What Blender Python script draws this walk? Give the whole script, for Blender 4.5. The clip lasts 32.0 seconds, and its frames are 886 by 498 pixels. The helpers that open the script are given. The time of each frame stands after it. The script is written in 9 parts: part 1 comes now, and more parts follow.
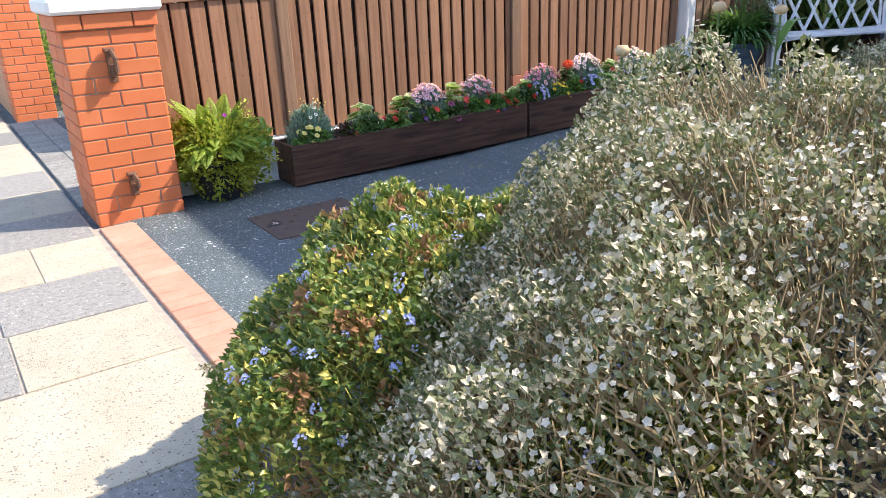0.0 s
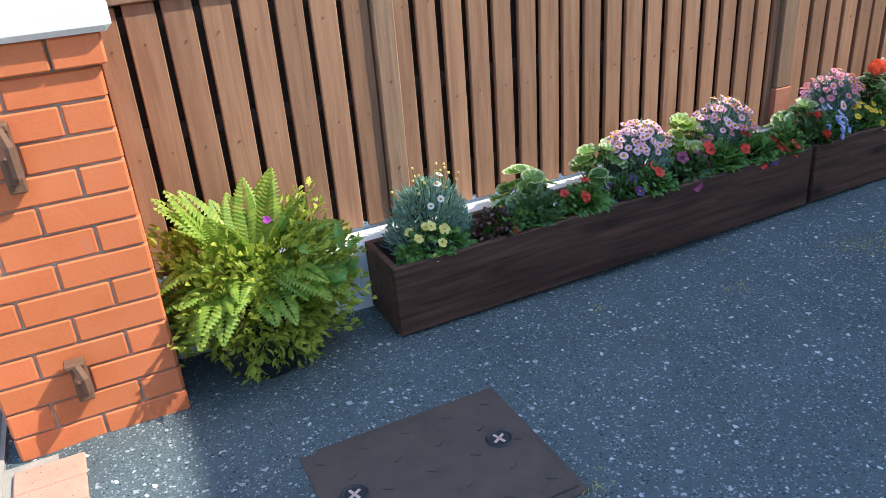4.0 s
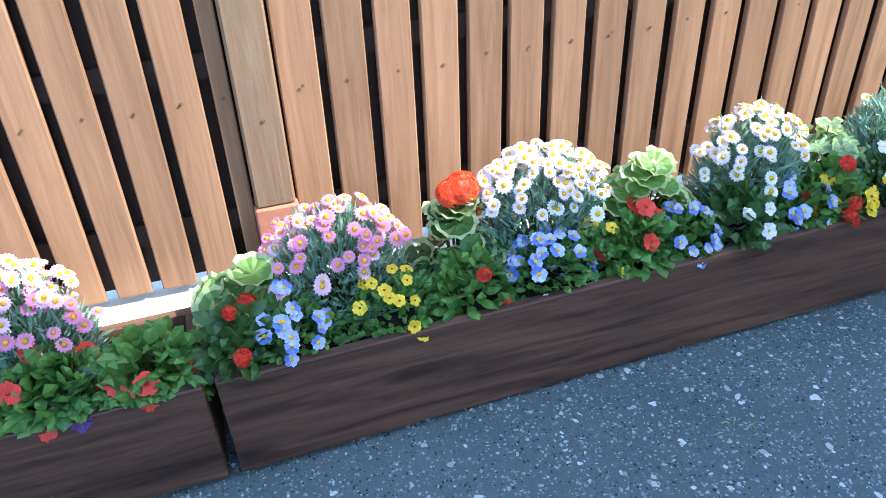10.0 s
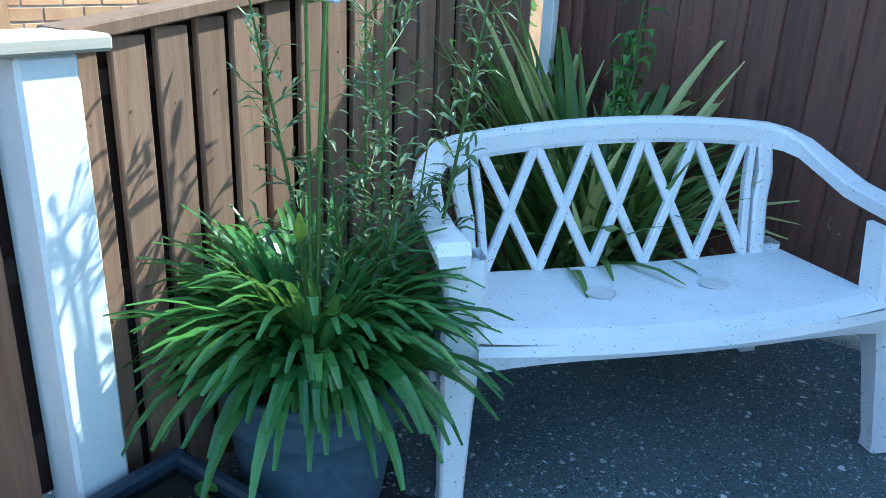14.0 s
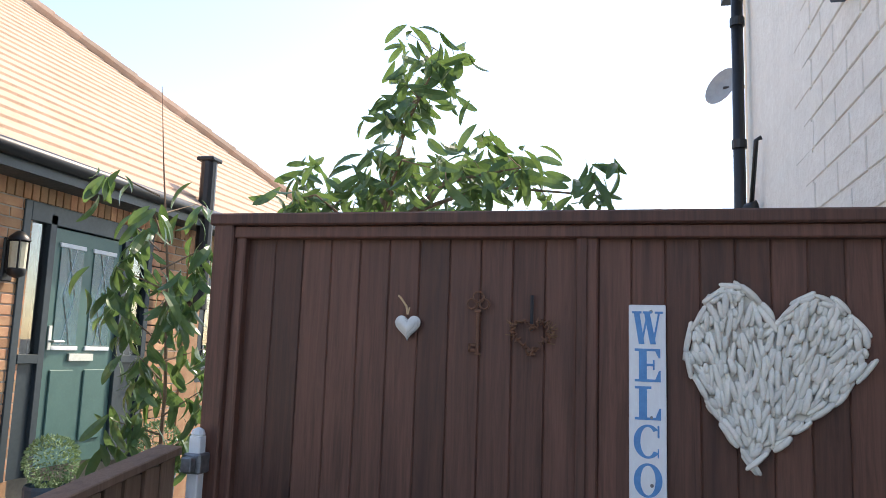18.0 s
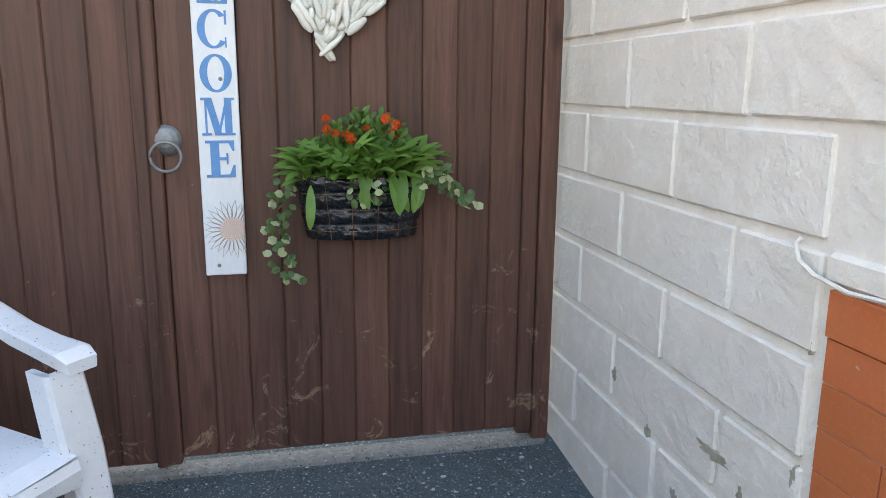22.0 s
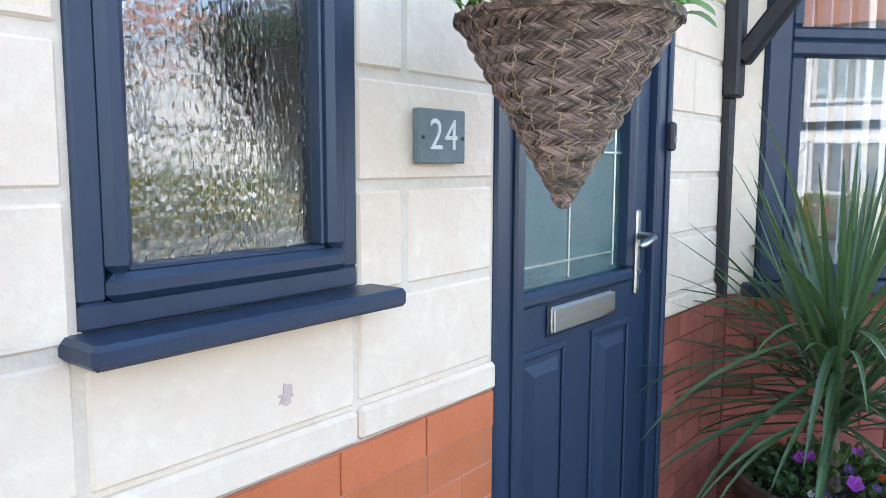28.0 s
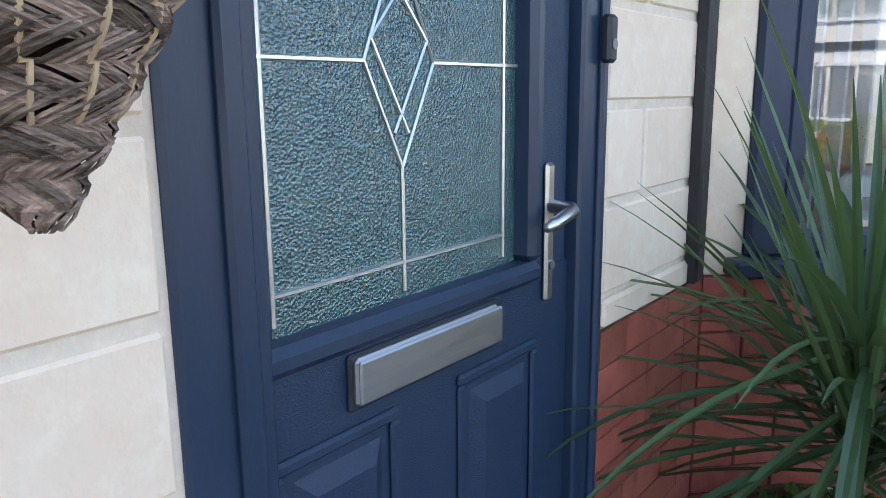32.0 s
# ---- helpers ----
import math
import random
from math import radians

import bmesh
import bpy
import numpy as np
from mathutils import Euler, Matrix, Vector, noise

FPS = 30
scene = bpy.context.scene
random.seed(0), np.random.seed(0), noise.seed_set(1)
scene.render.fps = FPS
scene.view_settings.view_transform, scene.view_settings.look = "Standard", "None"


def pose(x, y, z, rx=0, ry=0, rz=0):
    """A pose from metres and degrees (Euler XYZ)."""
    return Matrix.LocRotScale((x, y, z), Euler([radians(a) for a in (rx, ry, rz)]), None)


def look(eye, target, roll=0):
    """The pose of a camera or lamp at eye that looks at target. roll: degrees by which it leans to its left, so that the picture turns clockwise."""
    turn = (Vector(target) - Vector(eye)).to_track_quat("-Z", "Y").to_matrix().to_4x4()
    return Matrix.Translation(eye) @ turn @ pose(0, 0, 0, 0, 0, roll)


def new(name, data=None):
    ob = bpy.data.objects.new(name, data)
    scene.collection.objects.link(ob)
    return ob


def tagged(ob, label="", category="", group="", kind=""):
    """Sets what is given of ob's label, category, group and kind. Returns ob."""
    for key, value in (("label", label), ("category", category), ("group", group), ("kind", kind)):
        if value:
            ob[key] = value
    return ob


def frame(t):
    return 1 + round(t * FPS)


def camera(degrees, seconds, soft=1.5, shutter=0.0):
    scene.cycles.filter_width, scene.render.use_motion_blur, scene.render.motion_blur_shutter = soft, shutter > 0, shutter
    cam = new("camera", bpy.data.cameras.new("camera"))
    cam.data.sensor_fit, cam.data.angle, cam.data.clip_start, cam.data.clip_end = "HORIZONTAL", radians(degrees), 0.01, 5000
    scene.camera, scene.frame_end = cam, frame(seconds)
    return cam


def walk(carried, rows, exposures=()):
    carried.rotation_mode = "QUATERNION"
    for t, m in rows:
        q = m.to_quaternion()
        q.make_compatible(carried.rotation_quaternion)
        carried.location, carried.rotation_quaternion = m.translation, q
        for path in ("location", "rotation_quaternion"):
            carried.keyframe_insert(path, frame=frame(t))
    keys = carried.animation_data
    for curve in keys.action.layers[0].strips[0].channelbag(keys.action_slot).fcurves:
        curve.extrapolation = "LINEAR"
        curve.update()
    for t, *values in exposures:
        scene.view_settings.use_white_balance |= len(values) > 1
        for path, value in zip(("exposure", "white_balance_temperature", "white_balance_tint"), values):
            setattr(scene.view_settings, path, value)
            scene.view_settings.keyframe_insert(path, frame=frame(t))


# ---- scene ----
cam = camera(60.6, 32.0, soft=0.75)
PATH = [
    (0, (0.423, 0.689, 1.208), (1.458, 2.25, 0.507), -2.4),
    (0.5, (0.435, 1.087, 1.201), (1.414, 2.679, 0.488), -3.2),
    (1, (0.423, 1.432, 1.195), (1.383, 3.038, 0.487), -3.4),
    (1.5, (0.516, 1.762, 1.21), (1.403, 3.399, 0.482), -4.4),
    (2, (0.613, 2.053, 1.193), (1.53, 3.681, 0.48), -3.8),
    (2.5, (0.725, 2.338, 1.182), (1.648, 3.977, 0.503), -4.2),
    (4.5, (1.682, 3.028, 1.308), (2.388, 4.671, 0.411), -4.5),
    (5, (1.908, 3.191, 1.273), (2.644, 4.817, 0.371), -3.7),
    (5.5, (2.141, 3.296, 1.243), (2.796, 4.94, 0.311), -4.5),
    (6, (2.376, 3.333, 1.209), (2.935, 4.971, 0.207), -4.1),
    (6.5, (2.582, 3.447, 1.184), (3.143, 5.055, 0.135), -3.8),
    (7, (2.819, 3.5, 1.185), (3.26, 5.121, 0.1), -5.6),
    (7.5, (3.052, 3.472, 1.174), (3.252, 5.138, 0.086), -8.0),
    (8, (3.22, 3.546, 1.156), (3.375, 5.219, 0.071), -8.8),
    (8.5, (3.424, 3.634, 1.174), (3.651, 5.296, 0.084), -7.3),
    (9, (3.678, 3.631, 1.177), (3.96, 5.296, 0.106), -6.2),
    (9.5, (3.906, 3.646, 1.212), (4.286, 5.273, 0.113), -4.2),
    (10, (4.107, 3.767, 1.223), (4.587, 5.358, 0.11), -2.4),
    (10.5, (4.276, 3.837, 1.235), (4.795, 5.425, 0.135), -1.7),
    (11, (4.527, 3.838, 1.252), (5.08, 5.401, 0.134), -0.9),
    (11.5, (4.721, 3.831, 1.257), (5.461, 5.33, 0.16), -0.0),
    (12, (4.911, 3.888, 1.254), (5.882, 5.28, 0.195), 0.0),
    (12.5, (5.098, 3.914, 1.285), (6.213, 5.263, 0.318), -1.7),
    (13, (5.233, 3.934, 1.295), (6.436, 5.274, 0.424), -0.6),
    (13.5, (5.343, 3.907, 1.297), (6.682, 5.171, 0.516), 1.2),
    (14, (5.395, 3.911, 1.311), (6.957, 4.944, 0.609), 2.6),
    (14.5, (5.40, 3.98, 1.385), (7.085, 4.80, 0.71), 4.2),
    (16.5, (5.544, 3.69, 1.704), (7.399, 4.368, 1.391), 1.7),
    (17, (5.52, 3.698, 1.733), (7.437, 4.257, 1.61), 2.1),
    (17.5, (5.502, 3.711, 1.767), (7.436, 4.218, 1.793), 1.7),
    (18, (5.467, 3.706, 1.791), (7.392, 4.178, 2.058), 2.0),
    (18.5, (5.466, 3.688, 1.746), (7.394, 4.13, 2.044), 2.0),
    (19, (5.498, 3.69, 1.694), (7.463, 4.057, 1.749), 1.9),
    (19.5, (5.56, 3.71, 1.627), (7.541, 3.892, 1.419), 2.1),
    (20, (5.711, 3.715, 1.602), (7.684, 3.741, 1.276), 2.7),
    (20.5, (5.892, 3.637, 1.618), (7.86, 3.613, 1.265), 2.9),
    (21, (5.918, 3.534, 1.532), (7.892, 3.448, 1.221), 3.2),
    (21.5, (5.857, 3.548, 1.458), (7.804, 3.244, 1.119), 1.4),
    (22, (5.754, 3.488, 1.374), (7.663, 3.062, 0.957), 0.5),
    (22.5, (5.607, 3.472, 1.325), (7.448, 2.931, 0.761), 1.2),
    (23, (5.477, 3.451, 1.279), (7.239, 2.816, 0.58), 0.5),
    (23.5, (5.409, 3.451, 1.251), (7.09, 2.708, 0.463), -0.0),
    (24, (5.381, 3.431, 1.237), (6.987, 2.588, 0.395), -0.3),
    (24.5, (5.364, 3.397, 1.242), (6.917, 2.469, 0.39), -1.0),
    (26.5, (5.472, 2.929, 1.315), (6.743, 1.705, 0.373), -1.1),
    (27, (5.4, 2.73, 1.397), (6.698, 1.415, 0.632), -0.7),
    (27.5, (5.387, 2.603, 1.469), (6.678, 1.155, 0.982), -0.4),
    (28, (5.481, 2.485, 1.563), (6.714, 0.926, 1.335), 0.2),
    (28.5, (5.525, 2.424, 1.627), (6.729, 0.828, 1.584), 0.3),
    (29, (5.531, 2.313, 1.678), (6.796, 0.769, 1.803), 0.2),
    (29.5, (5.517, 2.148, 1.706), (6.914, 0.729, 1.894), 0.5),
    (30, (5.541, 2.026, 1.695), (6.979, 0.648, 1.878), 0.6),
    (30.5, (5.658, 1.924, 1.727), (7.1, 0.552, 1.922), -0.8),
    (31, (5.728, 1.805, 1.697), (7.04, 0.298, 1.782), -1.2),
    (31.5, (5.738, 1.662, 1.602), (6.99, 0.111, 1.439), -1.0),
    (32, (5.746, 1.521, 1.549), (6.953, -0.022, 1.144), -0.6),
]
EXPOSURES = [(0, 1.7, 7300, 14), (1, 1.4, 6900, 12), (2.5, 1.35, 6500, 10), (4.5, 1.8, 6500, 0), (6, 2.4, 5900, -2), (7, 2.55, 6200, 0), (8.2, 2.64, 6200, -1), (10, 2.6, 6100, -3), (11, 2.4, 6100, -2), (12, 2.36, 6000, -2), (13, 2.15, 5850, -7),
             (14.5, 2.3, 5500, -10), (16.5, 2.95, 6500, 2), (17.3, 2.35, 7000, 6), (18, 1.42, 7400, 12), (18.6, 0.6, 6800, 10), (19, 0.38, 6700, 13), (20, 2.55, 8400, 9), (21, 2.75, 9000, 9), (22, 2.6, 9200, 9), (23, 2.95, 8300, 2), (24, 3.15, 7700, -3),
             (26.5, 2.6, 7800, 14), (28, 2.7, 7250, 12), (29, 2.45, 7400, 15), (30, 2.37, 7500, 14), (31, 2.4, 7600, 15), (32, 2.35, 7300, 14)]
walk(cam, [(t, look(eye, target, roll)) for t, eye, target, roll in PATH], EXPOSURES)

# ---- light ----
SUN = Vector((0.84, -0.43, 1.0))
world = bpy.data.worlds.new("world")
scene.world = world
world.use_nodes = True
sky = world.node_tree.nodes.new("ShaderNodeTexSky")
sky.sky_type, sky.sun_disc = "NISHITA", False
sky.sun_elevation = math.asin(SUN.normalized().z)
sky.sun_rotation = math.atan2(SUN.x, SUN.y)
sky.dust_density, sky.ozone_density = 0.7, 2.0
world.node_tree.nodes["Background"].inputs[1].default_value = 0.15
world.node_tree.links.new(sky.outputs[0], world.node_tree.nodes["Background"].inputs[0])
sun = new("sun", bpy.data.lights.new("sun", "SUN"))
sun.data.energy, sun.data.angle, sun.data.color = 2.4, radians(0.55), (1.0, 0.94, 0.85)
sun.matrix_world = look(SUN * 20, (0, 0, 0))


# ---- mesh helpers ----
class Geo:
    """A growing list of vertices and faces."""

    def __init__(self):
        self.v, self.f, self.m = [], [], []

    def add(self, verts, faces, mi=0):
        n = len(self.v)
        self.v += [tuple(p) for p in verts]
        self.f += [tuple(n + i for i in f) for f in faces]
        self.m += [mi] * len(faces)
        return self

    def join(self, other, m=None, mi=None):
        n = len(self.v)
        self.v += [tuple(m @ Vector(p)) for p in other.v] if m else other.v
        self.f += [tuple(n + i for i in f) for f in other.f]
        self.m += other.m if mi is None else [mi] * len(other.f)
        return self

    def box(self, lo, hi, c=0.0, m=None, mi=0):
        """A box with its edges cut by c."""
        lo, hi = Vector(lo), Vector(hi)
        c = min(c, 0.45 * min(hi[i] - lo[i] for i in range(3)))
        if c <= 0:
            vs = [Vector((hi.x if i & 1 else lo.x, hi.y if i & 2 else lo.y, hi.z if i & 4 else lo.z)) for i in range(8)]
            fs = [(0, 2, 3, 1), (4, 5, 7, 6), (0, 1, 5, 4), (2, 6, 7, 3), (0, 4, 6, 2), (1, 3, 7, 5)]
        else:
            vs, fs = [], []
            for i in range(8):
                s = [1 if i & (1 << a) else 0 for a in range(3)]
                for a in range(3):
                    p = [(hi[b] if s[b] else lo[b]) - (0 if b == a else (c if s[b] else -c)) for b in range(3)]
                    vs.append(Vector(p))
            idx = lambda i, a: 3 * i + a
            for a in range(3):
                b, d = (a + 1) % 3, (a + 2) % 3
                for s in (0, 1):
                    q = [(s << a) | (x << b) | (y << d) for x, y in ((0, 0), (1, 0), (1, 1), (0, 1))]
                    f = [idx(i, a) for i in q]
                    fs.append(tuple(f if s else f[::-1]))
                for s, t in ((0, 0), (0, 1), (1, 0), (1, 1)):
                    i0, i1 = (s << b) | (t << d), (s << b) | (t << d) | (1 << a)
                    f = [idx(i0, b), idx(i1, b), idx(i1, d), idx(i0, d)]
                    fs.append(tuple(f if s == t else f[::-1]))
            for i in range(8):
                par = bin(i).count("1") % 2
                f = (3 * i, 3 * i + 1, 3 * i + 2)
                fs.append(f if par else f[::-1])
        if m:
            vs = [m @ v for v in vs]
        return self.add(vs, fs, mi)

    def tube(self, pts, r, n=6, cap=True, mi=0):
        """A tube along points; r is one radius or one for each point."""
        pts = [Vector(p) for p in pts]
        rs = r if isinstance(r, (list, tuple)) else [r] * len(pts)
        side, vs, fs = None, [], []
        for i, p in enumerate(pts):
            d = (pts[min(i + 1, len(pts) - 1)] - pts[max(i - 1, 0)]).normalized()
            if side is None:
                side = d.cross(Vector((0, 0, 1)) if abs(d.z) < 0.9 else Vector((1, 0, 0))).normalized()
            side = (side - d * side.dot(d)).normalized()
            up = d.cross(side)
            for k in range(n):
                a = 2 * math.pi * k / n
                vs.append(p + (side * math.cos(a) + up * math.sin(a)) * rs[i])
        for i in range(len(pts) - 1):
            for k in range(n):
                a, b = i * n + k, i * n + (k + 1) % n
                fs.append((a, b, b + n, a + n))
        if cap:
            fs += [tuple(range(n))[::-1], tuple((len(pts) - 1) * n + k for k in range(n))]
        return self.add(vs, fs, mi)

    def lathe(self, prof, n=32, mi=0, wobble=0.0):
        """A turned shape from (radius, z) pairs."""
        vs, fs = [], []
        for r, z in prof:
            for k in range(n):
                a = 2 * math.pi * k / n
                q = r * (1 + wobble * noise.noise((math.cos(a) * 2, math.sin(a) * 2, z * 9)))
                vs.append((q * math.cos(a), q * math.sin(a), z))
        for i in range(len(prof) - 1):
            for k in range(n):
                a, b = i * n + k, i * n + (k + 1) % n
                fs.append((a, b, b + n, a + n))
        return self.add(vs, fs, mi)

    def prism(self, outline, d0, d1, m=None, mi=0):
        """An outline in x, y, pulled from z = d0 to d1."""
        n = len(outline)
        vs = [Vector((x, y, d0)) for x, y in outline] + [Vector((x, y, d1)) for x, y in outline]
        fs = [tuple(range(n))[::-1], tuple(range(n, 2 * n))] + [(i, (i + 1) % n, n + (i + 1) % n, n + i) for i in range(n)]
        return self.add([m @ v for v in vs] if m else vs, fs, mi)

    def leaf(self, p, d, up, length, width, bend=0.25, fold=0.2, mi=0, coarse=False):
        """A folded leaf from p along d; coarse: of four triangles."""
        d = d.normalized()
        s = d.cross(up)
        s = s.normalized() if s.length > 1e-4 else Vector((1, 0, 0))
        u = s.cross(d)
        tip = p + d * length - u * bend * length * 0.4
        if coarse:
            mid = p + d * length * 0.5 + u * bend * length * 0.3
            l, r = (mid + s * k * width / 2 + u * fold * width for k in (-1, 1))
            return self.add([p, r, tip, l, mid], [(0, 1, 4), (1, 2, 4), (2, 3, 4), (3, 0, 4)], mi)
        m1, m2 = p + d * length * 0.27 + u * bend * length * 0.2, p + d * length * 0.66 + u * bend * length * 0.22
        l1, r1 = (m1 + s * k * width * 0.43 + u * fold * width * 0.9 for k in (-1, 1))
        l2, r2 = (m2 + s * k * width * 0.46 + u * fold * width for k in (-1, 1))
        return self.add([p, r1, r2, tip, l2, l1, m1, m2], [(0, 1, 6), (0, 6, 5), (1, 2, 7, 6), (6, 7, 4, 5), (2, 3, 7), (7, 3, 4)], mi)

    def oval(self, p, d, up, length, width, bend=0.25, fold=0.15, mi=0):
        """A broad oval leaf that arches over."""
        d = d.normalized()
        s = d.cross(up)
        s = s.normalized() if s.length > 1e-4 else Vector((1, 0, 0))
        u, vs = s.cross(d), []
        for t, w in ((0.0, 0.1), (0.13, 0.5), (0.32, 0.86), (0.54, 1.0), (0.76, 0.88), (0.92, 0.56), (1.0, 0.1)):
            c = p + d * length * t + u * length * bend * (t - 1.5 * t * t)
            vs += [c - s * width * w / 2 + u * fold * width * w, c, c + s * width * w / 2 + u * fold * width * w]
        return self.add(vs, [(3 * i + k, 3 * i + k + 1, 3 * i + k + 4, 3 * i + k + 3) for i in range(6) for k in (0, 1)], mi)

    def strap(self, p, d, length, width, droop, n=6, mi=0, fold=0.25, tip=0.15, twist=0.0):
        """A long blade that bends down on its way."""
        d = Vector(d).normalized()
        s = d.cross(Vector((0, 0, 1)))
        s = s.normalized() if s.length > 0.05 else Vector((math.cos(twist * 9), math.sin(twist * 9), 0))
        q, vs, fs = Vector(p), [], []
        for i in range(n + 1):
            t = i / n
            w = width * (0.65 + 0.35 * min(1, t * 4)) * (1 - t ** 3 * (1 - tip)) / 2
            u = s.cross(d)
            ss = (s * math.cos(twist * t) + u * math.sin(twist * t))
            vs += [q - ss * w + u * w * fold, q, q + ss * w + u * w * fold]
            q = q + d * length / n
            d = (d + Vector((0, 0, -1)) * droop / n * (0.4 + 1.2 * t)).normalized()
        for i in range(n):
            a = 3 * i
            fs += [(a, a + 1, a + 4, a + 3), (a + 1, a + 2, a + 5, a + 4)]
        return self.add(vs, fs, mi)

    def mesh(self, name, *mats, smooth=False):
        me = bpy.data.meshes.new(name)
        me.from_pydata(self.v, [], self.f)
        for m in mats:
            me.materials.append(m)
        if len(mats) > 1:
            me.polygons.foreach_set("material_index", self.m)
        if smooth:
            me.polygons.foreach_set("use_smooth", [True] * len(self.f))
        me.update()
        return me


def part(name, geo, mats, parent=None, label="", smooth=False, loc=None):
    """Links a mesh as one object, under a thing or a part if one is given."""
    mats = mats if isinstance(mats, (list, tuple)) else [mats]
    ob = new(name, geo if isinstance(geo, bpy.types.Mesh) else geo.mesh(name, *mats, smooth=smooth))
    ob.parent = parent
    if loc is not None:
        ob.matrix_basis = loc if isinstance(loc, Matrix) else Matrix.Translation(loc)
    return tagged(ob, label)


def thing(name, loc, label, category, group="", kind=""):
    ob = new(name)
    ob.empty_display_size = 0.1
    ob.matrix_basis = loc if isinstance(loc, Matrix) else Matrix.Translation(loc)
    return tagged(ob, label, category, group, kind)


def solid(name, geo, mats, label, category, kind="structure", group="", smooth=False, loc=None):
    ob = part(name, geo, mats, None, label, smooth, loc)
    return tagged(ob, label, category, group, kind)


def aim(p, n, s=1.0, spin=0.0):
    """A pose at p whose z looks along n, scaled by s."""
    q = Vector(n).to_track_quat("Z", "Y")
    return Matrix.Translation(p) @ q.to_matrix().to_4x4() @ Matrix.Rotation(spin, 4, "Z") @ Matrix.Scale(s, 4)


R = random.Random(7)
U = R.uniform


def rand_dir(lo=-0.2, hi=1.0):
    a, z = U(0, 2 * math.pi), U(lo, hi)
    k = math.sqrt(max(0.0, 1 - z * z))
    return Vector((k * math.cos(a), k * math.sin(a), z))


PROFILE = [(-1.75, -0.12), (-1.6, -0.12), (-1.58, -0.02), (1.0, -0.02), (1.22, -0.005), (2.2, -0.022), (3.3, -0.03), (4.0, 0.0),
           (5.0, 0.03), (5.8, 0.045), (6.6, 0.105), (8.05, 0.19), (12.0, 0.25)]


def ground_z(x):
    return float(np.interp(x, [p[0] for p in PROFILE], [p[1] for p in PROFILE]))

# ---- materials ----
def nodes_of(name):
    m = bpy.data.materials.new(name)
    m.use_nodes = True
    t = m.node_tree
    return m, t.nodes, t.links, t.nodes["Principled BSDF"]


def mixed(N, L, a, b, fac, kind="MIX"):
    mx = N.new("ShaderNodeMix")
    mx.data_type, mx.blend_type = "RGBA", kind
    for sock, val in ((mx.inputs[0], fac), (mx.inputs[6], a), (mx.inputs[7], b)):
        if isinstance(val, bpy.types.NodeSocket):
            L.new(val, sock)
        elif isinstance(val, (tuple, list)):
            sock.default_value = (*val[:3], 1)
        else:
            sock.default_value = val
    return mx.outputs[2]


def ranged(N, L, src, lo, hi, a=0.0, b=1.0):
    r = N.new("ShaderNodeMapRange")
    L.new(src, r.inputs[0])
    for i, v in enumerate((lo, hi, a, b)):
        r.inputs[i + 1].default_value = v
    return r.outputs[0]


def coords(N, L, stretch, local=False):
    if local:
        src = N.new("ShaderNodeTexCoord").outputs["Object"]
    else:
        src = N.new("ShaderNodeNewGeometry").outputs["Position"]
    mp = N.new("ShaderNodeMapping")
    mp.inputs["Scale"].default_value = stretch
    L.new(src, mp.inputs["Vector"])
    return mp.outputs[0]


def noise_tex(N, L, co, scale, detail=5, rough=0.6, dist=0.0):
    n = N.new("ShaderNodeTexNoise")
    L.new(co, n.inputs["Vector"])
    for k, v in (("Scale", scale), ("Detail", detail), ("Roughness", rough), ("Distortion", dist)):
        n.inputs[k].default_value = v
    return n.outputs[0]


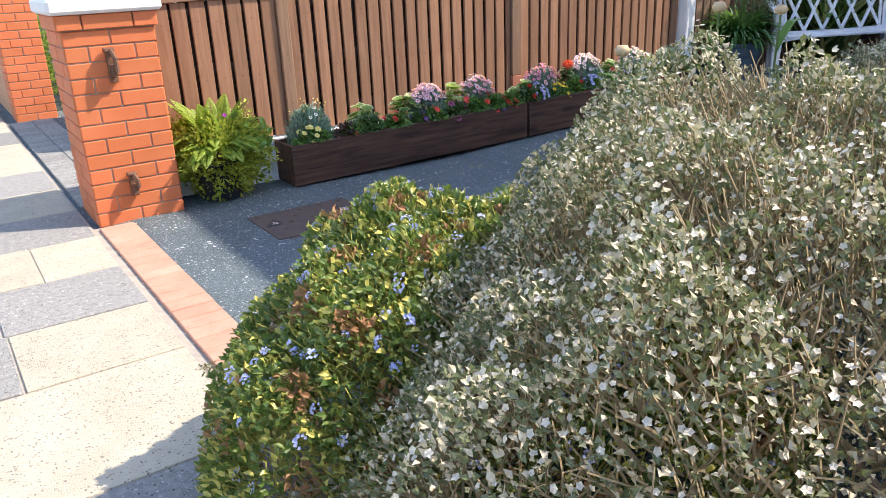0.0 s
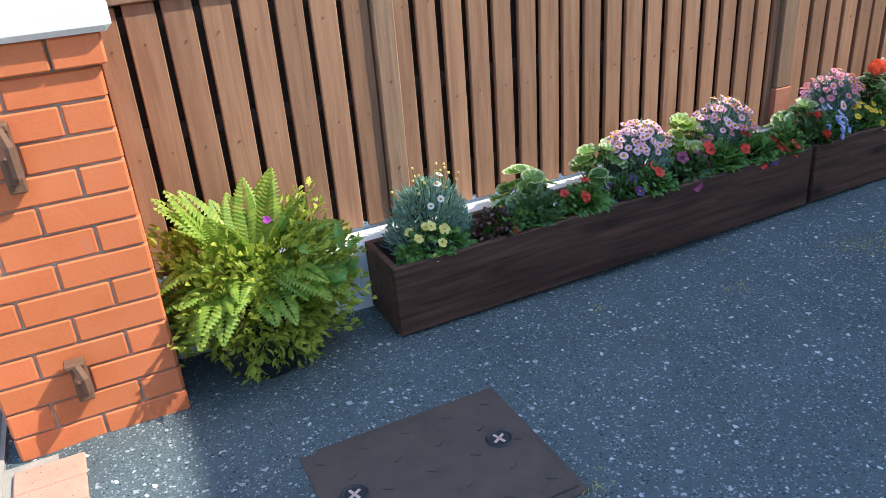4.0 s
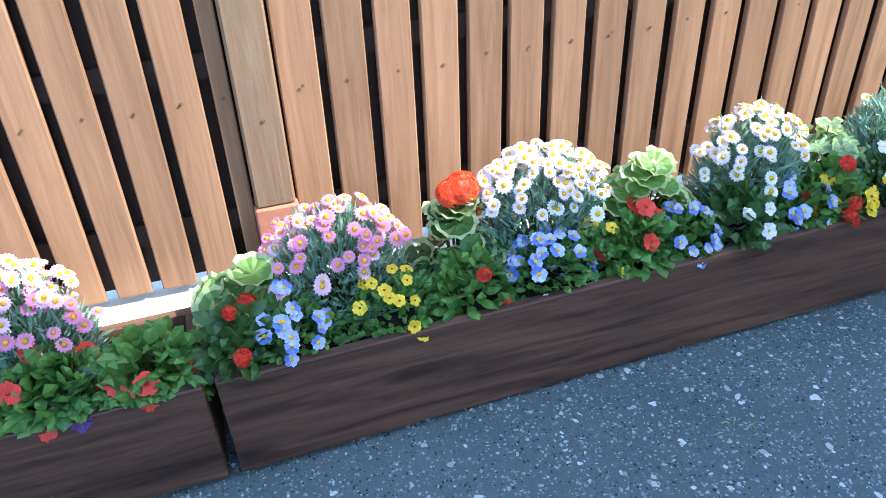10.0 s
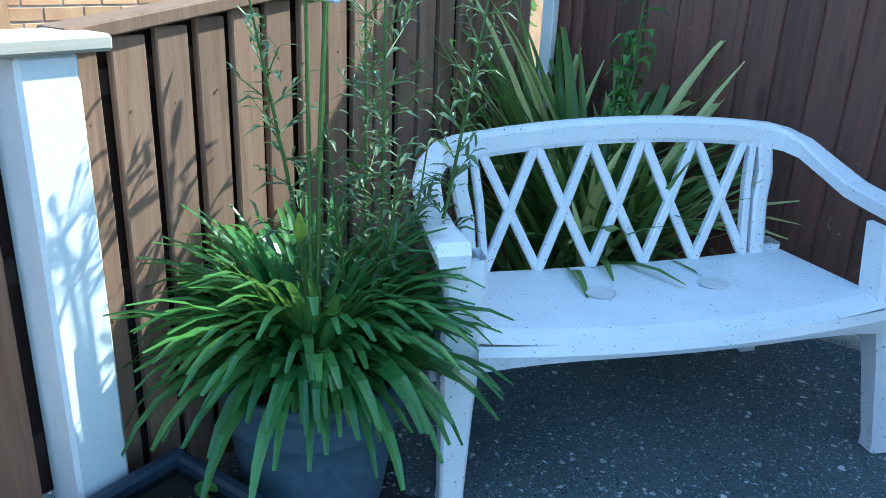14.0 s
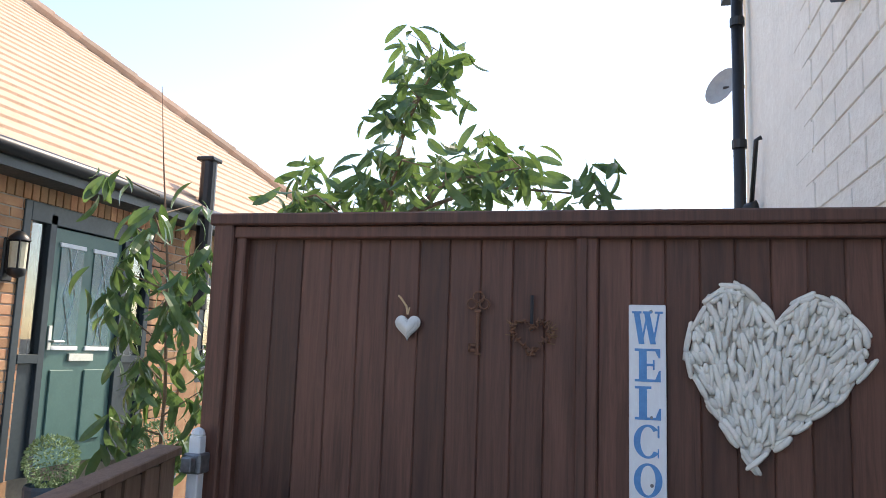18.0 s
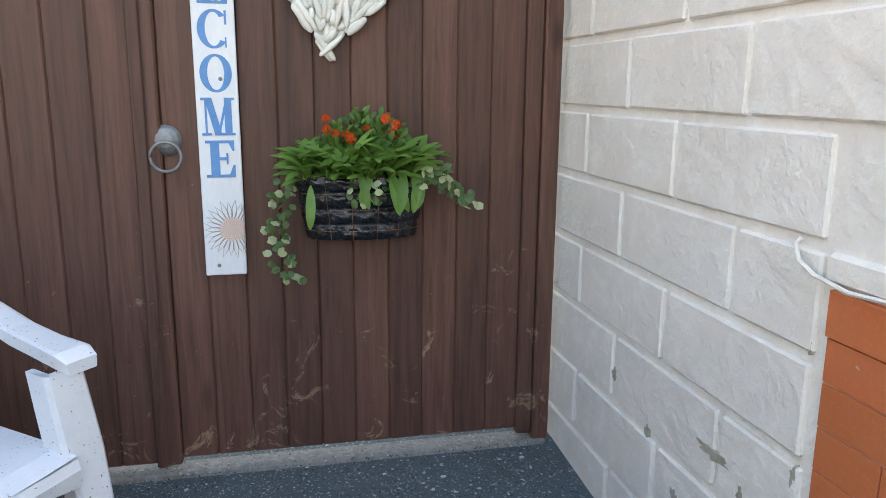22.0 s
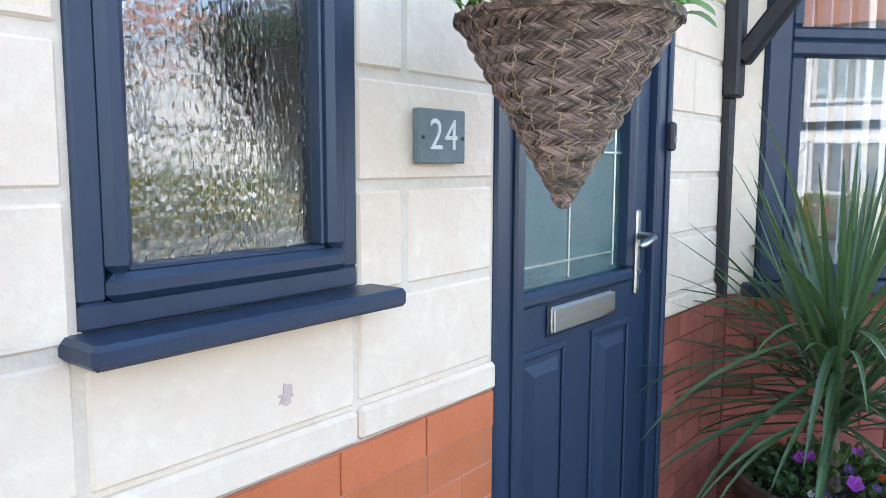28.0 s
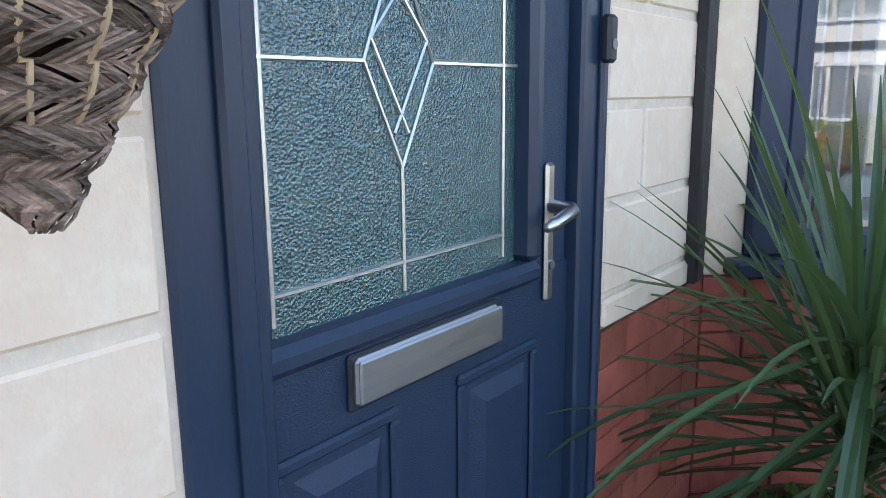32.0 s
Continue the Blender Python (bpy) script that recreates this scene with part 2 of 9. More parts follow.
def surface(name, c1, c2, scale=6, rough=0.7, bump=0.3, bump_scale=120, depth=0.002, metal=0.0, stretch=(1, 1, 1), vary=0.0, island=0.0,
            spots=None, stain=None, local=False, gloss=0.5, rough2=None):
    """Two colours by noise, with fine relief; vary: lightness by object; spots: (colour, scale, size) flecks; stain: (colour, scale, from)."""
    m, N, L, P = nodes_of(name)
    co = coords(N, L, stretch, local)
    n1 = noise_tex(N, L, co, scale, 6, 0.62)
    col = mixed(N, L, c1, c2, ranged(N, L, n1, 0.35, 0.68))
    fine = noise_tex(N, L, co, bump_scale, 4, 0.65)
    col = mixed(N, L, col, tuple(min(1, v * 1.25) for v in c2), ranged(N, L, fine, 0.5, 0.8, 0, 0.45))
    for spots in ([] if not spots else spots if isinstance(spots, list) else [spots]):
        vor = N.new("ShaderNodeTexVoronoi")
        warp, shift = N.new("ShaderNodeTexNoise"), N.new("ShaderNodeVectorMath")
        at = coords(N, L, (1, 1, 1), local)
        L.new(at, warp.inputs["Vector"])
        warp.inputs["Scale"].default_value, warp.inputs["Detail"].default_value = spots[1] * 1.3, 1
        shift.operation = "MULTIPLY_ADD"
        L.new(warp.outputs["Color"], shift.inputs[0])
        shift.inputs[1].default_value = (0.9 / spots[1],) * 3
        L.new(at, shift.inputs[2])
        L.new(shift.outputs[0], vor.inputs["Vector"])
        vor.inputs["Scale"].default_value = spots[1]
        sep = N.new("ShaderNodeSeparateColor")
        L.new(vor.outputs["Color"], sep.inputs[0])
        small = N.new("ShaderNodeMath")
        small.operation = "LESS_THAN"
        L.new(vor.outputs["Distance"], small.inputs[0])
        L.new(ranged(N, L, sep.outputs[0], spots[3] if len(spots) > 3 else 0.6, 1.0, 0.0, spots[2]), small.inputs[1])
        col = mixed(N, L, col, mixed(N, L, tuple(0.55 * v for v in spots[0]), spots[0], sep.outputs[1]), small.outputs[0])
    if stain:
        big = noise_tex(N, L, coords(N, L, (1, 1, 1), local), stain[1], 7, 0.7, 0.4)
        col = mixed(N, L, col, stain[0], ranged(N, L, big, stain[2], stain[2] + 0.07, 0, 0.85))
    if vary or island:
        src = N.new("ShaderNodeObjectInfo").outputs["Random"] if vary else N.new("ShaderNodeNewGeometry").outputs["Random Per Island"]
        k = vary or island
        hs = N.new("ShaderNodeHueSaturation")
        L.new(ranged(N, L, src, 0, 1, 1 - k, 1 + k), hs.inputs["Value"])
        L.new(ranged(N, L, src, 0, 1, 0.5 + 0.02 * k, 0.5 - 0.02 * k), hs.inputs["Hue"])
        L.new(col, hs.inputs["Color"])
        col = hs.outputs[0]
    L.new(col, P.inputs["Base Color"])
    L.new(ranged(N, L, n1, 0.3, 0.7, rough, rough2 if rough2 is not None else min(1, rough + 0.12)), P.inputs["Roughness"])
    P.inputs["Metallic"].default_value = metal
    P.inputs["Specular IOR Level"].default_value = gloss
    if bump:
        b = N.new("ShaderNodeBump")
        b.inputs["Strength"].default_value, b.inputs["Distance"].default_value = bump, depth
        L.new(fine, b.inputs["Height"])
        L.new(b.outputs[0], P.inputs["Normal"])
    return m


def leafy(name, c1, c2, rough=0.45, through_light=0.3, vary=0.35, tip=None):
    """Leaf: colour varies from leaf to leaf, light shines through it."""
    m, N, L, P = nodes_of(name)
    isl = N.new("ShaderNodeNewGeometry").outputs["Random Per Island"]
    col = mixed(N, L, c1, c2, isl)
    n = noise_tex(N, L, coords(N, L, (1, 1, 1)), 40, 3)
    col = mixed(N, L, col, tuple(v * 0.6 for v in c1), ranged(N, L, n, 0.5, 0.75, 0, vary))
    if tip:
        g = N.new("ShaderNodeMath")
        g.operation = "GREATER_THAN"
        L.new(isl, g.inputs[0])
        g.inputs[1].default_value = tip[1]
        col = mixed(N, L, col, tip[0], g.outputs[0])
    L.new(col, P.inputs["Base Color"])
    P.inputs["Roughness"].default_value = rough
    tr = N.new("ShaderNodeBsdfTranslucent")
    L.new(mixed(N, L, col, (0.6, 0.9, 0.15), 0.25), tr.inputs["Color"])
    mx = N.new("ShaderNodeMixShader")
    mx.inputs[0].default_value = through_light
    L.new(P.outputs[0], mx.inputs[1])
    L.new(tr.outputs[0], mx.inputs[2])
    L.new(mx.outputs[0], N["Material Output"].inputs["Surface"])
    return m


def wooden(name, c1, c2, dark, rough=0.65, grain=(30, 30, 1.5), vary=0.15, bump=0.4, scuff=None, gloss=0.4):
    """Sawn wood with grain along z (or as grain says), knots and wear."""
    m, N, L, P = nodes_of(name)
    info = N.new("ShaderNodeObjectInfo")
    geo = N.new("ShaderNodeNewGeometry")
    add = N.new("ShaderNodeVectorMath")
    add.operation = "MULTIPLY_ADD"
    L.new(info.outputs["Random"], add.inputs[0])
    add.inputs[1].default_value = (7.3, 5.1, 9.7)
    L.new(geo.outputs["Position"], add.inputs[2])
    mp = N.new("ShaderNodeMapping")
    mp.inputs["Scale"].default_value = grain
    L.new(add.outputs[0], mp.inputs["Vector"])
    g = noise_tex(N, L, mp.outputs[0], 2.2, 8, 0.68, 0.6)
    col = mixed(N, L, c1, c2, ranged(N, L, g, 0.35, 0.65))
    wide = noise_tex(N, L, mp.outputs[0], 0.45, 3, 0.5, 1.2)
    col = mixed(N, L, col, dark, ranged(N, L, wide, 0.55, 0.8, 0, 0.55))
    kn = N.new("ShaderNodeTexVoronoi")
    mk = N.new("ShaderNodeMapping")
    mk.inputs["Scale"].default_value = tuple(4.5 if v > 5 else 1.6 for v in grain)
    L.new(add.outputs[0], mk.inputs["Vector"])
    L.new(mk.outputs[0], kn.inputs["Vector"])
    kn.inputs["Scale"].default_value = 1.0
    col = mixed(N, L, col, dark, ranged(N, L, kn.outputs["Distance"], 0.03, 0.12, 0.8, 0.0))
    if scuff:
        sn = noise_tex(N, L, geo.outputs["Position"], 9, 8, 0.75, 0.8)
        sep = N.new("ShaderNodeSeparateXYZ")
        L.new(geo.outputs["Position"], sep.inputs[0])
        low = ranged(N, L, sep.outputs[2], scuff[2], scuff[1], 0.78, 0.58)
        df = N.new("ShaderNodeMath")
        df.operation = "SUBTRACT"
        L.new(sn, df.inputs[0])
        L.new(low, df.inputs[1])
        col = mixed(N, L, col, scuff[0], ranged(N, L, df.outputs[0], 0.0, 0.05, 0, 0.8))
    hs = N.new("ShaderNodeHueSaturation")
    L.new(ranged(N, L, info.outputs["Random"], 0, 1, 1 - vary, 1 + vary), hs.inputs["Value"])
    L.new(col, hs.inputs["Color"])
    L.new(hs.outputs[0], P.inputs["Base Color"])
    L.new(ranged(N, L, g, 0.3, 0.7, rough - 0.1, rough + 0.15), P.inputs["Roughness"])
    P.inputs["Specular IOR Level"].default_value = gloss
    b = N.new("ShaderNodeBump")
    b.inputs["Strength"].default_value, b.inputs["Distance"].default_value = bump, 0.0015
    L.new(g, b.inputs["Height"])
    L.new(b.outputs[0], P.inputs["Normal"])
    return m


def glassy(name, tint=(0.9, 0.95, 0.97), rough=0.0, ior=1.6, relief=None, clear=1.0):
    m, N, L, P = nodes_of(name)
    P.inputs["Base Color"].default_value = (*tint, 1)
    P.inputs["Roughness"].default_value = rough
    P.inputs["IOR"].default_value = ior
    P.inputs["Transmission Weight"].default_value = clear
    if relief:
        co = coords(N, L, relief[0])
        vo = N.new("ShaderNodeTexVoronoi")
        L.new(co, vo.inputs["Vector"])
        vo.inputs["Scale"].default_value = relief[1]
        if len(relief) > 3:
            vo.distance, vo.inputs["Randomness"].default_value = "CHEBYCHEV", relief[3]
        nn = noise_tex(N, L, co, relief[1] * 0.7, 2, 0.5, 0.6)
        ad = N.new("ShaderNodeMath")
        L.new(vo.outputs["Distance"], ad.inputs[0])
        L.new(ranged(N, L, nn, 0, 1, 0, 0.2 if len(relief) > 3 else 1.0), ad.inputs[1])
        b = N.new("ShaderNodeBump")
        b.inputs["Strength"].default_value, b.inputs["Distance"].default_value = relief[2], 0.004
        L.new(ad.outputs[0], b.inputs["Height"])
        L.new(b.outputs[0], P.inputs["Normal"])
    return m


def plain(name, c, rough=0.5, metal=0.0, gloss=0.5):
    return surface(name, c, tuple(v * 0.85 for v in c), 30, rough, 0.08, 200, 0.0008, metal, gloss=gloss)


TARMAC = surface("tarmac", (0.070, 0.100, 0.112), (0.112, 0.150, 0.164), 2.0, 0.74, 1.0, 110, 0.009, gloss=0.45,
                 spots=[((0.13, 0.165, 0.19), 150, 0.6, 0.35), ((0.030, 0.040, 0.050), 130, 0.45, 0.6), ((0.27, 0.32, 0.35), 120, 0.5, 0.6), ((0.46, 0.50, 0.53), 85, 0.46, 0.74), ((0.40, 0.44, 0.47), 170, 0.5, 0.74), ((0.64, 0.66, 0.67), 46, 0.42, 0.83)],
                 stain=((0.115, 0.105, 0.085), 2.6, 0.69))
# wet tarmac, made darker still for shade near the house
DAMP_SHADE = surface("damp_shaded_tarmac", (0.016, 0.018, 0.022), (0.032, 0.036, 0.042), 2.0, 0.5, 1.0, 130, 0.008, gloss=0.3,
               spots=[((0.07, 0.075, 0.08), 165, 0.6, 0.1), ((0.34, 0.36, 0.38), 110, 0.5, 0.62), ((0.5, 0.52, 0.54), 60, 0.48, 0.76)])
SLAB = surface("concrete_slab", (0.36, 0.325, 0.25), (0.44, 0.40, 0.315), 5, 0.85, 0.9, 150, 0.004, vary=0.14, spots=[((0.22, 0.20, 0.17), 110, 0.45, 0.4), ((0.56, 0.53, 0.46), 140, 0.4, 0.5)], stain=((0.27, 0.245, 0.2), 2.2, 0.63))
SLAB_GREY = surface("grey_slab", (0.19, 0.19, 0.185), (0.30, 0.295, 0.28), 40, 0.88, 0.9, 130, 0.004, vary=0.12, spots=[((0.5, 0.48, 0.44), 95, 0.45, 0.45), ((0.1, 0.1, 0.1), 120, 0.4, 0.5)])
PAVER = surface("red_paver", (0.46, 0.23, 0.16), (0.55, 0.30, 0.22), 7, 0.85, 0.5, 180, 0.002, vary=0.08, spots=((0.3, 0.15, 0.1), 150, 0.3))
MORTAR = surface("mortar", (0.42, 0.37, 0.31), (0.30, 0.27, 0.24), 14, 0.95, 0.6, 150, 0.004)
SOIL = surface("soil", (0.012, 0.009, 0.008), (0.026, 0.019, 0.015), 25, 0.95, 1.0, 90, 0.012)
MOSS = surface("moss", (0.10, 0.11, 0.03), (0.16, 0.15, 0.06), 25, 0.95, 1.0, 90, 0.01)
BRICK = surface("smooth_brick", (0.57, 0.150, 0.055), (0.63, 0.185, 0.078), 6, 0.62, 0.25, 130, 0.001, vary=0.08,
                spots=((0.62, 0.42, 0.33), 40, 0.16, 0.9), stain=((0.50, 0.185, 0.11), 5, 0.62), gloss=0.35)
# maroon brick with the shade around the bay mixed into its colour
BRICK_BAY_SHADED = surface("shaded_maroon_brick", (0.28, 0.07, 0.045), (0.39, 0.12, 0.078), 9, 0.6, 0.4, 110, 0.002, vary=0.25, stain=((0.16, 0.06, 0.05), 4, 0.6), gloss=0.4)
STUB_BRICK = surface("weathered_stub_brick", (0.34, 0.12, 0.075), (0.42, 0.17, 0.11), 14, 0.85, 0.5, 110, 0.003)
BRICK_NB = surface("multi_brick", (0.42, 0.20, 0.11), (0.55, 0.33, 0.19), 6, 0.85, 0.5, 140, 0.003, vary=0.3)
# joints of the same brickwork, darkened for the bay's shade
BAY_JOINT_SHADED = surface("shaded_bay_joint", (0.13, 0.04, 0.03), (0.2, 0.075, 0.055), 16, 0.8, 0.5, 150, 0.002)
BRICK_JOINT = surface("brick_joint", (0.50, 0.165, 0.085), (0.61, 0.31, 0.22), 4, 0.8, 0.5, 150, 0.002)
RENDER = surface("cream_render", (0.845, 0.67, 0.505), (0.89, 0.75, 0.59), 3.5, 0.75, 0.6, 20, 0.008, stain=((0.58, 0.50, 0.38), 1.7, 0.71), gloss=0.3)
RENDER_SIDE = surface("white_render", (0.77, 0.725, 0.665), (0.85, 0.805, 0.745), 3.5, 0.75, 0.8, 16, 0.016, stain=((0.42, 0.38, 0.31), 4.5, 0.72), gloss=0.3)
RENDER_JOINT = surface("render_joint", (0.71, 0.60, 0.47), (0.79, 0.69, 0.56), 12, 0.85, 0.5, 60, 0.003)
FLAKED = surface("flaked_render", (0.30, 0.27, 0.21), (0.44, 0.41, 0.34), 30, 0.95, 0.6, 90, 0.004)
CHIP = surface("bare_plaster", (0.60, 0.42, 0.36), (0.70, 0.55, 0.49), 30, 0.9, 0.5, 120, 0.003)
FENCE = wooden("fence_wood", (0.225, 0.110, 0.062), (0.335, 0.178, 0.108), (0.115, 0.052, 0.03), 0.72, (20, 20, 1.1), 0.17, 0.6)
# back boards and rails: the shadow in the gaps is put into the wood colour
FENCE_BACK_SHADED = wooden("shaded_fence_back_wood", (0.022, 0.010, 0.008), (0.032, 0.015, 0.011), (0.012, 0.006, 0.005), 0.8, (26, 26, 1.3), 0.1)
FENCE_POST = wooden("fence_post_wood", (0.21, 0.12, 0.075), (0.28, 0.175, 0.115), (0.10, 0.06, 0.04), 0.85, (34, 34, 2.0), 0.1, 0.9)
FENCE_OLD = wooden("worn_fence_wood", (0.20, 0.115, 0.075), (0.27, 0.17, 0.12), (0.10, 0.055, 0.04), 0.85, (30, 30, 1.5), 0.15, 0.8, ((0.5, 0.45, 0.4), -1, 3))
CAPPING = wooden("weathered_capping", (0.42, 0.38, 0.33), (0.52, 0.48, 0.42), (0.25, 0.21, 0.17), 0.9, (2, 34, 34), 0.05, 0.8)
GATE = wooden("gate_wood", (0.074, 0.033, 0.024), (0.146, 0.069, 0.050), (0.028, 0.013, 0.012), 0.55, (22, 22, 1.2), 0.24, 0.45, ((0.30, 0.20, 0.135), 0.3, 2.3), 0.4)
PLANTER = wooden("stained_planter_wood", (0.042, 0.020, 0.015), (0.160, 0.080, 0.054), (0.010, 0.005, 0.004), 0.62, (1.1, 15, 15), 0.18, 0.8, ((0.20, 0.11, 0.07), -0.7, 1.2), 0.32)
NAVY = surface("navy_upvc", (0.014, 0.032, 0.064), (0.021, 0.042, 0.080), 20, 0.36, 0.12, 260, 0.0006, stretch=(1, 1, 0.2), gloss=0.5)
NAVY_GRAIN = surface("navy_woodgrain", (0.007, 0.026, 0.060), (0.011, 0.034, 0.076), 3, 0.42, 0.75, 26, 0.002, stretch=(6, 6, 14), gloss=0.5)
BLACK_WOOD = surface("black_painted_timber", (0.012, 0.013, 0.016), (0.022, 0.023, 0.027), 12, 0.38, 0.35, 60, 0.003, stretch=(3, 3, 0.6))
WHITE_PAINT = surface("white_masonry_paint", (0.78, 0.79, 0.80), (0.72, 0.74, 0.76), 6, 0.7, 0.45, 60, 0.003, stain=((0.55, 0.52, 0.46), 3, 0.72))
WHITE_PLASTIC = surface("weathered_white_plastic", (0.78, 0.80, 0.83), (0.70, 0.73, 0.78), 7, 0.42, 0.2, 140, 0.0012, spots=((0.28, 0.28, 0.26), 130, 0.3, 0.72),
                        stain=((0.46, 0.44, 0.36), 6.5, 0.70))
WHITE_SIGN = surface("white_sign_paint", (0.80, 0.82, 0.84), (0.74, 0.77, 0.80), 12, 0.5, 0.25, 90, 0.001, stretch=(1, 1, 0.3))
BLUE_SIGN = surface("blue_sign_paint", (0.07, 0.24, 0.52), (0.11, 0.31, 0.60), 25, 0.55, 0.15, 120, 0.001)
PEACH = surface("peach_print", (0.62, 0.36, 0.24), (0.72, 0.48, 0.35), 60, 0.6, 0.2, 200, 0.001)
GREY_LINE = plain("grey_print", (0.42, 0.36, 0.34), 0.6)
DRIFT = surface("whitewashed_driftwood", (0.70, 0.68, 0.62), (0.80, 0.78, 0.72), 14, 0.8, 0.7, 70, 0.003, vary=0.1, stain=((0.42, 0.24, 0.09), 14, 0.74), local=False)
STEEL = surface("brushed_steel", (0.62, 0.62, 0.60), (0.52, 0.52, 0.50), 60, 0.28, 0.1, 300, 0.0004, 1.0, (1, 0.05, 1))
IRON = surface("rusty_iron", (0.15, 0.078, 0.05), (0.21, 0.105, 0.066), 40, 0.75, 0.6, 120, 0.002, 0.3)
GALV = surface("galvanised_iron", (0.32, 0.33, 0.34), (0.22, 0.22, 0.23), 40, 0.5, 0.4, 90, 0.001, 0.8)
BLACK_PLASTIC = surface("black_plastic", (0.014, 0.017, 0.023), (0.022, 0.026, 0.034), 20, 0.42, 0.25, 90, 0.002)
# trough rim: black plastic with the blue light on it painted in
TRAY_BLUE_LIT = surface("blue_lit_black_plastic", (0.022, 0.034, 0.055), (0.032, 0.048, 0.075), 20, 0.4, 0.2, 90, 0.001)
GREY_POT = surface("grey_plastic_pot", (0.31, 0.315, 0.32), (0.39, 0.39, 0.39), 8, 0.6, 0.3, 90, 0.001, stain=((0.42, 0.40, 0.36), 5, 0.66))
BLUE_POT = surface("blue_grey_pot", (0.04, 0.078, 0.118), (0.072, 0.115, 0.155), 30, 0.55, 0.5, 130, 0.002)
DARK_POT = surface("dark_grey_pot", (0.07, 0.078, 0.088), (0.12, 0.128, 0.138), 10, 0.5, 0.5, 70, 0.002, stretch=(1, 1, 0.2))
STONE = surface("cast_stone", (0.35, 0.335, 0.28), (0.46, 0.44, 0.38), 9, 0.9, 0.9, 70, 0.006, stain=((0.22, 0.21, 0.17), 6, 0.62), spots=((0.56, 0.55, 0.5), 60, 0.3))
COPING = surface("stone_coping", (0.50, 0.48, 0.44), (0.60, 0.58, 0.54), 7, 0.85, 0.5, 90, 0.003)
SLATE = surface("slate", (0.13, 0.17, 0.175), (0.18, 0.22, 0.22), 9, 0.6, 0.5, 60, 0.003)
WHITE_LETTER = plain("white_lettering", (0.82, 0.82, 0.78), 0.6)
RUST_COVER = surface("rusty_cover", (0.085, 0.065, 0.058), (0.13, 0.095, 0.08), 12, 0.75, 0.6, 120, 0.003, 0.25)
WICKER = surface("rattan", (0.11, 0.074, 0.055), (0.47, 0.345, 0.27), 30, 0.55, 0.9, 160, 0.003, stretch=(1, 1, 2.5), island=0.6)
CANE = plain("pale_cane", (0.60, 0.44, 0.26), 0.55)
BARREL = wooden("oak_barrel", (0.10, 0.058, 0.035), (0.15, 0.088, 0.055), (0.04, 0.025, 0.018), 0.7, (24, 24, 1.6), 0.2)
HOOP = surface("rusty_hoop", (0.16, 0.075, 0.03), (0.09, 0.05, 0.032), 18, 0.7, 0.5, 90, 0.002, 0.4)
PLAQUE = surface("painted_lead", (0.19, 0.225, 0.27), (0.24, 0.28, 0.32), 10, 0.5, 0.5, 70, 0.003, stain=((0.5, 0.53, 0.56), 10, 0.66))
ROOF = surface("clay_tile", (0.50, 0.33, 0.23), (0.60, 0.42, 0.31), 4, 0.85, 0.4, 60, 0.004, island=0.12)
ROOF_RED = surface("red_roof_tile", (0.26, 0.12, 0.085), (0.34, 0.17, 0.12), 4, 0.85, 0.4, 60, 0.004)
GREEN_DOOR = surface("green_door", (0.055, 0.13, 0.115), (0.07, 0.155, 0.135), 8, 0.42, 0.2, 60, 0.001)
DARK_FRAME = plain("dark_frame", (0.03, 0.045, 0.055), 0.4)
GUTTER = plain("black_gutter", (0.012, 0.012, 0.014), 0.35)
# rooms behind glass: their lack of light is put into this dark colour
ROOM = surface("dim_room_wall", (0.10, 0.095, 0.085), (0.13, 0.12, 0.11), 4, 0.9, 0.1)
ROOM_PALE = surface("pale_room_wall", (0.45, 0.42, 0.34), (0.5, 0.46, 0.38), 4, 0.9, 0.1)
CLEAR = glassy("clear_glass", ior=1.9)
OBSCURE = glassy("streaked_glass", (0.8, 0.9, 0.93), 0.01, 2.25, ((1, 1.0, 0.55), 100, 0.17, 0.85))
STIPPLE = glassy("stippled_glass", (0.05, 0.25, 0.25), 0.05, 2.1, ((1, 1, 1), 210, 0.5), 0.62)
LEAD = surface("bright_came", (0.60, 0.62, 0.60), (0.7, 0.72, 0.7), 60, 0.3, 0.2, 100, 0.0005, 0.9)

LEAF_MID = leafy("mid_green_leaf", (0.045, 0.13, 0.028), (0.125, 0.26, 0.05))
LEAF_PELARGONIUM = leafy("pelargonium_leaf", (0.05, 0.15, 0.035), (0.22, 0.36, 0.09), 0.5, 0.4, 0.3)
LEAF_EDGE = leafy("pale_leaf_edge", (0.40, 0.50, 0.20), (0.62, 0.66, 0.42), 0.5, 0.4, 0.1)
LEAF_DARK = leafy("dark_green_leaf", (0.035, 0.085, 0.026), (0.07, 0.145, 0.04), 0.34, 0.25)
LEAF_LIME = leafy("lime_leaf", (0.20, 0.32, 0.045), (0.38, 0.47, 0.08), 0.5, 0.4)
LEAF_GREY = leafy("grey_green_leaf", (0.13, 0.215, 0.115), (0.26, 0.355, 0.205), 0.75, 0.15)
LEAF_BLUE = leafy("blue_green_leaf", (0.16, 0.28, 0.24), (0.32, 0.46, 0.38), 0.5, 0.25)
LEAF_STRAP = leafy("strap_leaf", (0.035, 0.12, 0.036), (0.105, 0.25, 0.065), 0.22, 0.25, 0.25)
LEAF_FRESH = leafy("fresh_green_leaf", (0.10, 0.23, 0.045), (0.19, 0.36, 0.08), 0.4, 0.3)
LEAF_FLAX = leafy("flax_leaf", (0.08, 0.16, 0.04), (0.15, 0.24, 0.06), 0.35, 0.25, 0.2)
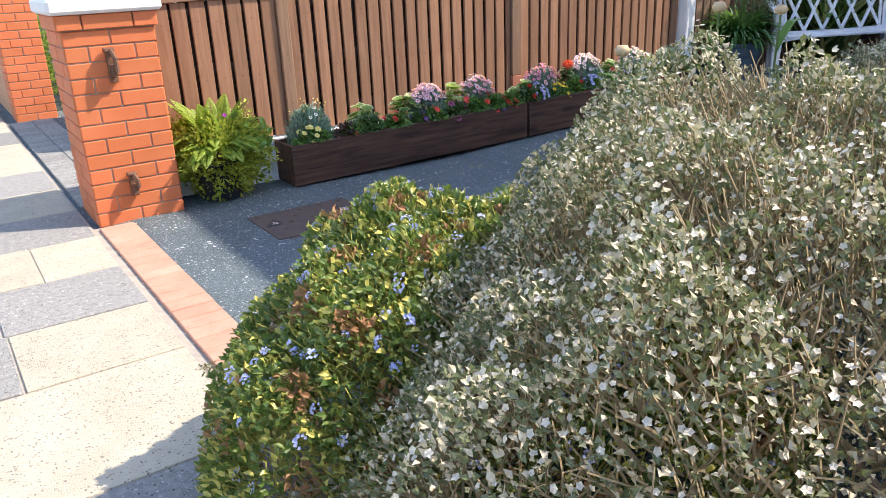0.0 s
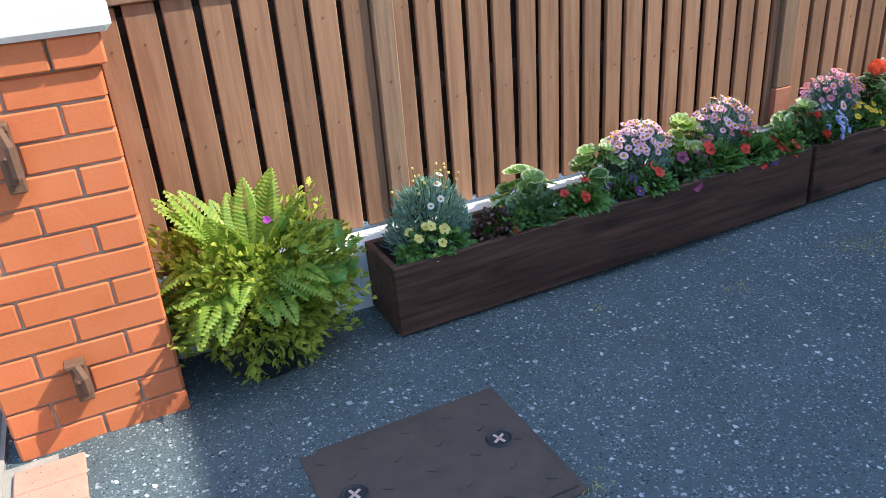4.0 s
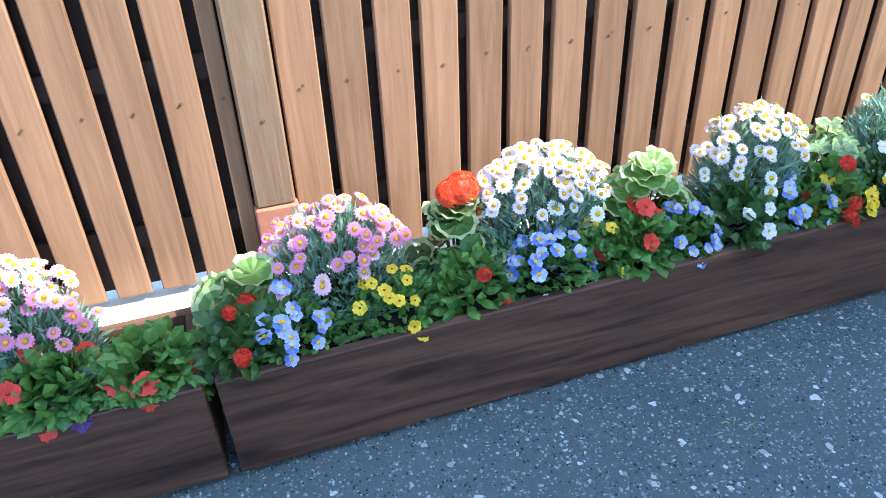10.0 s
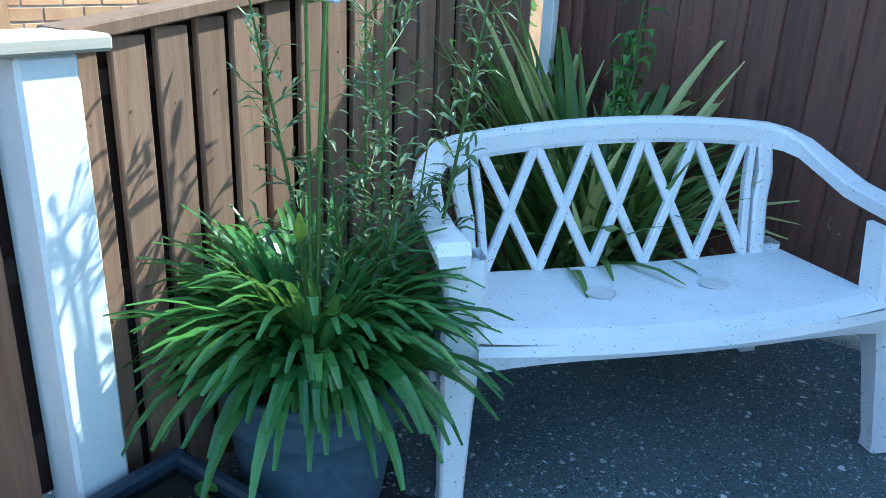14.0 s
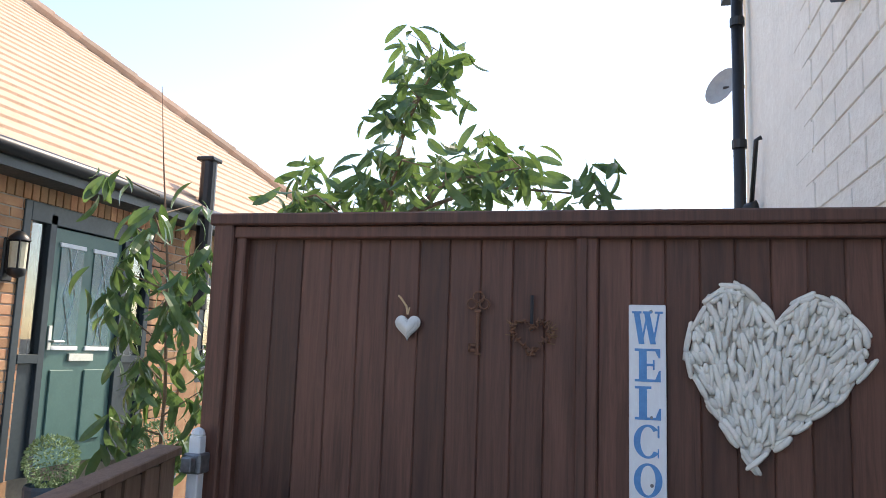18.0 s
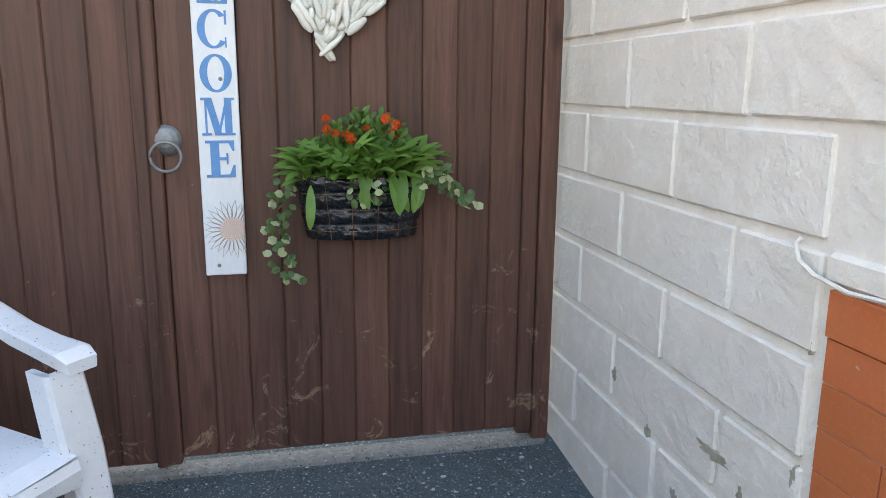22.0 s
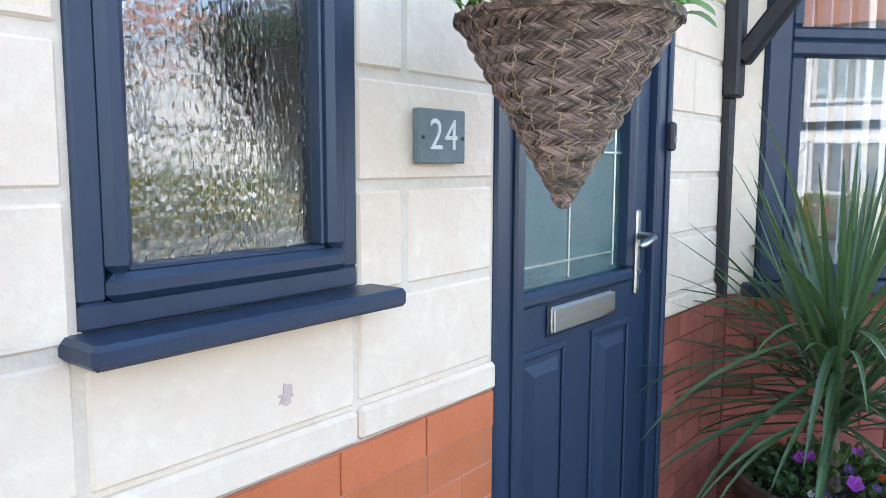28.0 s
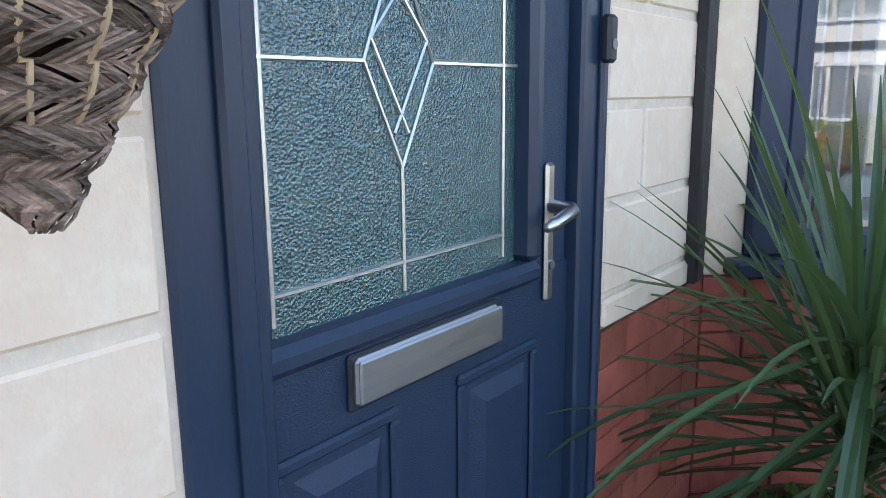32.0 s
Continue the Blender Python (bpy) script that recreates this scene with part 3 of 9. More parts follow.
LEAF_YELLOW = leafy("cream_striped_leaf", (0.36, 0.43, 0.13), (0.66, 0.64, 0.30), 0.4, 0.25, 0.2)
LEAF_CORD = leafy("cordyline_leaf", (0.04, 0.09, 0.04), (0.10, 0.18, 0.07), 0.4, 0.15, 0.25)
LEAF_HEDGE = leafy("small_hedge_leaf", (0.10, 0.125, 0.06), (0.31, 0.31, 0.19), 0.45, 0.15, 0.5, ((0.58, 0.50, 0.37), 0.62))
LEAF_HEDGE_LIGHT = leafy("golden_hedge_leaf", (0.055, 0.115, 0.03), (0.24, 0.30, 0.075), 0.4, 0.25, 0.4, ((0.56, 0.50, 0.14), 0.72))
LEAF_DEAD = leafy("dead_leaf", (0.22, 0.10, 0.045), (0.42, 0.22, 0.11), 0.7, 0.15, 0.3)
TWIG_GOLD = surface("golden_twig", (0.36, 0.34, 0.08), (0.48, 0.44, 0.13), 40, 0.7, 0.2)
TWIG = surface("hedge_twig", (0.27, 0.20, 0.11), (0.36, 0.29, 0.18), 40, 0.9, 0.3)
LEAF_EUC = leafy("gum_leaf", (0.045, 0.105, 0.05), (0.11, 0.19, 0.085), 0.3, 0.3, 0.2)
LEAF_RED = leafy("bronze_leaf", (0.035, 0.012, 0.014), (0.07, 0.025, 0.02), 0.35, 0.1)
VARIEGATED = leafy("variegated_ivy_leaf", (0.06, 0.12, 0.04), (0.12, 0.20, 0.08), 0.5, 0.2, 0.2, ((0.42, 0.48, 0.28), 0.66))
BARK = surface("smooth_bark", (0.20, 0.13, 0.09), (0.30, 0.22, 0.16), 15, 0.8, 0.5, 60, 0.003)
STEM = plain("green_stem", (0.08, 0.14, 0.03), 0.5)
RED_STEM = plain("red_stem", (0.30, 0.13, 0.05), 0.5)
STRAW = plain("dry_straw", (0.22, 0.13, 0.06), 0.8)


def petal(name, c, c2=None):
    return leafy(name, c, c2 or tuple(min(0.95, v * 1.15 + 0.02) for v in c), 0.55, 0.3, 0.1)


P_WHITE = petal("white_petal", (0.80, 0.78, 0.80))
P_HEDGE = petal("cream_hedge_petal", (0.66, 0.60, 0.52))
P_PALE = petal("pale_pink_petal", (0.84, 0.50, 0.66))
P_PINK = petal("pink_petal", (0.72, 0.24, 0.45))
P_MAGENTA = petal("magenta_petal", (0.62, 0.022, 0.085))
P_RED = petal("red_petal", (0.70, 0.03, 0.02))
P_ORANGE = petal("orange_petal", (0.72, 0.11, 0.02))
P_YELLOW = petal("yellow_petal", (0.82, 0.55, 0.03))
P_CREAM = petal("cream_yellow_petal", (0.78, 0.66, 0.22))
P_BLUE = petal("blue_petal", (0.16, 0.22, 0.68))
P_VIOLET = petal("violet_petal", (0.075, 0.016, 0.16))
P_PURPLE = petal("purple_petal", (0.46, 0.05, 0.46))
P_PLUM = petal("plum_petal", (0.26, 0.03, 0.12))
P_LILAC = petal("lilac_petal", (0.44, 0.48, 0.80))
EYE_YELLOW = plain("yellow_flower_eye", (0.75, 0.42, 0.02), 0.8)

# ---- ground, street, house ----
def wallframe(origin, out):
    """Local x runs along the wall, y out of it, z up."""
    y = Vector(out).normalized()
    x = y.cross(Vector((0, 0, 1)))
    return Matrix.Translation(origin) @ Matrix((x, y, (0, 0, 1))).transposed().to_4x4()


SHARED = {}


def shared_box(key, lo, hi, c, mat):
    key = (key, mat.name, tuple(round(v, 3) for v in (*lo, *hi)))
    if key not in SHARED:
        SHARED[key] = Geo().box(lo, hi, c).mesh(key[0], mat)
    return SHARED[key]


def pieces(name, parent, M, u0, u1, z0, z1, length, height, joint, proud, mat, cut=0.003, bond=0.5, headers=0.0, skip=None, wob=0.0015, back=0.02):
    """Bricks or blocks in courses, each an object; skip(u, z) leaves holes."""
    rows = max(1, round((z1 - z0) / height))
    h = (z1 - z0) / rows
    for r in range(rows):
        u, late = u0 - (length * bond if r % 2 else 0), None
        while u < u1 - 1e-4:
            w = length * (0.5 if headers and R.random() < headers else 1.0)
            a, b = max(u, u0), min(u + w, u1)
            a, late = late if late is not None else a, None
            if u1 - b < length * 0.18:
                b = u1
            u = b if b == u1 else u + w
            if b - a < 0.03:
                late = a if b > a else None
                continue
            if (skip and skip((a + b) / 2, z0 + (r + 0.5) * h)):
                continue
            w2 = round((b - a - joint) / 2, 2)
            me = shared_box(name, (-w2, -back, joint / 2), (w2, proud, round(h - joint / 2, 3)), cut, mat)
            T = pose((a + b) / 2, U(-wob, wob), z0 + r * h, U(-0.2, 0.2), U(-0.25, 0.25), U(-0.25, 0.25))
            sc = Matrix.Diagonal(((b - a - joint) / 2 / w2, 1, 1, 1))
            part(name, me, mat, parent, loc=M @ T @ sc)


def wall_with_holes(name, M, u0, u1, z0, z1, thick, holes, mat, label):
    """A wall whose outer face is y = 0, cut by holes (ua, ub, za, zb)."""
    g = Geo()
    us = sorted({u0, u1, *(h[0] for h in holes), *(h[1] for h in holes)})
    for a, b in zip(us, us[1:]):
        zs = [z0]
        for h in sorted((h for h in holes if h[0] <= a + 1e-6 and h[1] >= b - 1e-6), key=lambda h: h[2]):
            zs += [h[2], h[3]]
        zs.append(z1)
        for c, d in zip(zs[::2], zs[1::2]):
            if d - c > 1e-4:
                g.box((a, -thick, c), (b, 0, d), m=M)
    return solid(name, g, mat, label, "wall")


# ground: one sheet that reaches the horizon
g = Geo()
xs = [-400, -60, -8] + [p[0] for p in PROFILE] + [30, 400]
ys = [-400, -60, -8, -2, 0, 1, 2, 3, 4, 5, 6, 8, 14, 60, 400]
vs = [(x, y, ground_z(x)) for x in xs for y in ys]
n = len(ys)
g.add(vs, [(i * n + j, (i + 1) * n + j, (i + 1) * n + j + 1, i * n + j + 1) for i in range(len(xs) - 1) for j in range(n - 1)])
ground = solid("ground", g, TARMAC, "dark grey tarmac drive flecked with pale stone chippings", "ground")

pavement = solid("pavement", Geo().box((-1.55, -14, -0.06), (0.985, 14, -0.006)), MORTAR, "sandy bed under worn concrete paving slabs", "pavement")
solid("kerb", Geo().box((-1.68, -14, -0.2), (-1.56, 14, 0.0), 0.015), SLAB_GREY, "grey concrete kerb along the road", "kerb")
rows = [(-1.35 + 0.55 * k) for k in range(8)] + [3.17, 3.66, 4.155, 4.68, 5.24, 5.83, 6.43, 7.0, 7.6, 8.2, 8.8, 9.4, 10.0]
cuts = {3.66: [-0.9, -0.2, 0.455], 4.155: [-1.0, -0.33, 0.335, 0.665], 3.17: [-0.95, -0.2, 0.47], 2.5: [-0.9, -0.3, 0.42], 5.83: [-0.8, -0.2, 0.45]}
for k, (a, b) in enumerate(zip(rows, rows[1:])):
    us = [-1.55] + cuts.get(a, [-0.95 + 0.2 * (k % 3), -0.25 + 0.13 * (k % 2), 0.42 - 0.16 * (k % 3)]) + [0.975]
    for j, (c, d) in enumerate(zip(us, us[1:])):
        grey = (a in (3.66, 5.83) and j >= 2) or (k * 3 + j) % 5 == 1
        me = Geo().box((-(d - c) / 2 + 0.0035, -(b - a) / 2 + 0.0035, -0.045), ((d - c) / 2 - 0.0035, (b - a) / 2 - 0.0035, 0.0), 0.003)
        part("slab", me, SLAB_GREY if grey else SLAB, pavement, loc=pose((c + d) / 2, (a + b) / 2, U(-0.002, 0.003), U(-0.25, 0.25), U(-0.25, 0.25), U(-0.3, 0.3)))
g = Geo()
for k in range(420):
    p = Vector((0.985 + U(-0.012, 0.016) * (1 + 2 * R.random()), U(2.5, 3.0), -0.004))
    g.leaf(p, rand_dir(0.1, 1), Vector((0, 0, 1)), U(0.008, 0.02), U(0.004, 0.008), 0.3, 0.2, 0, True)
part("moss_tuft", g, MOSS, pavement, "dry green moss in the joint")

edging = solid("edging", Geo().box((0.985, 2.2, -0.06), (1.2, 4.83, -0.012)), MORTAR, "mortar bed of a red paver edging strip", "edging")
for k in range(26):
    y = 2.24 + 0.1 * k
    part("paver", shared_box("paver", (-0.087, -0.047, -0.05), (0.087, 0.047, 0.0), 0.004, PAVER), PAVER, edging, loc=pose(1.098, y, 0.002 + U(-0.001, 0.002), 0, 0, U(-0.6, 0.6)))
for k in range(34):
    for j in range(2):
        part("paver", shared_box("sett", (-0.087, -0.047, -0.05), (0.087, 0.047, 0.0), 0.004, SLAB_GREY), SLAB_GREY, edging,
             loc=pose(1.1 + 0.18 * j, 5.34 + 0.1 * k, 0.0, 0, 0, U(-0.6, 0.6)))

# damp patches left by watering, corner shade also put into their dark colour
def damp(x, y, rx, ry, n=96, rag=0.05):
    out = []
    for k in range(n):
        a = 2 * math.pi * k / n
        q = 0.95 + 0.35 * noise.noise((2 * math.cos(a) + x, 2 * math.sin(a) + y, 0.5)) + 0.16 * noise.noise((7 * math.cos(a), 7 * math.sin(a) + x, y)) + U(-rag, rag)
        out.append((x + rx * q * math.cos(a), y + ry * q * math.sin(a), ground_z(x + rx * q * math.cos(a)) + 0.004))
    out.append((x, y, ground_z(x) + 0.004))
    part("damp_patch", Geo().add(out, [(k, (k + 1) % n, n) for k in range(n)]), DAMP_SHADE, ground, "dark patch of damp and painted shade on the tarmac")


for q in ((5.92, 0.42, 0.5, 0.95), (5.35, -0.35, 0.42, 0.5), (6.76, 2.86, 0.225, 0.225), (6.27, 2.73, 0.225, 0.23), (6.2, 2.22, 0.25, 0.26), (6.42, 4.93, 0.3, 0.27), (6.14, 1.5, 0.16, 0.5)):
    damp(*q)

# small weeds, dry grass and fallen petals on the drive
STRAW_GRASS = leafy("dry_grass", (0.20, 0.21, 0.06), (0.42, 0.36, 0.16), 0.7, 0.2)
for x, y, spread, n in ((3.80, 4.56, 0.05, 26), (3.87, 4.51, 0.07, 40), (3.96, 4.50, 0.06, 34), (2.78, 4.69, 0.03, 14), (3.27, 4.55, 0.035, 18), (4.98, 4.62, 0.03, 10), (5.62, 4.52, 0.06, 40), (3.45, 4.79, 0.015, 5), (2.28, 4.02, 0.05, 20)):
    weed = thing("weed_tuft", (x, y, ground_z(x)), "small dry grassy weed growing in the tarmac", "weed", "weeds in the drive")
    g = Geo()
    for k in range(n):
        p = Vector((U(-spread, spread), U(-spread, spread) * 0.8, 0.001))
        g.leaf(p, Vector((U(-1, 1), U(-1, 1), U(0.05, 0.7))), Vector((0, 0, 1)), U(0.012, 0.034), U(0.002, 0.005), 0.4, 0.2, 0, True)
    part("blades", g, STRAW_GRASS, weed)

# access cover in the drive
cover = thing("access_cover", (1.965, 4.245, ground_z(1.965) + 0.004), "rusty brown steel access cover set flush in the tarmac", "drain cover")
part("frame", Geo().box((-0.3, -0.24, -0.03), (0.3, 0.24, 0.0), 0.004), RUST_COVER, cover)
part("plate", Geo().box((-0.28, -0.22, -0.02), (0.28, 0.22, 0.006), 0.003), RUST_COVER, cover)
for i in range(9):
    for j in range(5):
        if (i + j) % 2 == 0:
            a = 0.6 if j % 2 else -0.6
            part("lug", shared_box("lug", (-0.013, -0.005, 0), (0.013, 0.005, 0.0035), 0.001, RUST_COVER), RUST_COVER, cover, loc=pose(-0.24 + 0.06 * i, -0.17 + 0.085 * j, 0.0055, 0, 0, math.degrees(a)))
for sx in (-1, 1):
    ring = Geo().lathe([(0.0, 0.0065), (0.028, 0.0065), (0.032, 0.009), (0.036, 0.0065)], 20)
    key = part("keyhole", ring, BLACK_PLASTIC, cover, "black keyhole cup", loc=pose(0.2 * sx, 0.02, 0.001))
    part("petals", Geo().box((-0.02, -0.004, 0.007), (0.02, 0.004, 0.0095), 0.001, m=pose(0, 0, 0, 0, 0, 30)).box((-0.02, -0.004, 0.007), (0.02, 0.004, 0.0095), 0.001, m=pose(0, 0, 0, 0, 0, 110)), CHIP, key)


def brick_pier(name, x, y, w, h, label, coped=True, mat=BRICK, detailed=True):
    th = thing(name, (x + w / 2, y + w / 2, -0.02), label, "brick pier")
    k = w / 2 - 0.008
    part("core", Geo().box((-k, -k, 0), (k, k, h)), MORTAR, th, "grey mortar core")
    rows, hh = round(h / 0.0755), h / round(h / 0.0755)
    for r in range(rows):
        out = 0.018 if coped and r == rows - 1 else 0.0
        for s in range(4):
            q = Matrix.Rotation(s * math.pi / 2, 4, "Z")
            wide = w + 2 * out
            lens = [0.5, 1.0, 0.5] if (r + s) % 2 else [1.0, 1.0]
            unit = wide / sum(lens)
            u = -wide / 2
            for l in lens:
                b = l * unit
                me = shared_box("brick", (-b / 2 + 0.0033, 0, 0.003), (b / 2 - 0.0033, 0.1 - 0.01 * (r % 2), hh - 0.003), 0.004, mat)
                part("brick", me, mat, th, loc=q @ pose(u + b / 2, -wide / 2 + U(-0.002, 0.001), r * hh))
                u += b
    t = w / 2 + 0.045
    if coped:
        part("capstone", Geo().box((-t, -t, h), (t, t, h + 0.075), 0.015), WHITE_PAINT, th, "white painted capstone", )
    return th


pier = brick_pier("gate_pier", 1.025, 4.845, 0.445, 1.075, "orange-red brick gate pier with white capstone and rusty gate brackets")
for z, sc in ((0.72, 1.0), (0.13, 0.75)):
    hinge = Geo().box((-0.02, -0.03, 0), (0.02, 0.0, 0.16 * sc), 0.004).box((-0.012, -0.06, 0.03), (0.012, -0.02, 0.09 * sc), 0.003)
    hinge.tube([(0, -0.05, 0.16 * sc), (0.012, -0.07, 0.12 * sc), (0.012, -0.07, 0.05)], 0.012, 6).box((-0.03, -0.05, 0.15 * sc), (0.02, -0.01, 0.17 * sc), 0.004)
    part("gate_bracket", hinge, IRON, pier, "rusty iron gate bracket", loc=pose(-0.02, -0.225, z + 0.02))
brick_pier("gate_pier", 1.08, 8.75, 0.35, 1.2, "orange brick gate pier of the neighbouring drive", False)

# neighbour's front wall
nb_wall = thing("front_wall", (1.2, 11.2, -0.02), "low reddish stone front wall with pale coping", "garden wall")
part("body", Geo().box((-0.12, -2.1, 0), (0.1, 2.6, 0.62), 0.02), BRICK_NB, nb_wall)
part("coping", Geo().box((-0.17, -2.1, 0.62), (0.15, 2.6, 0.7), 0.02), COPING, nb_wall, "pale stone coping")

# ---- house ----
FRONT, SIDE = wallframe((6.436, 0, 0), (-1, 0, 0)), wallframe((0, 2.574, 0), (0, 1, 0))
WIN, DOOR = (1.535, 2.03, 1.345, 2.36), (0.115, 1.10, 0.12, 2.47)
wall_front = wall_with_holes("wall_front", FRONT, -0.5, 2.574, -0.1, 5.5, 0.26, [WIN, DOOR], RENDER_JOINT, "cream rendered house front above smooth orange brick")
wall_side = wall_with_holes("wall_side", SIDE, 6.7, 13.0, -0.1, 5.5, 0.26, [], RENDER_SIDE, "white block-lined render on the side of the house")
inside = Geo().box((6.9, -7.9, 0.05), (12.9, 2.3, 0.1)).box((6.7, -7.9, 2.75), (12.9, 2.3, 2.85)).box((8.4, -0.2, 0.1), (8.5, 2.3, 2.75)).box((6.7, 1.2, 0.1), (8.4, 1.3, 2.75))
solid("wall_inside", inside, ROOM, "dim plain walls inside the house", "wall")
wall_rear = Geo().box((13.0, -8, -0.1), (13.2, 2.574, 5.5)).box((6.43, -8.2, -0.1), (13.2, -8.0, 5.5)).box((6.436, -8, -0.1), (6.7, -2.9, 5.5)).box((6.436, -2.9, 2.7), (6.7, -0.5, 5.5))
solid("wall_rear", wall_rear, RENDER, "cream rendered rest of the house", "wall")
HB, HT = 0.07, 1.05
brick_back = solid("wall_brick", Geo().box((6.4315, 1.10, HB - 0.1), (6.5, 2.58, HT)).box((6.5, 2.5, HB - 0.1), (6.815, 2.5768, HT)),
                   BRICK_JOINT, "smooth orange brick base of the house", "wall")
brick_dark = solid("wall_brick_dark", Geo().box((6.4315, -0.5, HB - 0.1), (6.5, 0.115, HT)), BAY_JOINT_SHADED, "red brick base between door and bay, darkened for shade", "wall")
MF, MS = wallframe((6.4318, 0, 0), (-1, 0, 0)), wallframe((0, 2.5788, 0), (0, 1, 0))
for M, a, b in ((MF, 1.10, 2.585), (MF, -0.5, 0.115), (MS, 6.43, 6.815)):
    kind = BRICK_BAY_SHADED if b < 0.5 else BRICK
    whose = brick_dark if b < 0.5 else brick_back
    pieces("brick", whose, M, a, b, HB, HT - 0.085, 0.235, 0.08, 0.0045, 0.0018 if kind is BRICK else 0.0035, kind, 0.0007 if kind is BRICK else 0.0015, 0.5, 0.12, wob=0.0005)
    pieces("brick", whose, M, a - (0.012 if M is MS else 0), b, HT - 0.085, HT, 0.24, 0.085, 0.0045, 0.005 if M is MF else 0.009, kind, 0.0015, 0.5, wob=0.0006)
chips = [(2.457, 0.752, 0.034), (1.80, 0.74, 0.032), (1.384, 0.746, 0.03), (1.368, 0.494, 0.027), (2.362, 0.97, 0.016), (1.0 + 0.7, 1.182, 0.022)]
for y, z, r in chips:
    out = []
    for k in range(26):
        a = 2 * math.pi * k / 26
        q = r * max(0.28, 0.66 + 0.5 * noise.noise((2.2 * math.cos(a) + 7 * y, 2.2 * math.sin(a), 3 * z)) + U(-0.12, 0.12))
        out.append((q * math.cos(a), q * math.sin(a)))
    part("bare_patch", Geo().prism(out, 0.0, 0.0042, m=MF @ pose(y, 0.0, z, -90, 0, 0)), CHIP, brick_back, "chipped patch of bare pink plaster")
# scraps of white paint and pale mortar left along the joints
for k in range(40):
    r, y = R.randrange(1, 12), U(1.14, 2.55)
    L, t = U(0.004, 0.016) * (1 if k % 4 else 3.0), U(0.0008, 0.0018)
    out = [(-L / 2, -t * 0.4), (-L * 0.2, -t * U(0.6, 1.2)), (L * 0.25, -t * U(0.3, 1.0)), (L / 2, t * 0.3), (L * 0.2, t * U(0.5, 1.2)), (-L * 0.25, t * U(0.4, 1.0))]
    part("paint_scrap", Geo().prism(out, 0.0, 0.0034, m=MF @ pose(y, 0.0, HB + 0.0795 * r + U(-0.002, 0.002), -90, U(-4, 4), 0)), WHITE_PAINT, brick_back, "scrap of white paint in the joint")


blocks_front = (("l", 2.03, 2.585), ("m", 1.10, 1.535), ("r", -0.5, 0.115))
for tag, a, b in blocks_front:
    pieces("render_block", wall_front, FRONT, a, b, HT + 0.07, 2.72, 0.44 if tag != "r" else 0.62, 0.2, 0.02, 0.006, RENDER, 0.0045, 0.32)
    pieces("render_block", wall_front, FRONT, a, b, HT + 0.004, HT + 0.07, 2.0, 0.066, 0.004, 0.016, RENDER, 0.008, 0.0)
pieces("render_block", wall_front, FRONT, 1.535, 2.03, HT + 0.004, HT + 0.07, 2.0, 0.066, 0.004, 0.016, RENDER, 0.008, 0.0)
pieces("render_block", wall_front, FRONT, 1.535, 2.03, HT + 0.07, 1.30, 0.8, 0.2, 0.012, 0.007, RENDER, 0.005, 0.0)
pieces("render_block", wall_front, FRONT, 0.115, 2.03, 2.50, 2.72, 0.44, 0.2, 0.014, 0.007, RENDER, 0.005, 0.0)
for r in range(22):
    z, first = 0.114 + 0.2 * r, 6.835 if r % 2 else 6.58
    while first < 10.5:
        a = max(first, 6.83 if z < 1.1 else 6.45)
        if first + 0.515 - a > 0.05:
            pieces("render_block", wall_side, SIDE, a, first + 0.515, z, z + 0.2, 0.6, 0.2, 0.022, 0.01, RENDER_SIDE, 0.005, 0.0)
        first += 0.515
pieces("render_block", wall_side, SIDE, 6.45, 6.83, 1.055, 1.113, 0.6, 0.06, 0.004, 0.016, RENDER_SIDE, 0.008, 0.0)
flakes = [(6.855 + 0.012 * U(-1, 1), 0.25 + U(0, 0.7), U(0.004, 0.011), U(0.006, 0.028)) for k in range(11)] + [(7.1, 0.60, 0.07, 0.016), (7.0, 0.56, 0.016, 0.03), (6.93, 0.53, 0.06, 0.014), (7.25, 0.42, 0.02, 0.02), (7.4, 0.52, 0.012, 0.02), (7.05, 0.35, 0.03, 0.02), (7.15, 0.30, 0.02, 0.014), (7.6, 0.6, 0.02, 0.02), (7.33, 0.33, 0.02, 0.012), (6.95, 0.25, 0.05, 0.03)]
for x, z, a, b in flakes:
    out = []
    for k in range(26):
        t = 2 * math.pi * k / 26
        q = max(0.3, 0.72 + 0.7 * noise.noise((2 * math.cos(t) + 9 * x, 2 * math.sin(t), 9 * z)) + U(-0.1, 0.1))
        out.append((a * q * math.cos(t), b * q * math.sin(t)))
    part("flaked_patch", Geo().prism(out, 0.0, 0.0108, m=SIDE @ pose(x, 0.0, z, -90, 0, 0)), FLAKED, wall_side, "flaked patch of bare sandy render")
part("plain_band", Geo().box((10.5, -0.02, 0.1), (13.0, 0.006, 5.4), m=SIDE), RENDER_SIDE, wall_side)
part("plain_band", Geo().box((6.45, -0.02, 4.52), (10.5, 0.006, 5.4), m=SIDE), RENDER_SIDE, wall_side)
part("plain_band", Geo().box((-0.5, -0.02, 2.74), (2.58, 0.006, 5.45), m=FRONT), RENDER, wall_front)

roof = thing("house_roof", (9.6, -2.6, 5.5), "clay tiled hipped roof with deep eaves", "roof", kind="structure")
part("eaves", Geo().box((-3.36, -5.9, 0), (3.9, 5.35, 0.12)), BLACK_WOOD, roof)
hip = Geo().add([(-3.44, -5.95, 0.12), (3.95, -5.95, 0.12), (3.95, 5.39, 0.12), (-3.44, 5.39, 0.12), (0.2, -2.6, 2.5), (0.2, 2.2, 2.5)],
                [(0, 1, 4), (1, 2, 5, 4), (2, 3, 5), (3, 0, 4, 5), (0, 3, 2, 1)])
part("tiles", hip, ROOF, roof)

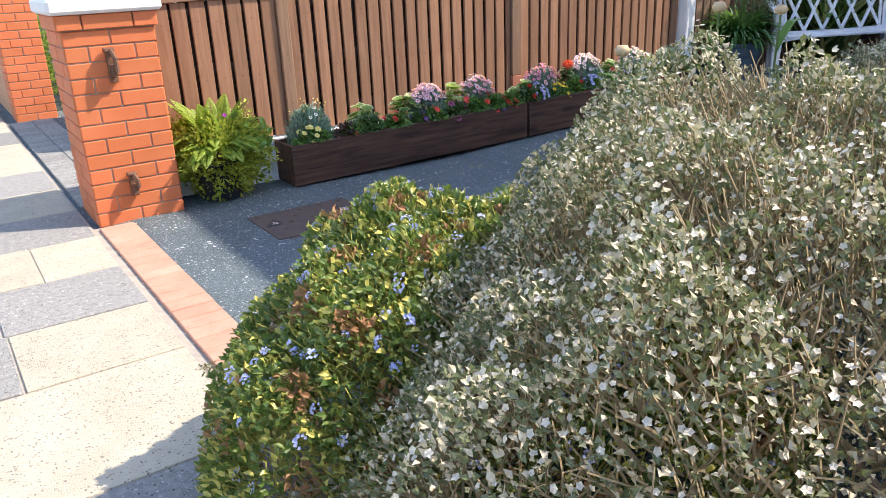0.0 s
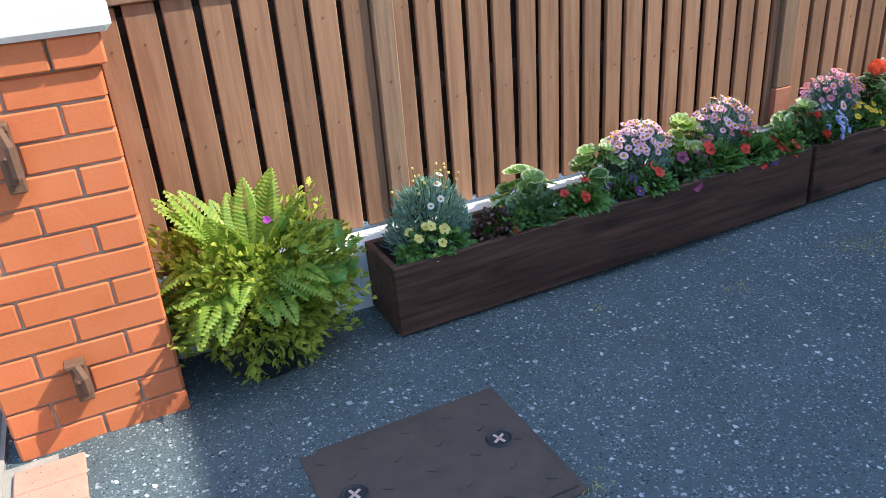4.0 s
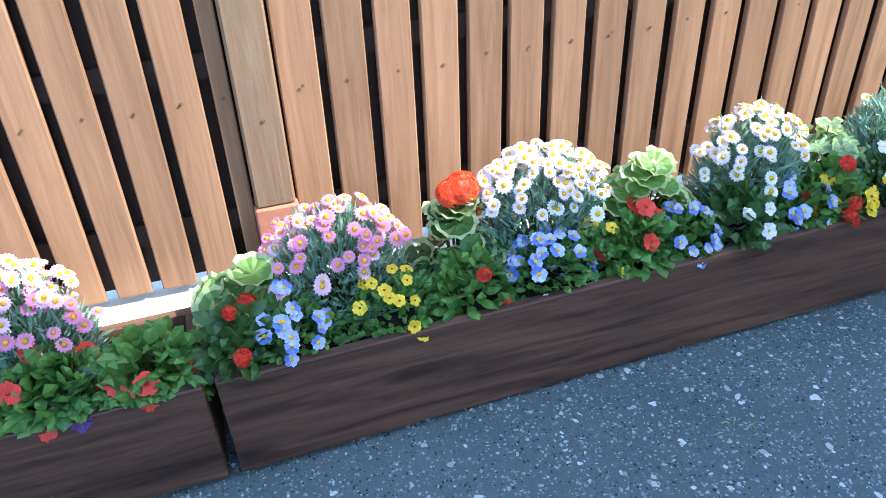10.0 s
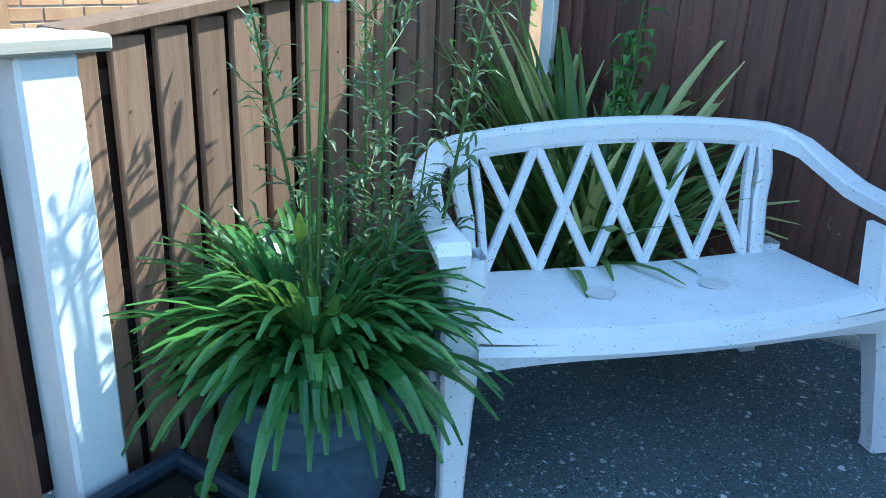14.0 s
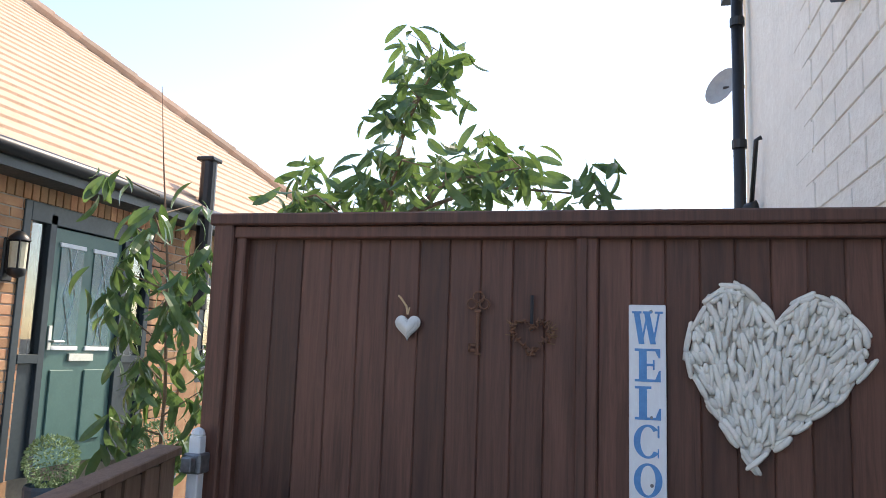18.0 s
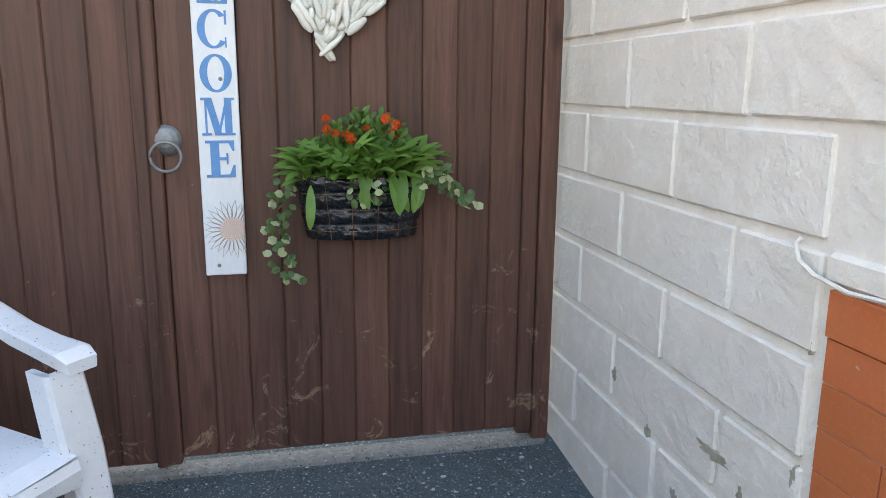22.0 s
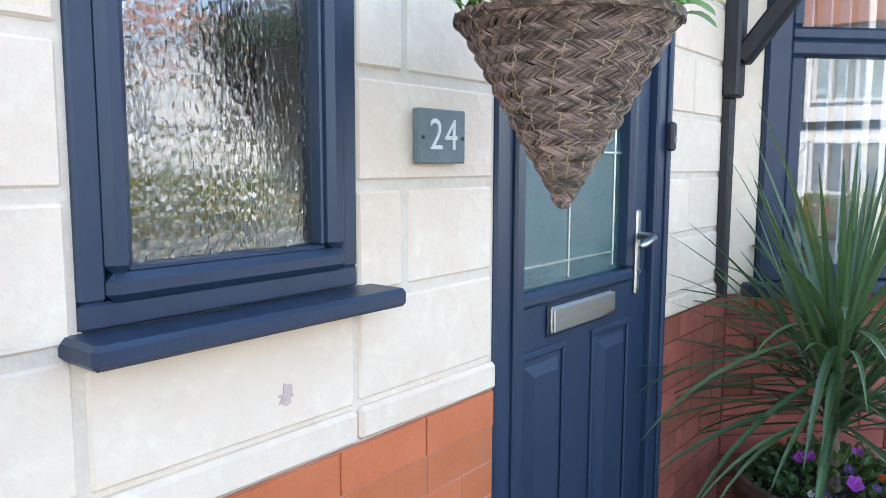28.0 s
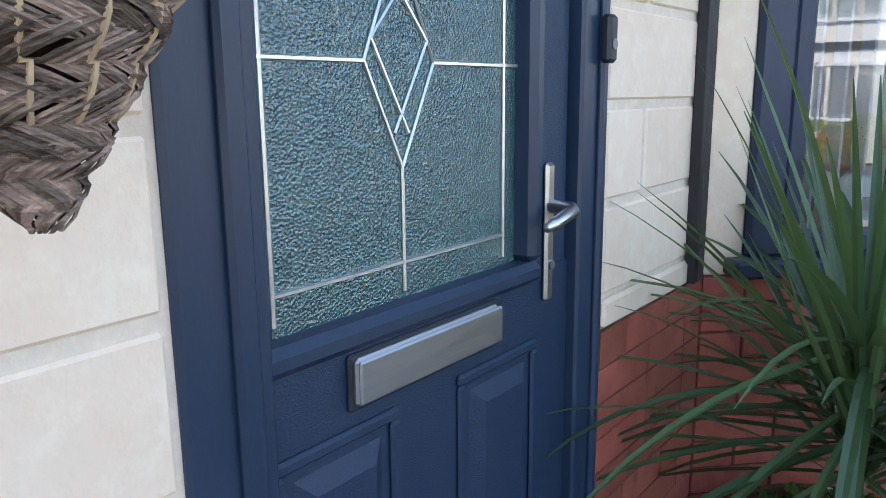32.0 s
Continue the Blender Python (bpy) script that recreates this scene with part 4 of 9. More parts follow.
# cables on the side wall
cab = thing("cable", (6.95, 2.59, 1.06), "white cable clipped across the rendered wall", "cable")
part("lead", Geo().tube([(-0.38, 0.008, 1.4), (-0.372, 0.008, 0.32), (-0.36, 0.008, 0.18), (-0.352, 0.01, 0.07), (-0.335, 0.013, 0.03), (-0.3, 0.016, 0.008), (-0.2, 0.017, 0.0), (-0.12, 0.017, 0.01), (-0.075, 0.013, 0.025), (-0.055, 0.008, 0.05), (-0.053, -0.004, 0.06)], 0.0042, 6), RENDER_SIDE, cab)

# pipes and satellite dish at the far corner of the house
pipe = thing("drain_pipe", (12.8, 2.63, 0.2), "black plastic soil pipe on the rendered wall", "drain pipe")
part("soil_pipe", Geo().tube([(0, 0.06, 0), (0, 0.06, 5.2)], 0.055, 12), GUTTER, pipe, smooth=True)
part("branch", Geo().tube([(-0.5, -0.01, 2.92), (-0.5, 0.06, 2.9), (-0.2, 0.06, 2.8), (0, 0.06, 2.62)], 0.05, 10), GUTTER, pipe, smooth=True)
part("waste", Geo().tube([(-0.75, -0.01, 3.45), (-0.75, 0.03, 3.43), (-0.45, 0.03, 2.95)], 0.02, 8), GUTTER, pipe, smooth=True)
for z in (1.2, 2.4, 3.6, 4.8):
    part("collar", Geo().lathe([(0.056, -0.04), (0.068, -0.04), (0.068, 0.04), (0.056, 0.04)], 14), GUTTER, pipe, loc=pose(0, 0.06, z))
dish = thing("satellite_dish", (13.2, 2.4, 4.6), "grey satellite dish fixed to the wall", "satellite dish")
part("bowl", Geo().lathe([(0.0, 0.0), (0.1, 0.012), (0.2, 0.05), (0.21, 0.046), (0.1, 0.002), (0.0, -0.01)], 20), GREY_POT, dish, loc=aim((0.3, 0.33, 0.0), (-0.6, 0.7, 0.3)))
part("arm", Geo().tube([(-0.01, 0, -0.1), (0.15, 0.2, -0.05), (0.3, 0.33, 0)], 0.018, 8), GUTTER, dish)
upper = thing("window_upper", (9.3, 2.58, 3.75), "small upstairs window with navy frame", "window", kind="structure")
part("window_frame", Geo().box((-0.3, 0, 0), (0.3, 0.03, 0.06)).box((-0.3, 0, 0.06), (-0.24, 0.03, 0.9)).box((0.24, 0, 0.06), (0.3, 0.03, 0.9)).box((-0.3, 0, 0.9), (0.3, 0.03, 0.96)), NAVY, upper)
part("pane", Geo().box((-0.24, 0.004, 0.06), (0.24, 0.014, 0.9)), CLEAR, upper)
part("window_sill", Geo().box((-0.36, 0, -0.05), (0.36, 0.08, -0.002), 0.008), NAVY, upper)

# ---- front window ----
win = thing("window_1", wallframe((6.43, 1.78, 1.345), (-1, 0, 0)), "navy framed window with streaked obscure glass", "window", kind="structure")


def frame_bars(u0, u1, z0, z1, w, d0, d1, c=0.004):
    return (Geo().box((u0, d0, z0), (u1, d1, z0 + w), c).box((u0, d0, z1 - w), (u1, d1, z1), c)
            .box((u0, d0, z0 + w), (u0 + w, d1, z1 - w), c).box((u1 - w, d0, z0 + w), (u1, d1, z1 - w), c))


part("window_frame", frame_bars(-0.245, 0.25, 0, 1.015, 0.036, -0.09, 0.006), NAVY, win)
part("casement", frame_bars(-0.211, 0.216, 0.034, 0.981, 0.038, -0.07, 0.018, 0.011), NAVY, win)
part("bead", frame_bars(-0.175, 0.18, 0.07, 0.945, 0.008, -0.05, 0.0, 0.003), NAVY, win)
part("pane", Geo().box((-0.172, -0.03, 0.073), (0.177, -0.024, 0.942)), OBSCURE, win, "streaked obscure glass pane")
part("window_sill", Geo().box((-0.29, -0.05, -0.034), (0.275, 0.085, -0.002), 0.007), NAVY, win)
# added sheet, coloured dark to stand for the unlit room
part("blind", Geo().box((-0.3, -0.45, 0.0), (0.3, -0.44, 1.1)), ROOM, win, "dark sheet added behind the glass for the unlit room")

# ---- front door ----
DZ = 0.28
door = thing("door_1", wallframe((6.43, 0.0, DZ), (-1, 0, 0)), "closed navy composite front door with leaded stippled glass", "door", kind="structure")
zz = lambda z: z - DZ
part("door_frame", Geo().box((0.975, -0.09, 0.0), (1.10, 0.004, zz(2.47)), 0.006).box((0.115, -0.09, 0.0), (0.225, 0.004, zz(2.47)), 0.006)
     .box((0.2, -0.09, zz(2.395)), (0.975, 0.004, zz(2.47)), 0.006).box((1.0, 0.0, 0.0), (1.035, 0.016, zz(2.44)), 0.006).box((0.14, 0.0, 0.0), (0.165, 0.016, zz(2.44)), 0.006), NAVY, door)
part("head_trim", Geo().box((0.05, -0.03, zz(2.455)), (1.14, 0.05, zz(2.475)), 0.006).box((0.07, -0.03, zz(2.475)), (1.12, 0.035, zz(2.50)), 0.008), NAVY, door)
leaf = part("leaf", Geo().box((0.18, -0.065, 0.04), (0.97, -0.02, zz(1.215)), 0.003).box((0.18, -0.065, zz(2.175)), (0.975, -0.02, zz(2.395)), 0.003)
            .box((0.2, -0.065, zz(1.215)), (0.325, -0.02, zz(2.175)), 0.003).box((0.945, -0.065, zz(1.215)), (0.975, -0.02, zz(2.175)), 0.003), NAVY_GRAIN, door, loc=(0.036, 0, 0.012))
part("glazing_cassette", frame_bars(0.305, 0.965, zz(1.195), zz(2.195), 0.04, -0.06, -0.004, 0.012), NAVY, leaf)
part("pane", Geo().box((0.325, -0.05, zz(1.21)), (0.95, -0.044, zz(2.18))), STIPPLE, leaf, "stippled green-tinted glass pane")
came = Geo()


def came_line(a, b, w=0.0035):
    came.tube([(a[0], -0.043, zz(a[1])), (b[0], -0.043, zz(b[1]))], w, 5)


cx = 0.65
for a, b in (((0.385, 1.29), (0.90, 1.29)), ((0.385, 2.09), (0.90, 2.09)), ((0.385, 1.25), (0.385, 2.14)), ((0.90, 1.25), (0.90, 2.14)), ((cx, 1.245), (cx, 1.43)), ((cx, 1.95), (cx, 2.135)),
             ((0.345, 1.58), (cx - 0.075, 1.58)), ((cx + 0.075, 1.58), (0.925, 1.58)), ((0.345, 1.80), (cx - 0.075, 1.80)), ((cx + 0.075, 1.80), (0.925, 1.80))):
    came_line(a, b)
for s in (-1, 1):
    for a, b in (((0, 1.43), (0.075, 1.58)), ((0.075, 1.58), (0.025, 1.69)), ((0.025, 1.69), (0.075, 1.80)), ((0.075, 1.80), (0, 1.95)), ((0.015, 1.48), (-0.06, 1.61)), ((-0.06, 1.61), (0.02, 1.70)), ((0.02, 1.70), (-0.03, 1.86))):
        came_line((cx + s * a[0], a[1]), (cx + s * b[0], b[1]), 0.003)
part("lead_came", came, LEAD, leaf, "bright metal leading")
def raised(a, b, z0, z1, w):
    vs = [(u, d, z) for d, k in ((-0.024, 0.0), (-0.004, w)) for u, z in ((a + k, z0 + k), (b - k, z0 + k), (b - k, z1 - k), (a + k, z1 - k))]
    return Geo().add(vs, [(4, 7, 6, 5), (0, 4, 5, 1), (1, 5, 6, 2), (2, 6, 7, 3), (3, 7, 4, 0)])


for a, b in ((0.70, 0.94), (0.31, 0.555)):
    for z0, z1 in ((0.47, 1.085),):
        panel = part("panel", raised(a + 0.03, b - 0.03, zz(z0 + 0.03), zz(z1 - 0.03), 0.034), NAVY_GRAIN, leaf)
        part("moulding", frame_bars(a, b, zz(z0), zz(z1), 0.02, -0.022, -0.011, 0.008), NAVY_GRAIN, panel)
flap = part("letterbox", Geo().box((0.45, -0.02, zz(1.115)), (0.795, -0.003, zz(1.185)), 0.006).box((0.45, -0.004, zz(1.12)), (0.795, 0.003, zz(1.183)), 0.003), STEEL, leaf, "brushed steel letterbox")
part("letterbox_seal", Geo().box((0.443, -0.021, zz(1.108)), (0.802, -0.012, zz(1.19)), 0.004), BLACK_PLASTIC, flap)
plate = part("handle_plate", Geo().box((0.262, -0.02, zz(1.15)), (0.29, -0.008, zz(1.41)), 0.012), STEEL, leaf, "polished steel handle plate")
part("lever", Geo().tube([(0.276, -0.01, zz(1.33)), (0.276, 0.035, zz(1.33)), (0.29, 0.045, zz(1.328)), (0.36, 0.048, zz(1.315)), (0.385, 0.046, zz(1.31))], [0.013, 0.012, 0.012, 0.011, 0.008], 10), STEEL, plate, smooth=True)
part("lock", Geo().lathe([(0.009, 0), (0.009, 0.006), (0.0, 0.006)], 12), STEEL, plate, loc=aim((0.276, -0.009, zz(1.22)), (0, 1, 0)))
part("threshold", Geo().box((0.18, -0.026, 0.005), (0.99, 0.004, 0.024), 0.004), plain("pale_aluminium", (0.78, 0.80, 0.83), 0.35), door, "bright metal threshold strip")
part("sill", Geo().box((0.115, -0.1, -0.06), (1.10, 0.035, 0.004), 0.01), NAVY, door)
part("step", Geo().box((-0.05, -0.12, -0.22), (1.13, 0.03, -0.06), 0.01), BLACK_WOOD, door, "black painted step")
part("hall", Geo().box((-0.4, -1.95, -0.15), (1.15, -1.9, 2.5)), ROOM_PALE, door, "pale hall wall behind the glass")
bell = thing("doorbell", wallframe((6.424, 0.152, 1.60), (-1, 0, 0)), "small black video doorbell on the door frame", "doorbell")
part("case", Geo().box((-0.018, 0, 0), (0.018, 0.024, 0.09), 0.007), BLACK_PLASTIC, bell)
part("button", Geo().lathe([(0.009, 0.0), (0.011, 0.002), (0.008, 0.003), (0.0, 0.002)], 16), GALV, bell, loc=aim((0, 0.024, 0.035), (0, 1, 0)))


def text_mesh(body, size, depth, weight=0.0):
    cu = bpy.data.curves.new("lettering", "FONT")
    cu.body, cu.size, cu.extrude, cu.offset = body, size, depth, weight
    cu.align_x, cu.align_y, cu.resolution_u = "CENTER", "CENTER", 4
    ob = new("lettering", cu)
    dg = bpy.context.evaluated_depsgraph_get()
    me = bpy.data.meshes.new_from_object(ob.evaluated_get(dg))
    bpy.data.objects.remove(ob)
    return me


num = thing("house_number", wallframe((6.43, 1.31, 1.56), (-1, 0, 0)), "grey-green slate house number plate reading 24", "house number")
part("plate", Geo().box((-0.072, 0.0, 0.0), (0.072, 0.02, 0.105), 0.003), SLATE, num)
for ch, u in (("2", 0.0235), ("4", -0.0235)):
    me = text_mesh(ch, 0.085, 0.0012)
    me.materials.append(WHITE_LETTER)
    part("digit", me, WHITE_LETTER, num, "pale painted digit " + ch, loc=Matrix.Translation((u, 0.021, 0.053)) @ Matrix.Rotation(math.pi / 2, 4, "X") @ Matrix.Rotation(math.pi, 4, "Y"))
for s in (-1, 1):
    part("screw", Geo().lathe([(0.004, 0), (0.004, 0.002), (0, 0.003)], 8), BLACK_PLASTIC, num, loc=aim((0.062 * s, 0.02, 0.05), (0, 1, 0)))

# ---- timbers, plaque and bay ----
tim = thing("timber_post", wallframe((6.43, 2.215, HT), (-1, 0, 0)), "black painted vertical timber on the cream wall", "timber")
part("post", Geo().box((-0.034, 0, 0.002), (0.034, 0.022, 1.7), 0.006), BLACK_WOOD, tim)
pl = thing("wall_plaque", wallframe((6.43, 2.36, 1.215), (-1, 0, 0)), "grey-blue painted cast plaque with scroll relief, cracked white edges", "plaque")
part("backing", Geo().box((-0.19, 0.0, 0), (0.2, 0.045, 0.33), 0.008), PLAQUE, pl)
part("border", frame_bars(-0.175, 0.185, 0.015, 0.315, 0.022, 0.03, 0.06, 0.008), PLAQUE, pl)
rel = Geo()
for k, (u, z, r, s) in enumerate(((-0.03, 0.12, 0.055, 1), (0.08, 0.16, 0.05, -1), (0.02, 0.21, 0.045, 1), (-0.09, 0.2, 0.035, -1), (0.12, 0.09, 0.03, 1))):
    rel.tube([(u + s * r * (1 - 0.07 * i) * math.cos(0.55 * i), 0.047, z + r * (1 - 0.07 * i) * math.sin(0.55 * i)) for i in range(11)], [0.013 - 0.0008 * i for i in range(11)], 7)
rel.box((-0.165, 0.04, 0.07), (-0.14, 0.062, 0.16), 0.01).box((-0.17, 0.04, 0.09), (-0.135, 0.066, 0.1), 0.004).box((-0.17, 0.04, 0.13), (-0.135, 0.066, 0.14), 0.004)
part("relief", rel, PLAQUE, pl, smooth=True)
hood = Geo().box((-0.19, 0.0, 0.42), (0.2, 0.06, 0.47), 0.01)
for k in range(6):
    hood.tube([(-0.18 + 0.07 * i, 0.02 + 0.012 * math.sin(i * 2 + k), 0.345 + 0.013 * k + 0.004 * math.sin(3 * i + k)) for i in range(6)], 0.011, 6)
part("wrapping", hood, BLACK_PLASTIC, pl, "crumpled black plastic wrapping above the plaque", smooth=True)

post = thing("timber_post", wallframe((6.43, -0.385, HT), (-1, 0, 0)), "black painted timber post with a diagonal canopy brace", "timber")
part("post", Geo().box((-0.028, 0, 0.01), (0.028, 0.035, 0.75), 0.006).box((-0.04, 0, 0.75), (0.04, 0.06, 1.72), 0.01), BLACK_WOOD, post)
brace = Geo().box((-0.03, -0.035, 0), (0.03, 0.035, 1.0), 0.012, m=Matrix.Translation((0, 0.05, 0.88)) @ Matrix.Rotation(radians(-38), 4, "X"))
part("brace", brace, BLACK_WOOD, post)

BAY0, SPLAY = Vector((6.43, -0.5, 0)), Vector((-0.7071, 0.7071, 0))
MB = wallframe(BAY0, SPLAY)
bay_end = MB @ Vector((-0.95, 0, 0))
bay_wall = solid("wall_bay", Geo().box((-0.95, -0.2, -0.1), (0.0, -0.004, HT), m=MB).box((bay_end.x + 0.004, -2.9, -0.1), (bay_end.x + 0.2, bay_end.y, HT)), BAY_JOINT_SHADED, "red brick base of the bay window, darkened for shade", "wall")
pieces("brick", bay_wall, wallframe(BAY0 - SPLAY * 0.002, SPLAY), -0.95, 0.0, HB, HT, 0.235, 0.08, 0.008, 0.006, BRICK_BAY_SHADED, 0.003)
bay = thing("window_2", MB @ Matrix.Translation((0, 0, HT)), "bay window with navy frame, clear glass and blinds", "window", kind="structure")
part("window_sill", Geo().box((-1.0, -0.05, 0.0), (-0.06, 0.07, 0.05), 0.01), NAVY, bay)
part("render_strip", Geo().box((-0.115, -0.2, 0.0), (0.0, 0.0, 1.65), 0.006), RENDER, bay, "cream render beside the bay frame")
part("corner_post", Geo().box((-0.215, -0.09, 0.05), (-0.115, 0.02, 1.65), 0.01).box((-0.98, -0.09, 0.05), (-0.88, 0.02, 1.65), 0.01), NAVY, bay)
part("window_frame", frame_bars(-0.88, -0.215, 0.05, 0.98, 0.06, -0.07, 0.008, 0.01), NAVY, bay)
part("window_frame", frame_bars(-0.88, -0.215, 0.98, 1.6, 0.05, -0.07, 0.008, 0.01), NAVY, bay)
part("pane", Geo().box((-0.83, -0.035, 0.1), (-0.265, -0.029, 0.93)), CLEAR, bay)
part("pane", Geo().box((-0.84, -0.035, 1.02), (-0.255, -0.029, 1.56)), CLEAR, bay)
for k in range(8):
    part("blind_slat", Geo().box((-0.82 + 0.078 * k, -0.14, 0.1), (-0.812 + 0.078 * k, -0.08, 1.58)), WHITE_PLASTIC, bay, "white vertical blind slat")
front_bay = Geo().box((bay_end.x, -2.9, HT), (bay_end.x + 0.09, bay_end.y - 0.1, HT + 0.1)).box((bay_end.x, -2.9, 2.6), (bay_end.x + 0.09, bay_end.y - 0.1, 2.72))
for y in (-2.9, -2.3, -1.75):
    front_bay.box((bay_end.x, y, HT + 0.1), (bay_end.x + 0.08, y + 0.09, 2.6))
solid("window_3", front_bay, NAVY, "navy frame of the bay's front windows", "window")
solid("glass_bay", Geo().box((bay_end.x + 0.035, -2.9, HT + 0.1), (bay_end.x + 0.041, bay_end.y - 0.1, 2.6)), CLEAR, "clear panes of the bay's front", "window")
top = Geo().prism([(6.45, -0.2), (5.95, -0.2), (5.6, -0.95), (5.6, -2.95), (6.7, -2.95), (6.7, -0.3)], 2.72, 2.86)
solid("canopy", top, BLACK_WOOD, "black fascia and soffit over the bay", "canopy")
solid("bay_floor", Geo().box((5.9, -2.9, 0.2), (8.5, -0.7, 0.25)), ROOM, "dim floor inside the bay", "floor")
for u, s in ((-0.35, 1.0), (-0.62, 0.9)):
    jar = thing("vase", MB @ Matrix.Translation((u, -0.24, HT + 0.05)), "round white glazed vase on the inner window sill", "vase", "vases in the bay")
    part("body", Geo().lathe([(0.0, 0.0), (0.05 * s, 0.0), (0.085 * s, 0.05), (0.095 * s, 0.11), (0.07 * s, 0.17), (0.045 * s, 0.2), (0.05 * s, 0.22), (0.04 * s, 0.22)], 20), WHITE_LETTER, jar, smooth=True)
    part("pattern", Geo().lathe([(0.0965 * s, 0.09), (0.0975 * s, 0.11), (0.0955 * s, 0.13)], 20), SLATE, jar, "grey band")
solid("inner_sill", Geo().box((-0.95, -0.4, HT - 0.02), (0.0, -0.1, HT + 0.045), m=MB), WHITE_PAINT, "white inner sill of the bay", "sill")

# ---- boundary fence, plinth and gate ----
FY = 5.25


def top_z(x):
    return float(np.interp(x, [1.4, 2.25, 4.2, 6.0], [1.08, 1.10, 1.15, 1.22]))


plinth = solid("plinth", Geo().box((1.47, 5.135, -0.1), (6.03, 5.34, 0.205), 0.006), WHITE_PAINT, "low white painted brick plinth under the fence", "low wall")
MP = wallframe((0, 5.135, 0), (0, -1, 0))
pieces("brick", plinth, MP, -2.9, -1.48, -0.05, 0.205, 0.225, 0.078, 0.006, 0.005, WHITE_PAINT, 0.004)
part("ledge", Geo().box((1.47, 5.13, 0.207), (6.03, 5.24, 0.227), 0.006), WHITE_PAINT, plinth, "white coped ledge")


NAIL = Geo().lathe([(0.0036, 0.0), (0.0036, 0.0012), (0.0004, 0.0016)], 7).mesh("nail", IRON)


def fence_panel(x0, x1, first_gap, pitch, label, mat, back, ztop, zbot, gap=0.022, cap=None):
    th = thing("timber_fence", (x0, FY, zbot(x0)), label, "fence", "boundary fence")
    k, x = 0, x0
    edges = [x0]
    while first_gap + pitch * k < x1 - 0.02:
        edges.append(first_gap + pitch * k)
        k += 1
    edges.append(x1)
    for i, (a, b) in enumerate(zip(edges, edges[1:])):
        lo = a + (gap + U(-0.004, 0.004) if i else 0)
        if b - lo < 0.02:
            continue
        zt = ztop((a + b) / 2) - 0.02 + U(-0.004, 0.003)
        gb = Geo().box((0, 0, zbot(a) - zbot(x0)), (b - lo, 0.019, zt - zbot(x0)), 0.003)
        part("board", gb, mat, th, loc=pose(lo - x0, U(-0.002, 0.002), 0, U(-0.15, 0.15), U(-0.25, 0.25), U(-0.5, 0.5)))
        for f in (0.47, 0.86):
            part("nail", NAIL, IRON, th, loc=aim(((lo + b) / 2 - x0 + U(-0.008, 0.008), -0.0012, f * (zt - zbot(x0)) + U(-0.006, 0.006)), (0, -1, 0)))
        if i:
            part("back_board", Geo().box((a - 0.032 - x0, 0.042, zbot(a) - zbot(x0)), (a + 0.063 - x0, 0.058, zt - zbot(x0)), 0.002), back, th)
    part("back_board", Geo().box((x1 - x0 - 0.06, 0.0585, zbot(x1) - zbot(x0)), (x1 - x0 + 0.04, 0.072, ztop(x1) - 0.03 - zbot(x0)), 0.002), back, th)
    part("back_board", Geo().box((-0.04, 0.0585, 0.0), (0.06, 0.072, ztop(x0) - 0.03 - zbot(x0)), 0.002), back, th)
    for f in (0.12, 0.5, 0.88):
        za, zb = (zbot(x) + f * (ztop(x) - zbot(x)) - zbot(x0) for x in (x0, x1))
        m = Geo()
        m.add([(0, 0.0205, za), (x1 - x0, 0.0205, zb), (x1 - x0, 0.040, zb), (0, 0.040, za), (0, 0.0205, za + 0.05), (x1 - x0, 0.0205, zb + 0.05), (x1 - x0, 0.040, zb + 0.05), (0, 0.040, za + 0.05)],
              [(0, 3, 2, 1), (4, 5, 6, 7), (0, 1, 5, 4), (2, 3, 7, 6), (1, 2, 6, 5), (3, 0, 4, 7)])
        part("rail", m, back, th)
    za, zb = ztop(x0) - zbot(x0), ztop(x1) - zbot(x0)
    L = math.hypot(x1 - x0, zb - za)
    part("capping", Geo().box((0, -0.018, -0.018), (L, 0.075, 0.012), 0.004, m=Matrix.Translation((0, 0, za)) @ Matrix.Rotation(-math.atan2(zb - za, x1 - x0), 4, "Y")), cap or FENCE_POST, th, "weathered top rail")
    return th


low = lambda x: 0.231
fence_panel(1.48, 2.295, 1.547, 0.1075, "brown hit-and-miss timber fence beside the brick pier", FENCE, FENCE_BACK_SHADED, top_z, low)
fence_panel(2.38, 4.13, 2.437, 0.0963, "brown hit-and-miss timber fence panel behind the planters", FENCE, FENCE_BACK_SHADED, top_z, low)
fence_panel(4.225, 6.03, 4.307, 0.0996, "brown hit-and-miss timber fence panel ending at a white post", FENCE, FENCE_BACK_SHADED, top_z, low)
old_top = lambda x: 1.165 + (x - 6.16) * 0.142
fence_panel(6.16, 7.93, 6.23, 0.1, "worn brown timber fence behind the bench, sloping up", FENCE_OLD, FENCE_BACK_SHADED, old_top, lambda x: ground_z(x) + 0.02, cap=FENCE_OLD)
for x, w, z0 in ((2.30, 0.075, 0.229), (4.135, 0.085, 0.40)):
    fp = thing("fence_post", (x, FY - 0.02, z0), "rough brown timber fence post", "fence post", "boundary fence")
    part("post", Geo().box((0, 0, 0), (w, 0.09, top_z(x) - z0 + 0.01), 0.005), FENCE_POST, fp)
    for z in (0.2, 0.5):
        part("nail", Geo().lathe([(0.004, 0), (0.004, 0.0015), (0, 0.002)], 8), IRON, fp, loc=aim((w * 0.55, -0.001, z), (0, -1, 0)))
part("spur", Geo().box((4.13, 5.225, 0.229), (4.225, 5.33, 0.40), 0.004), STUB_BRICK, plinth, "red brick stub under the post")
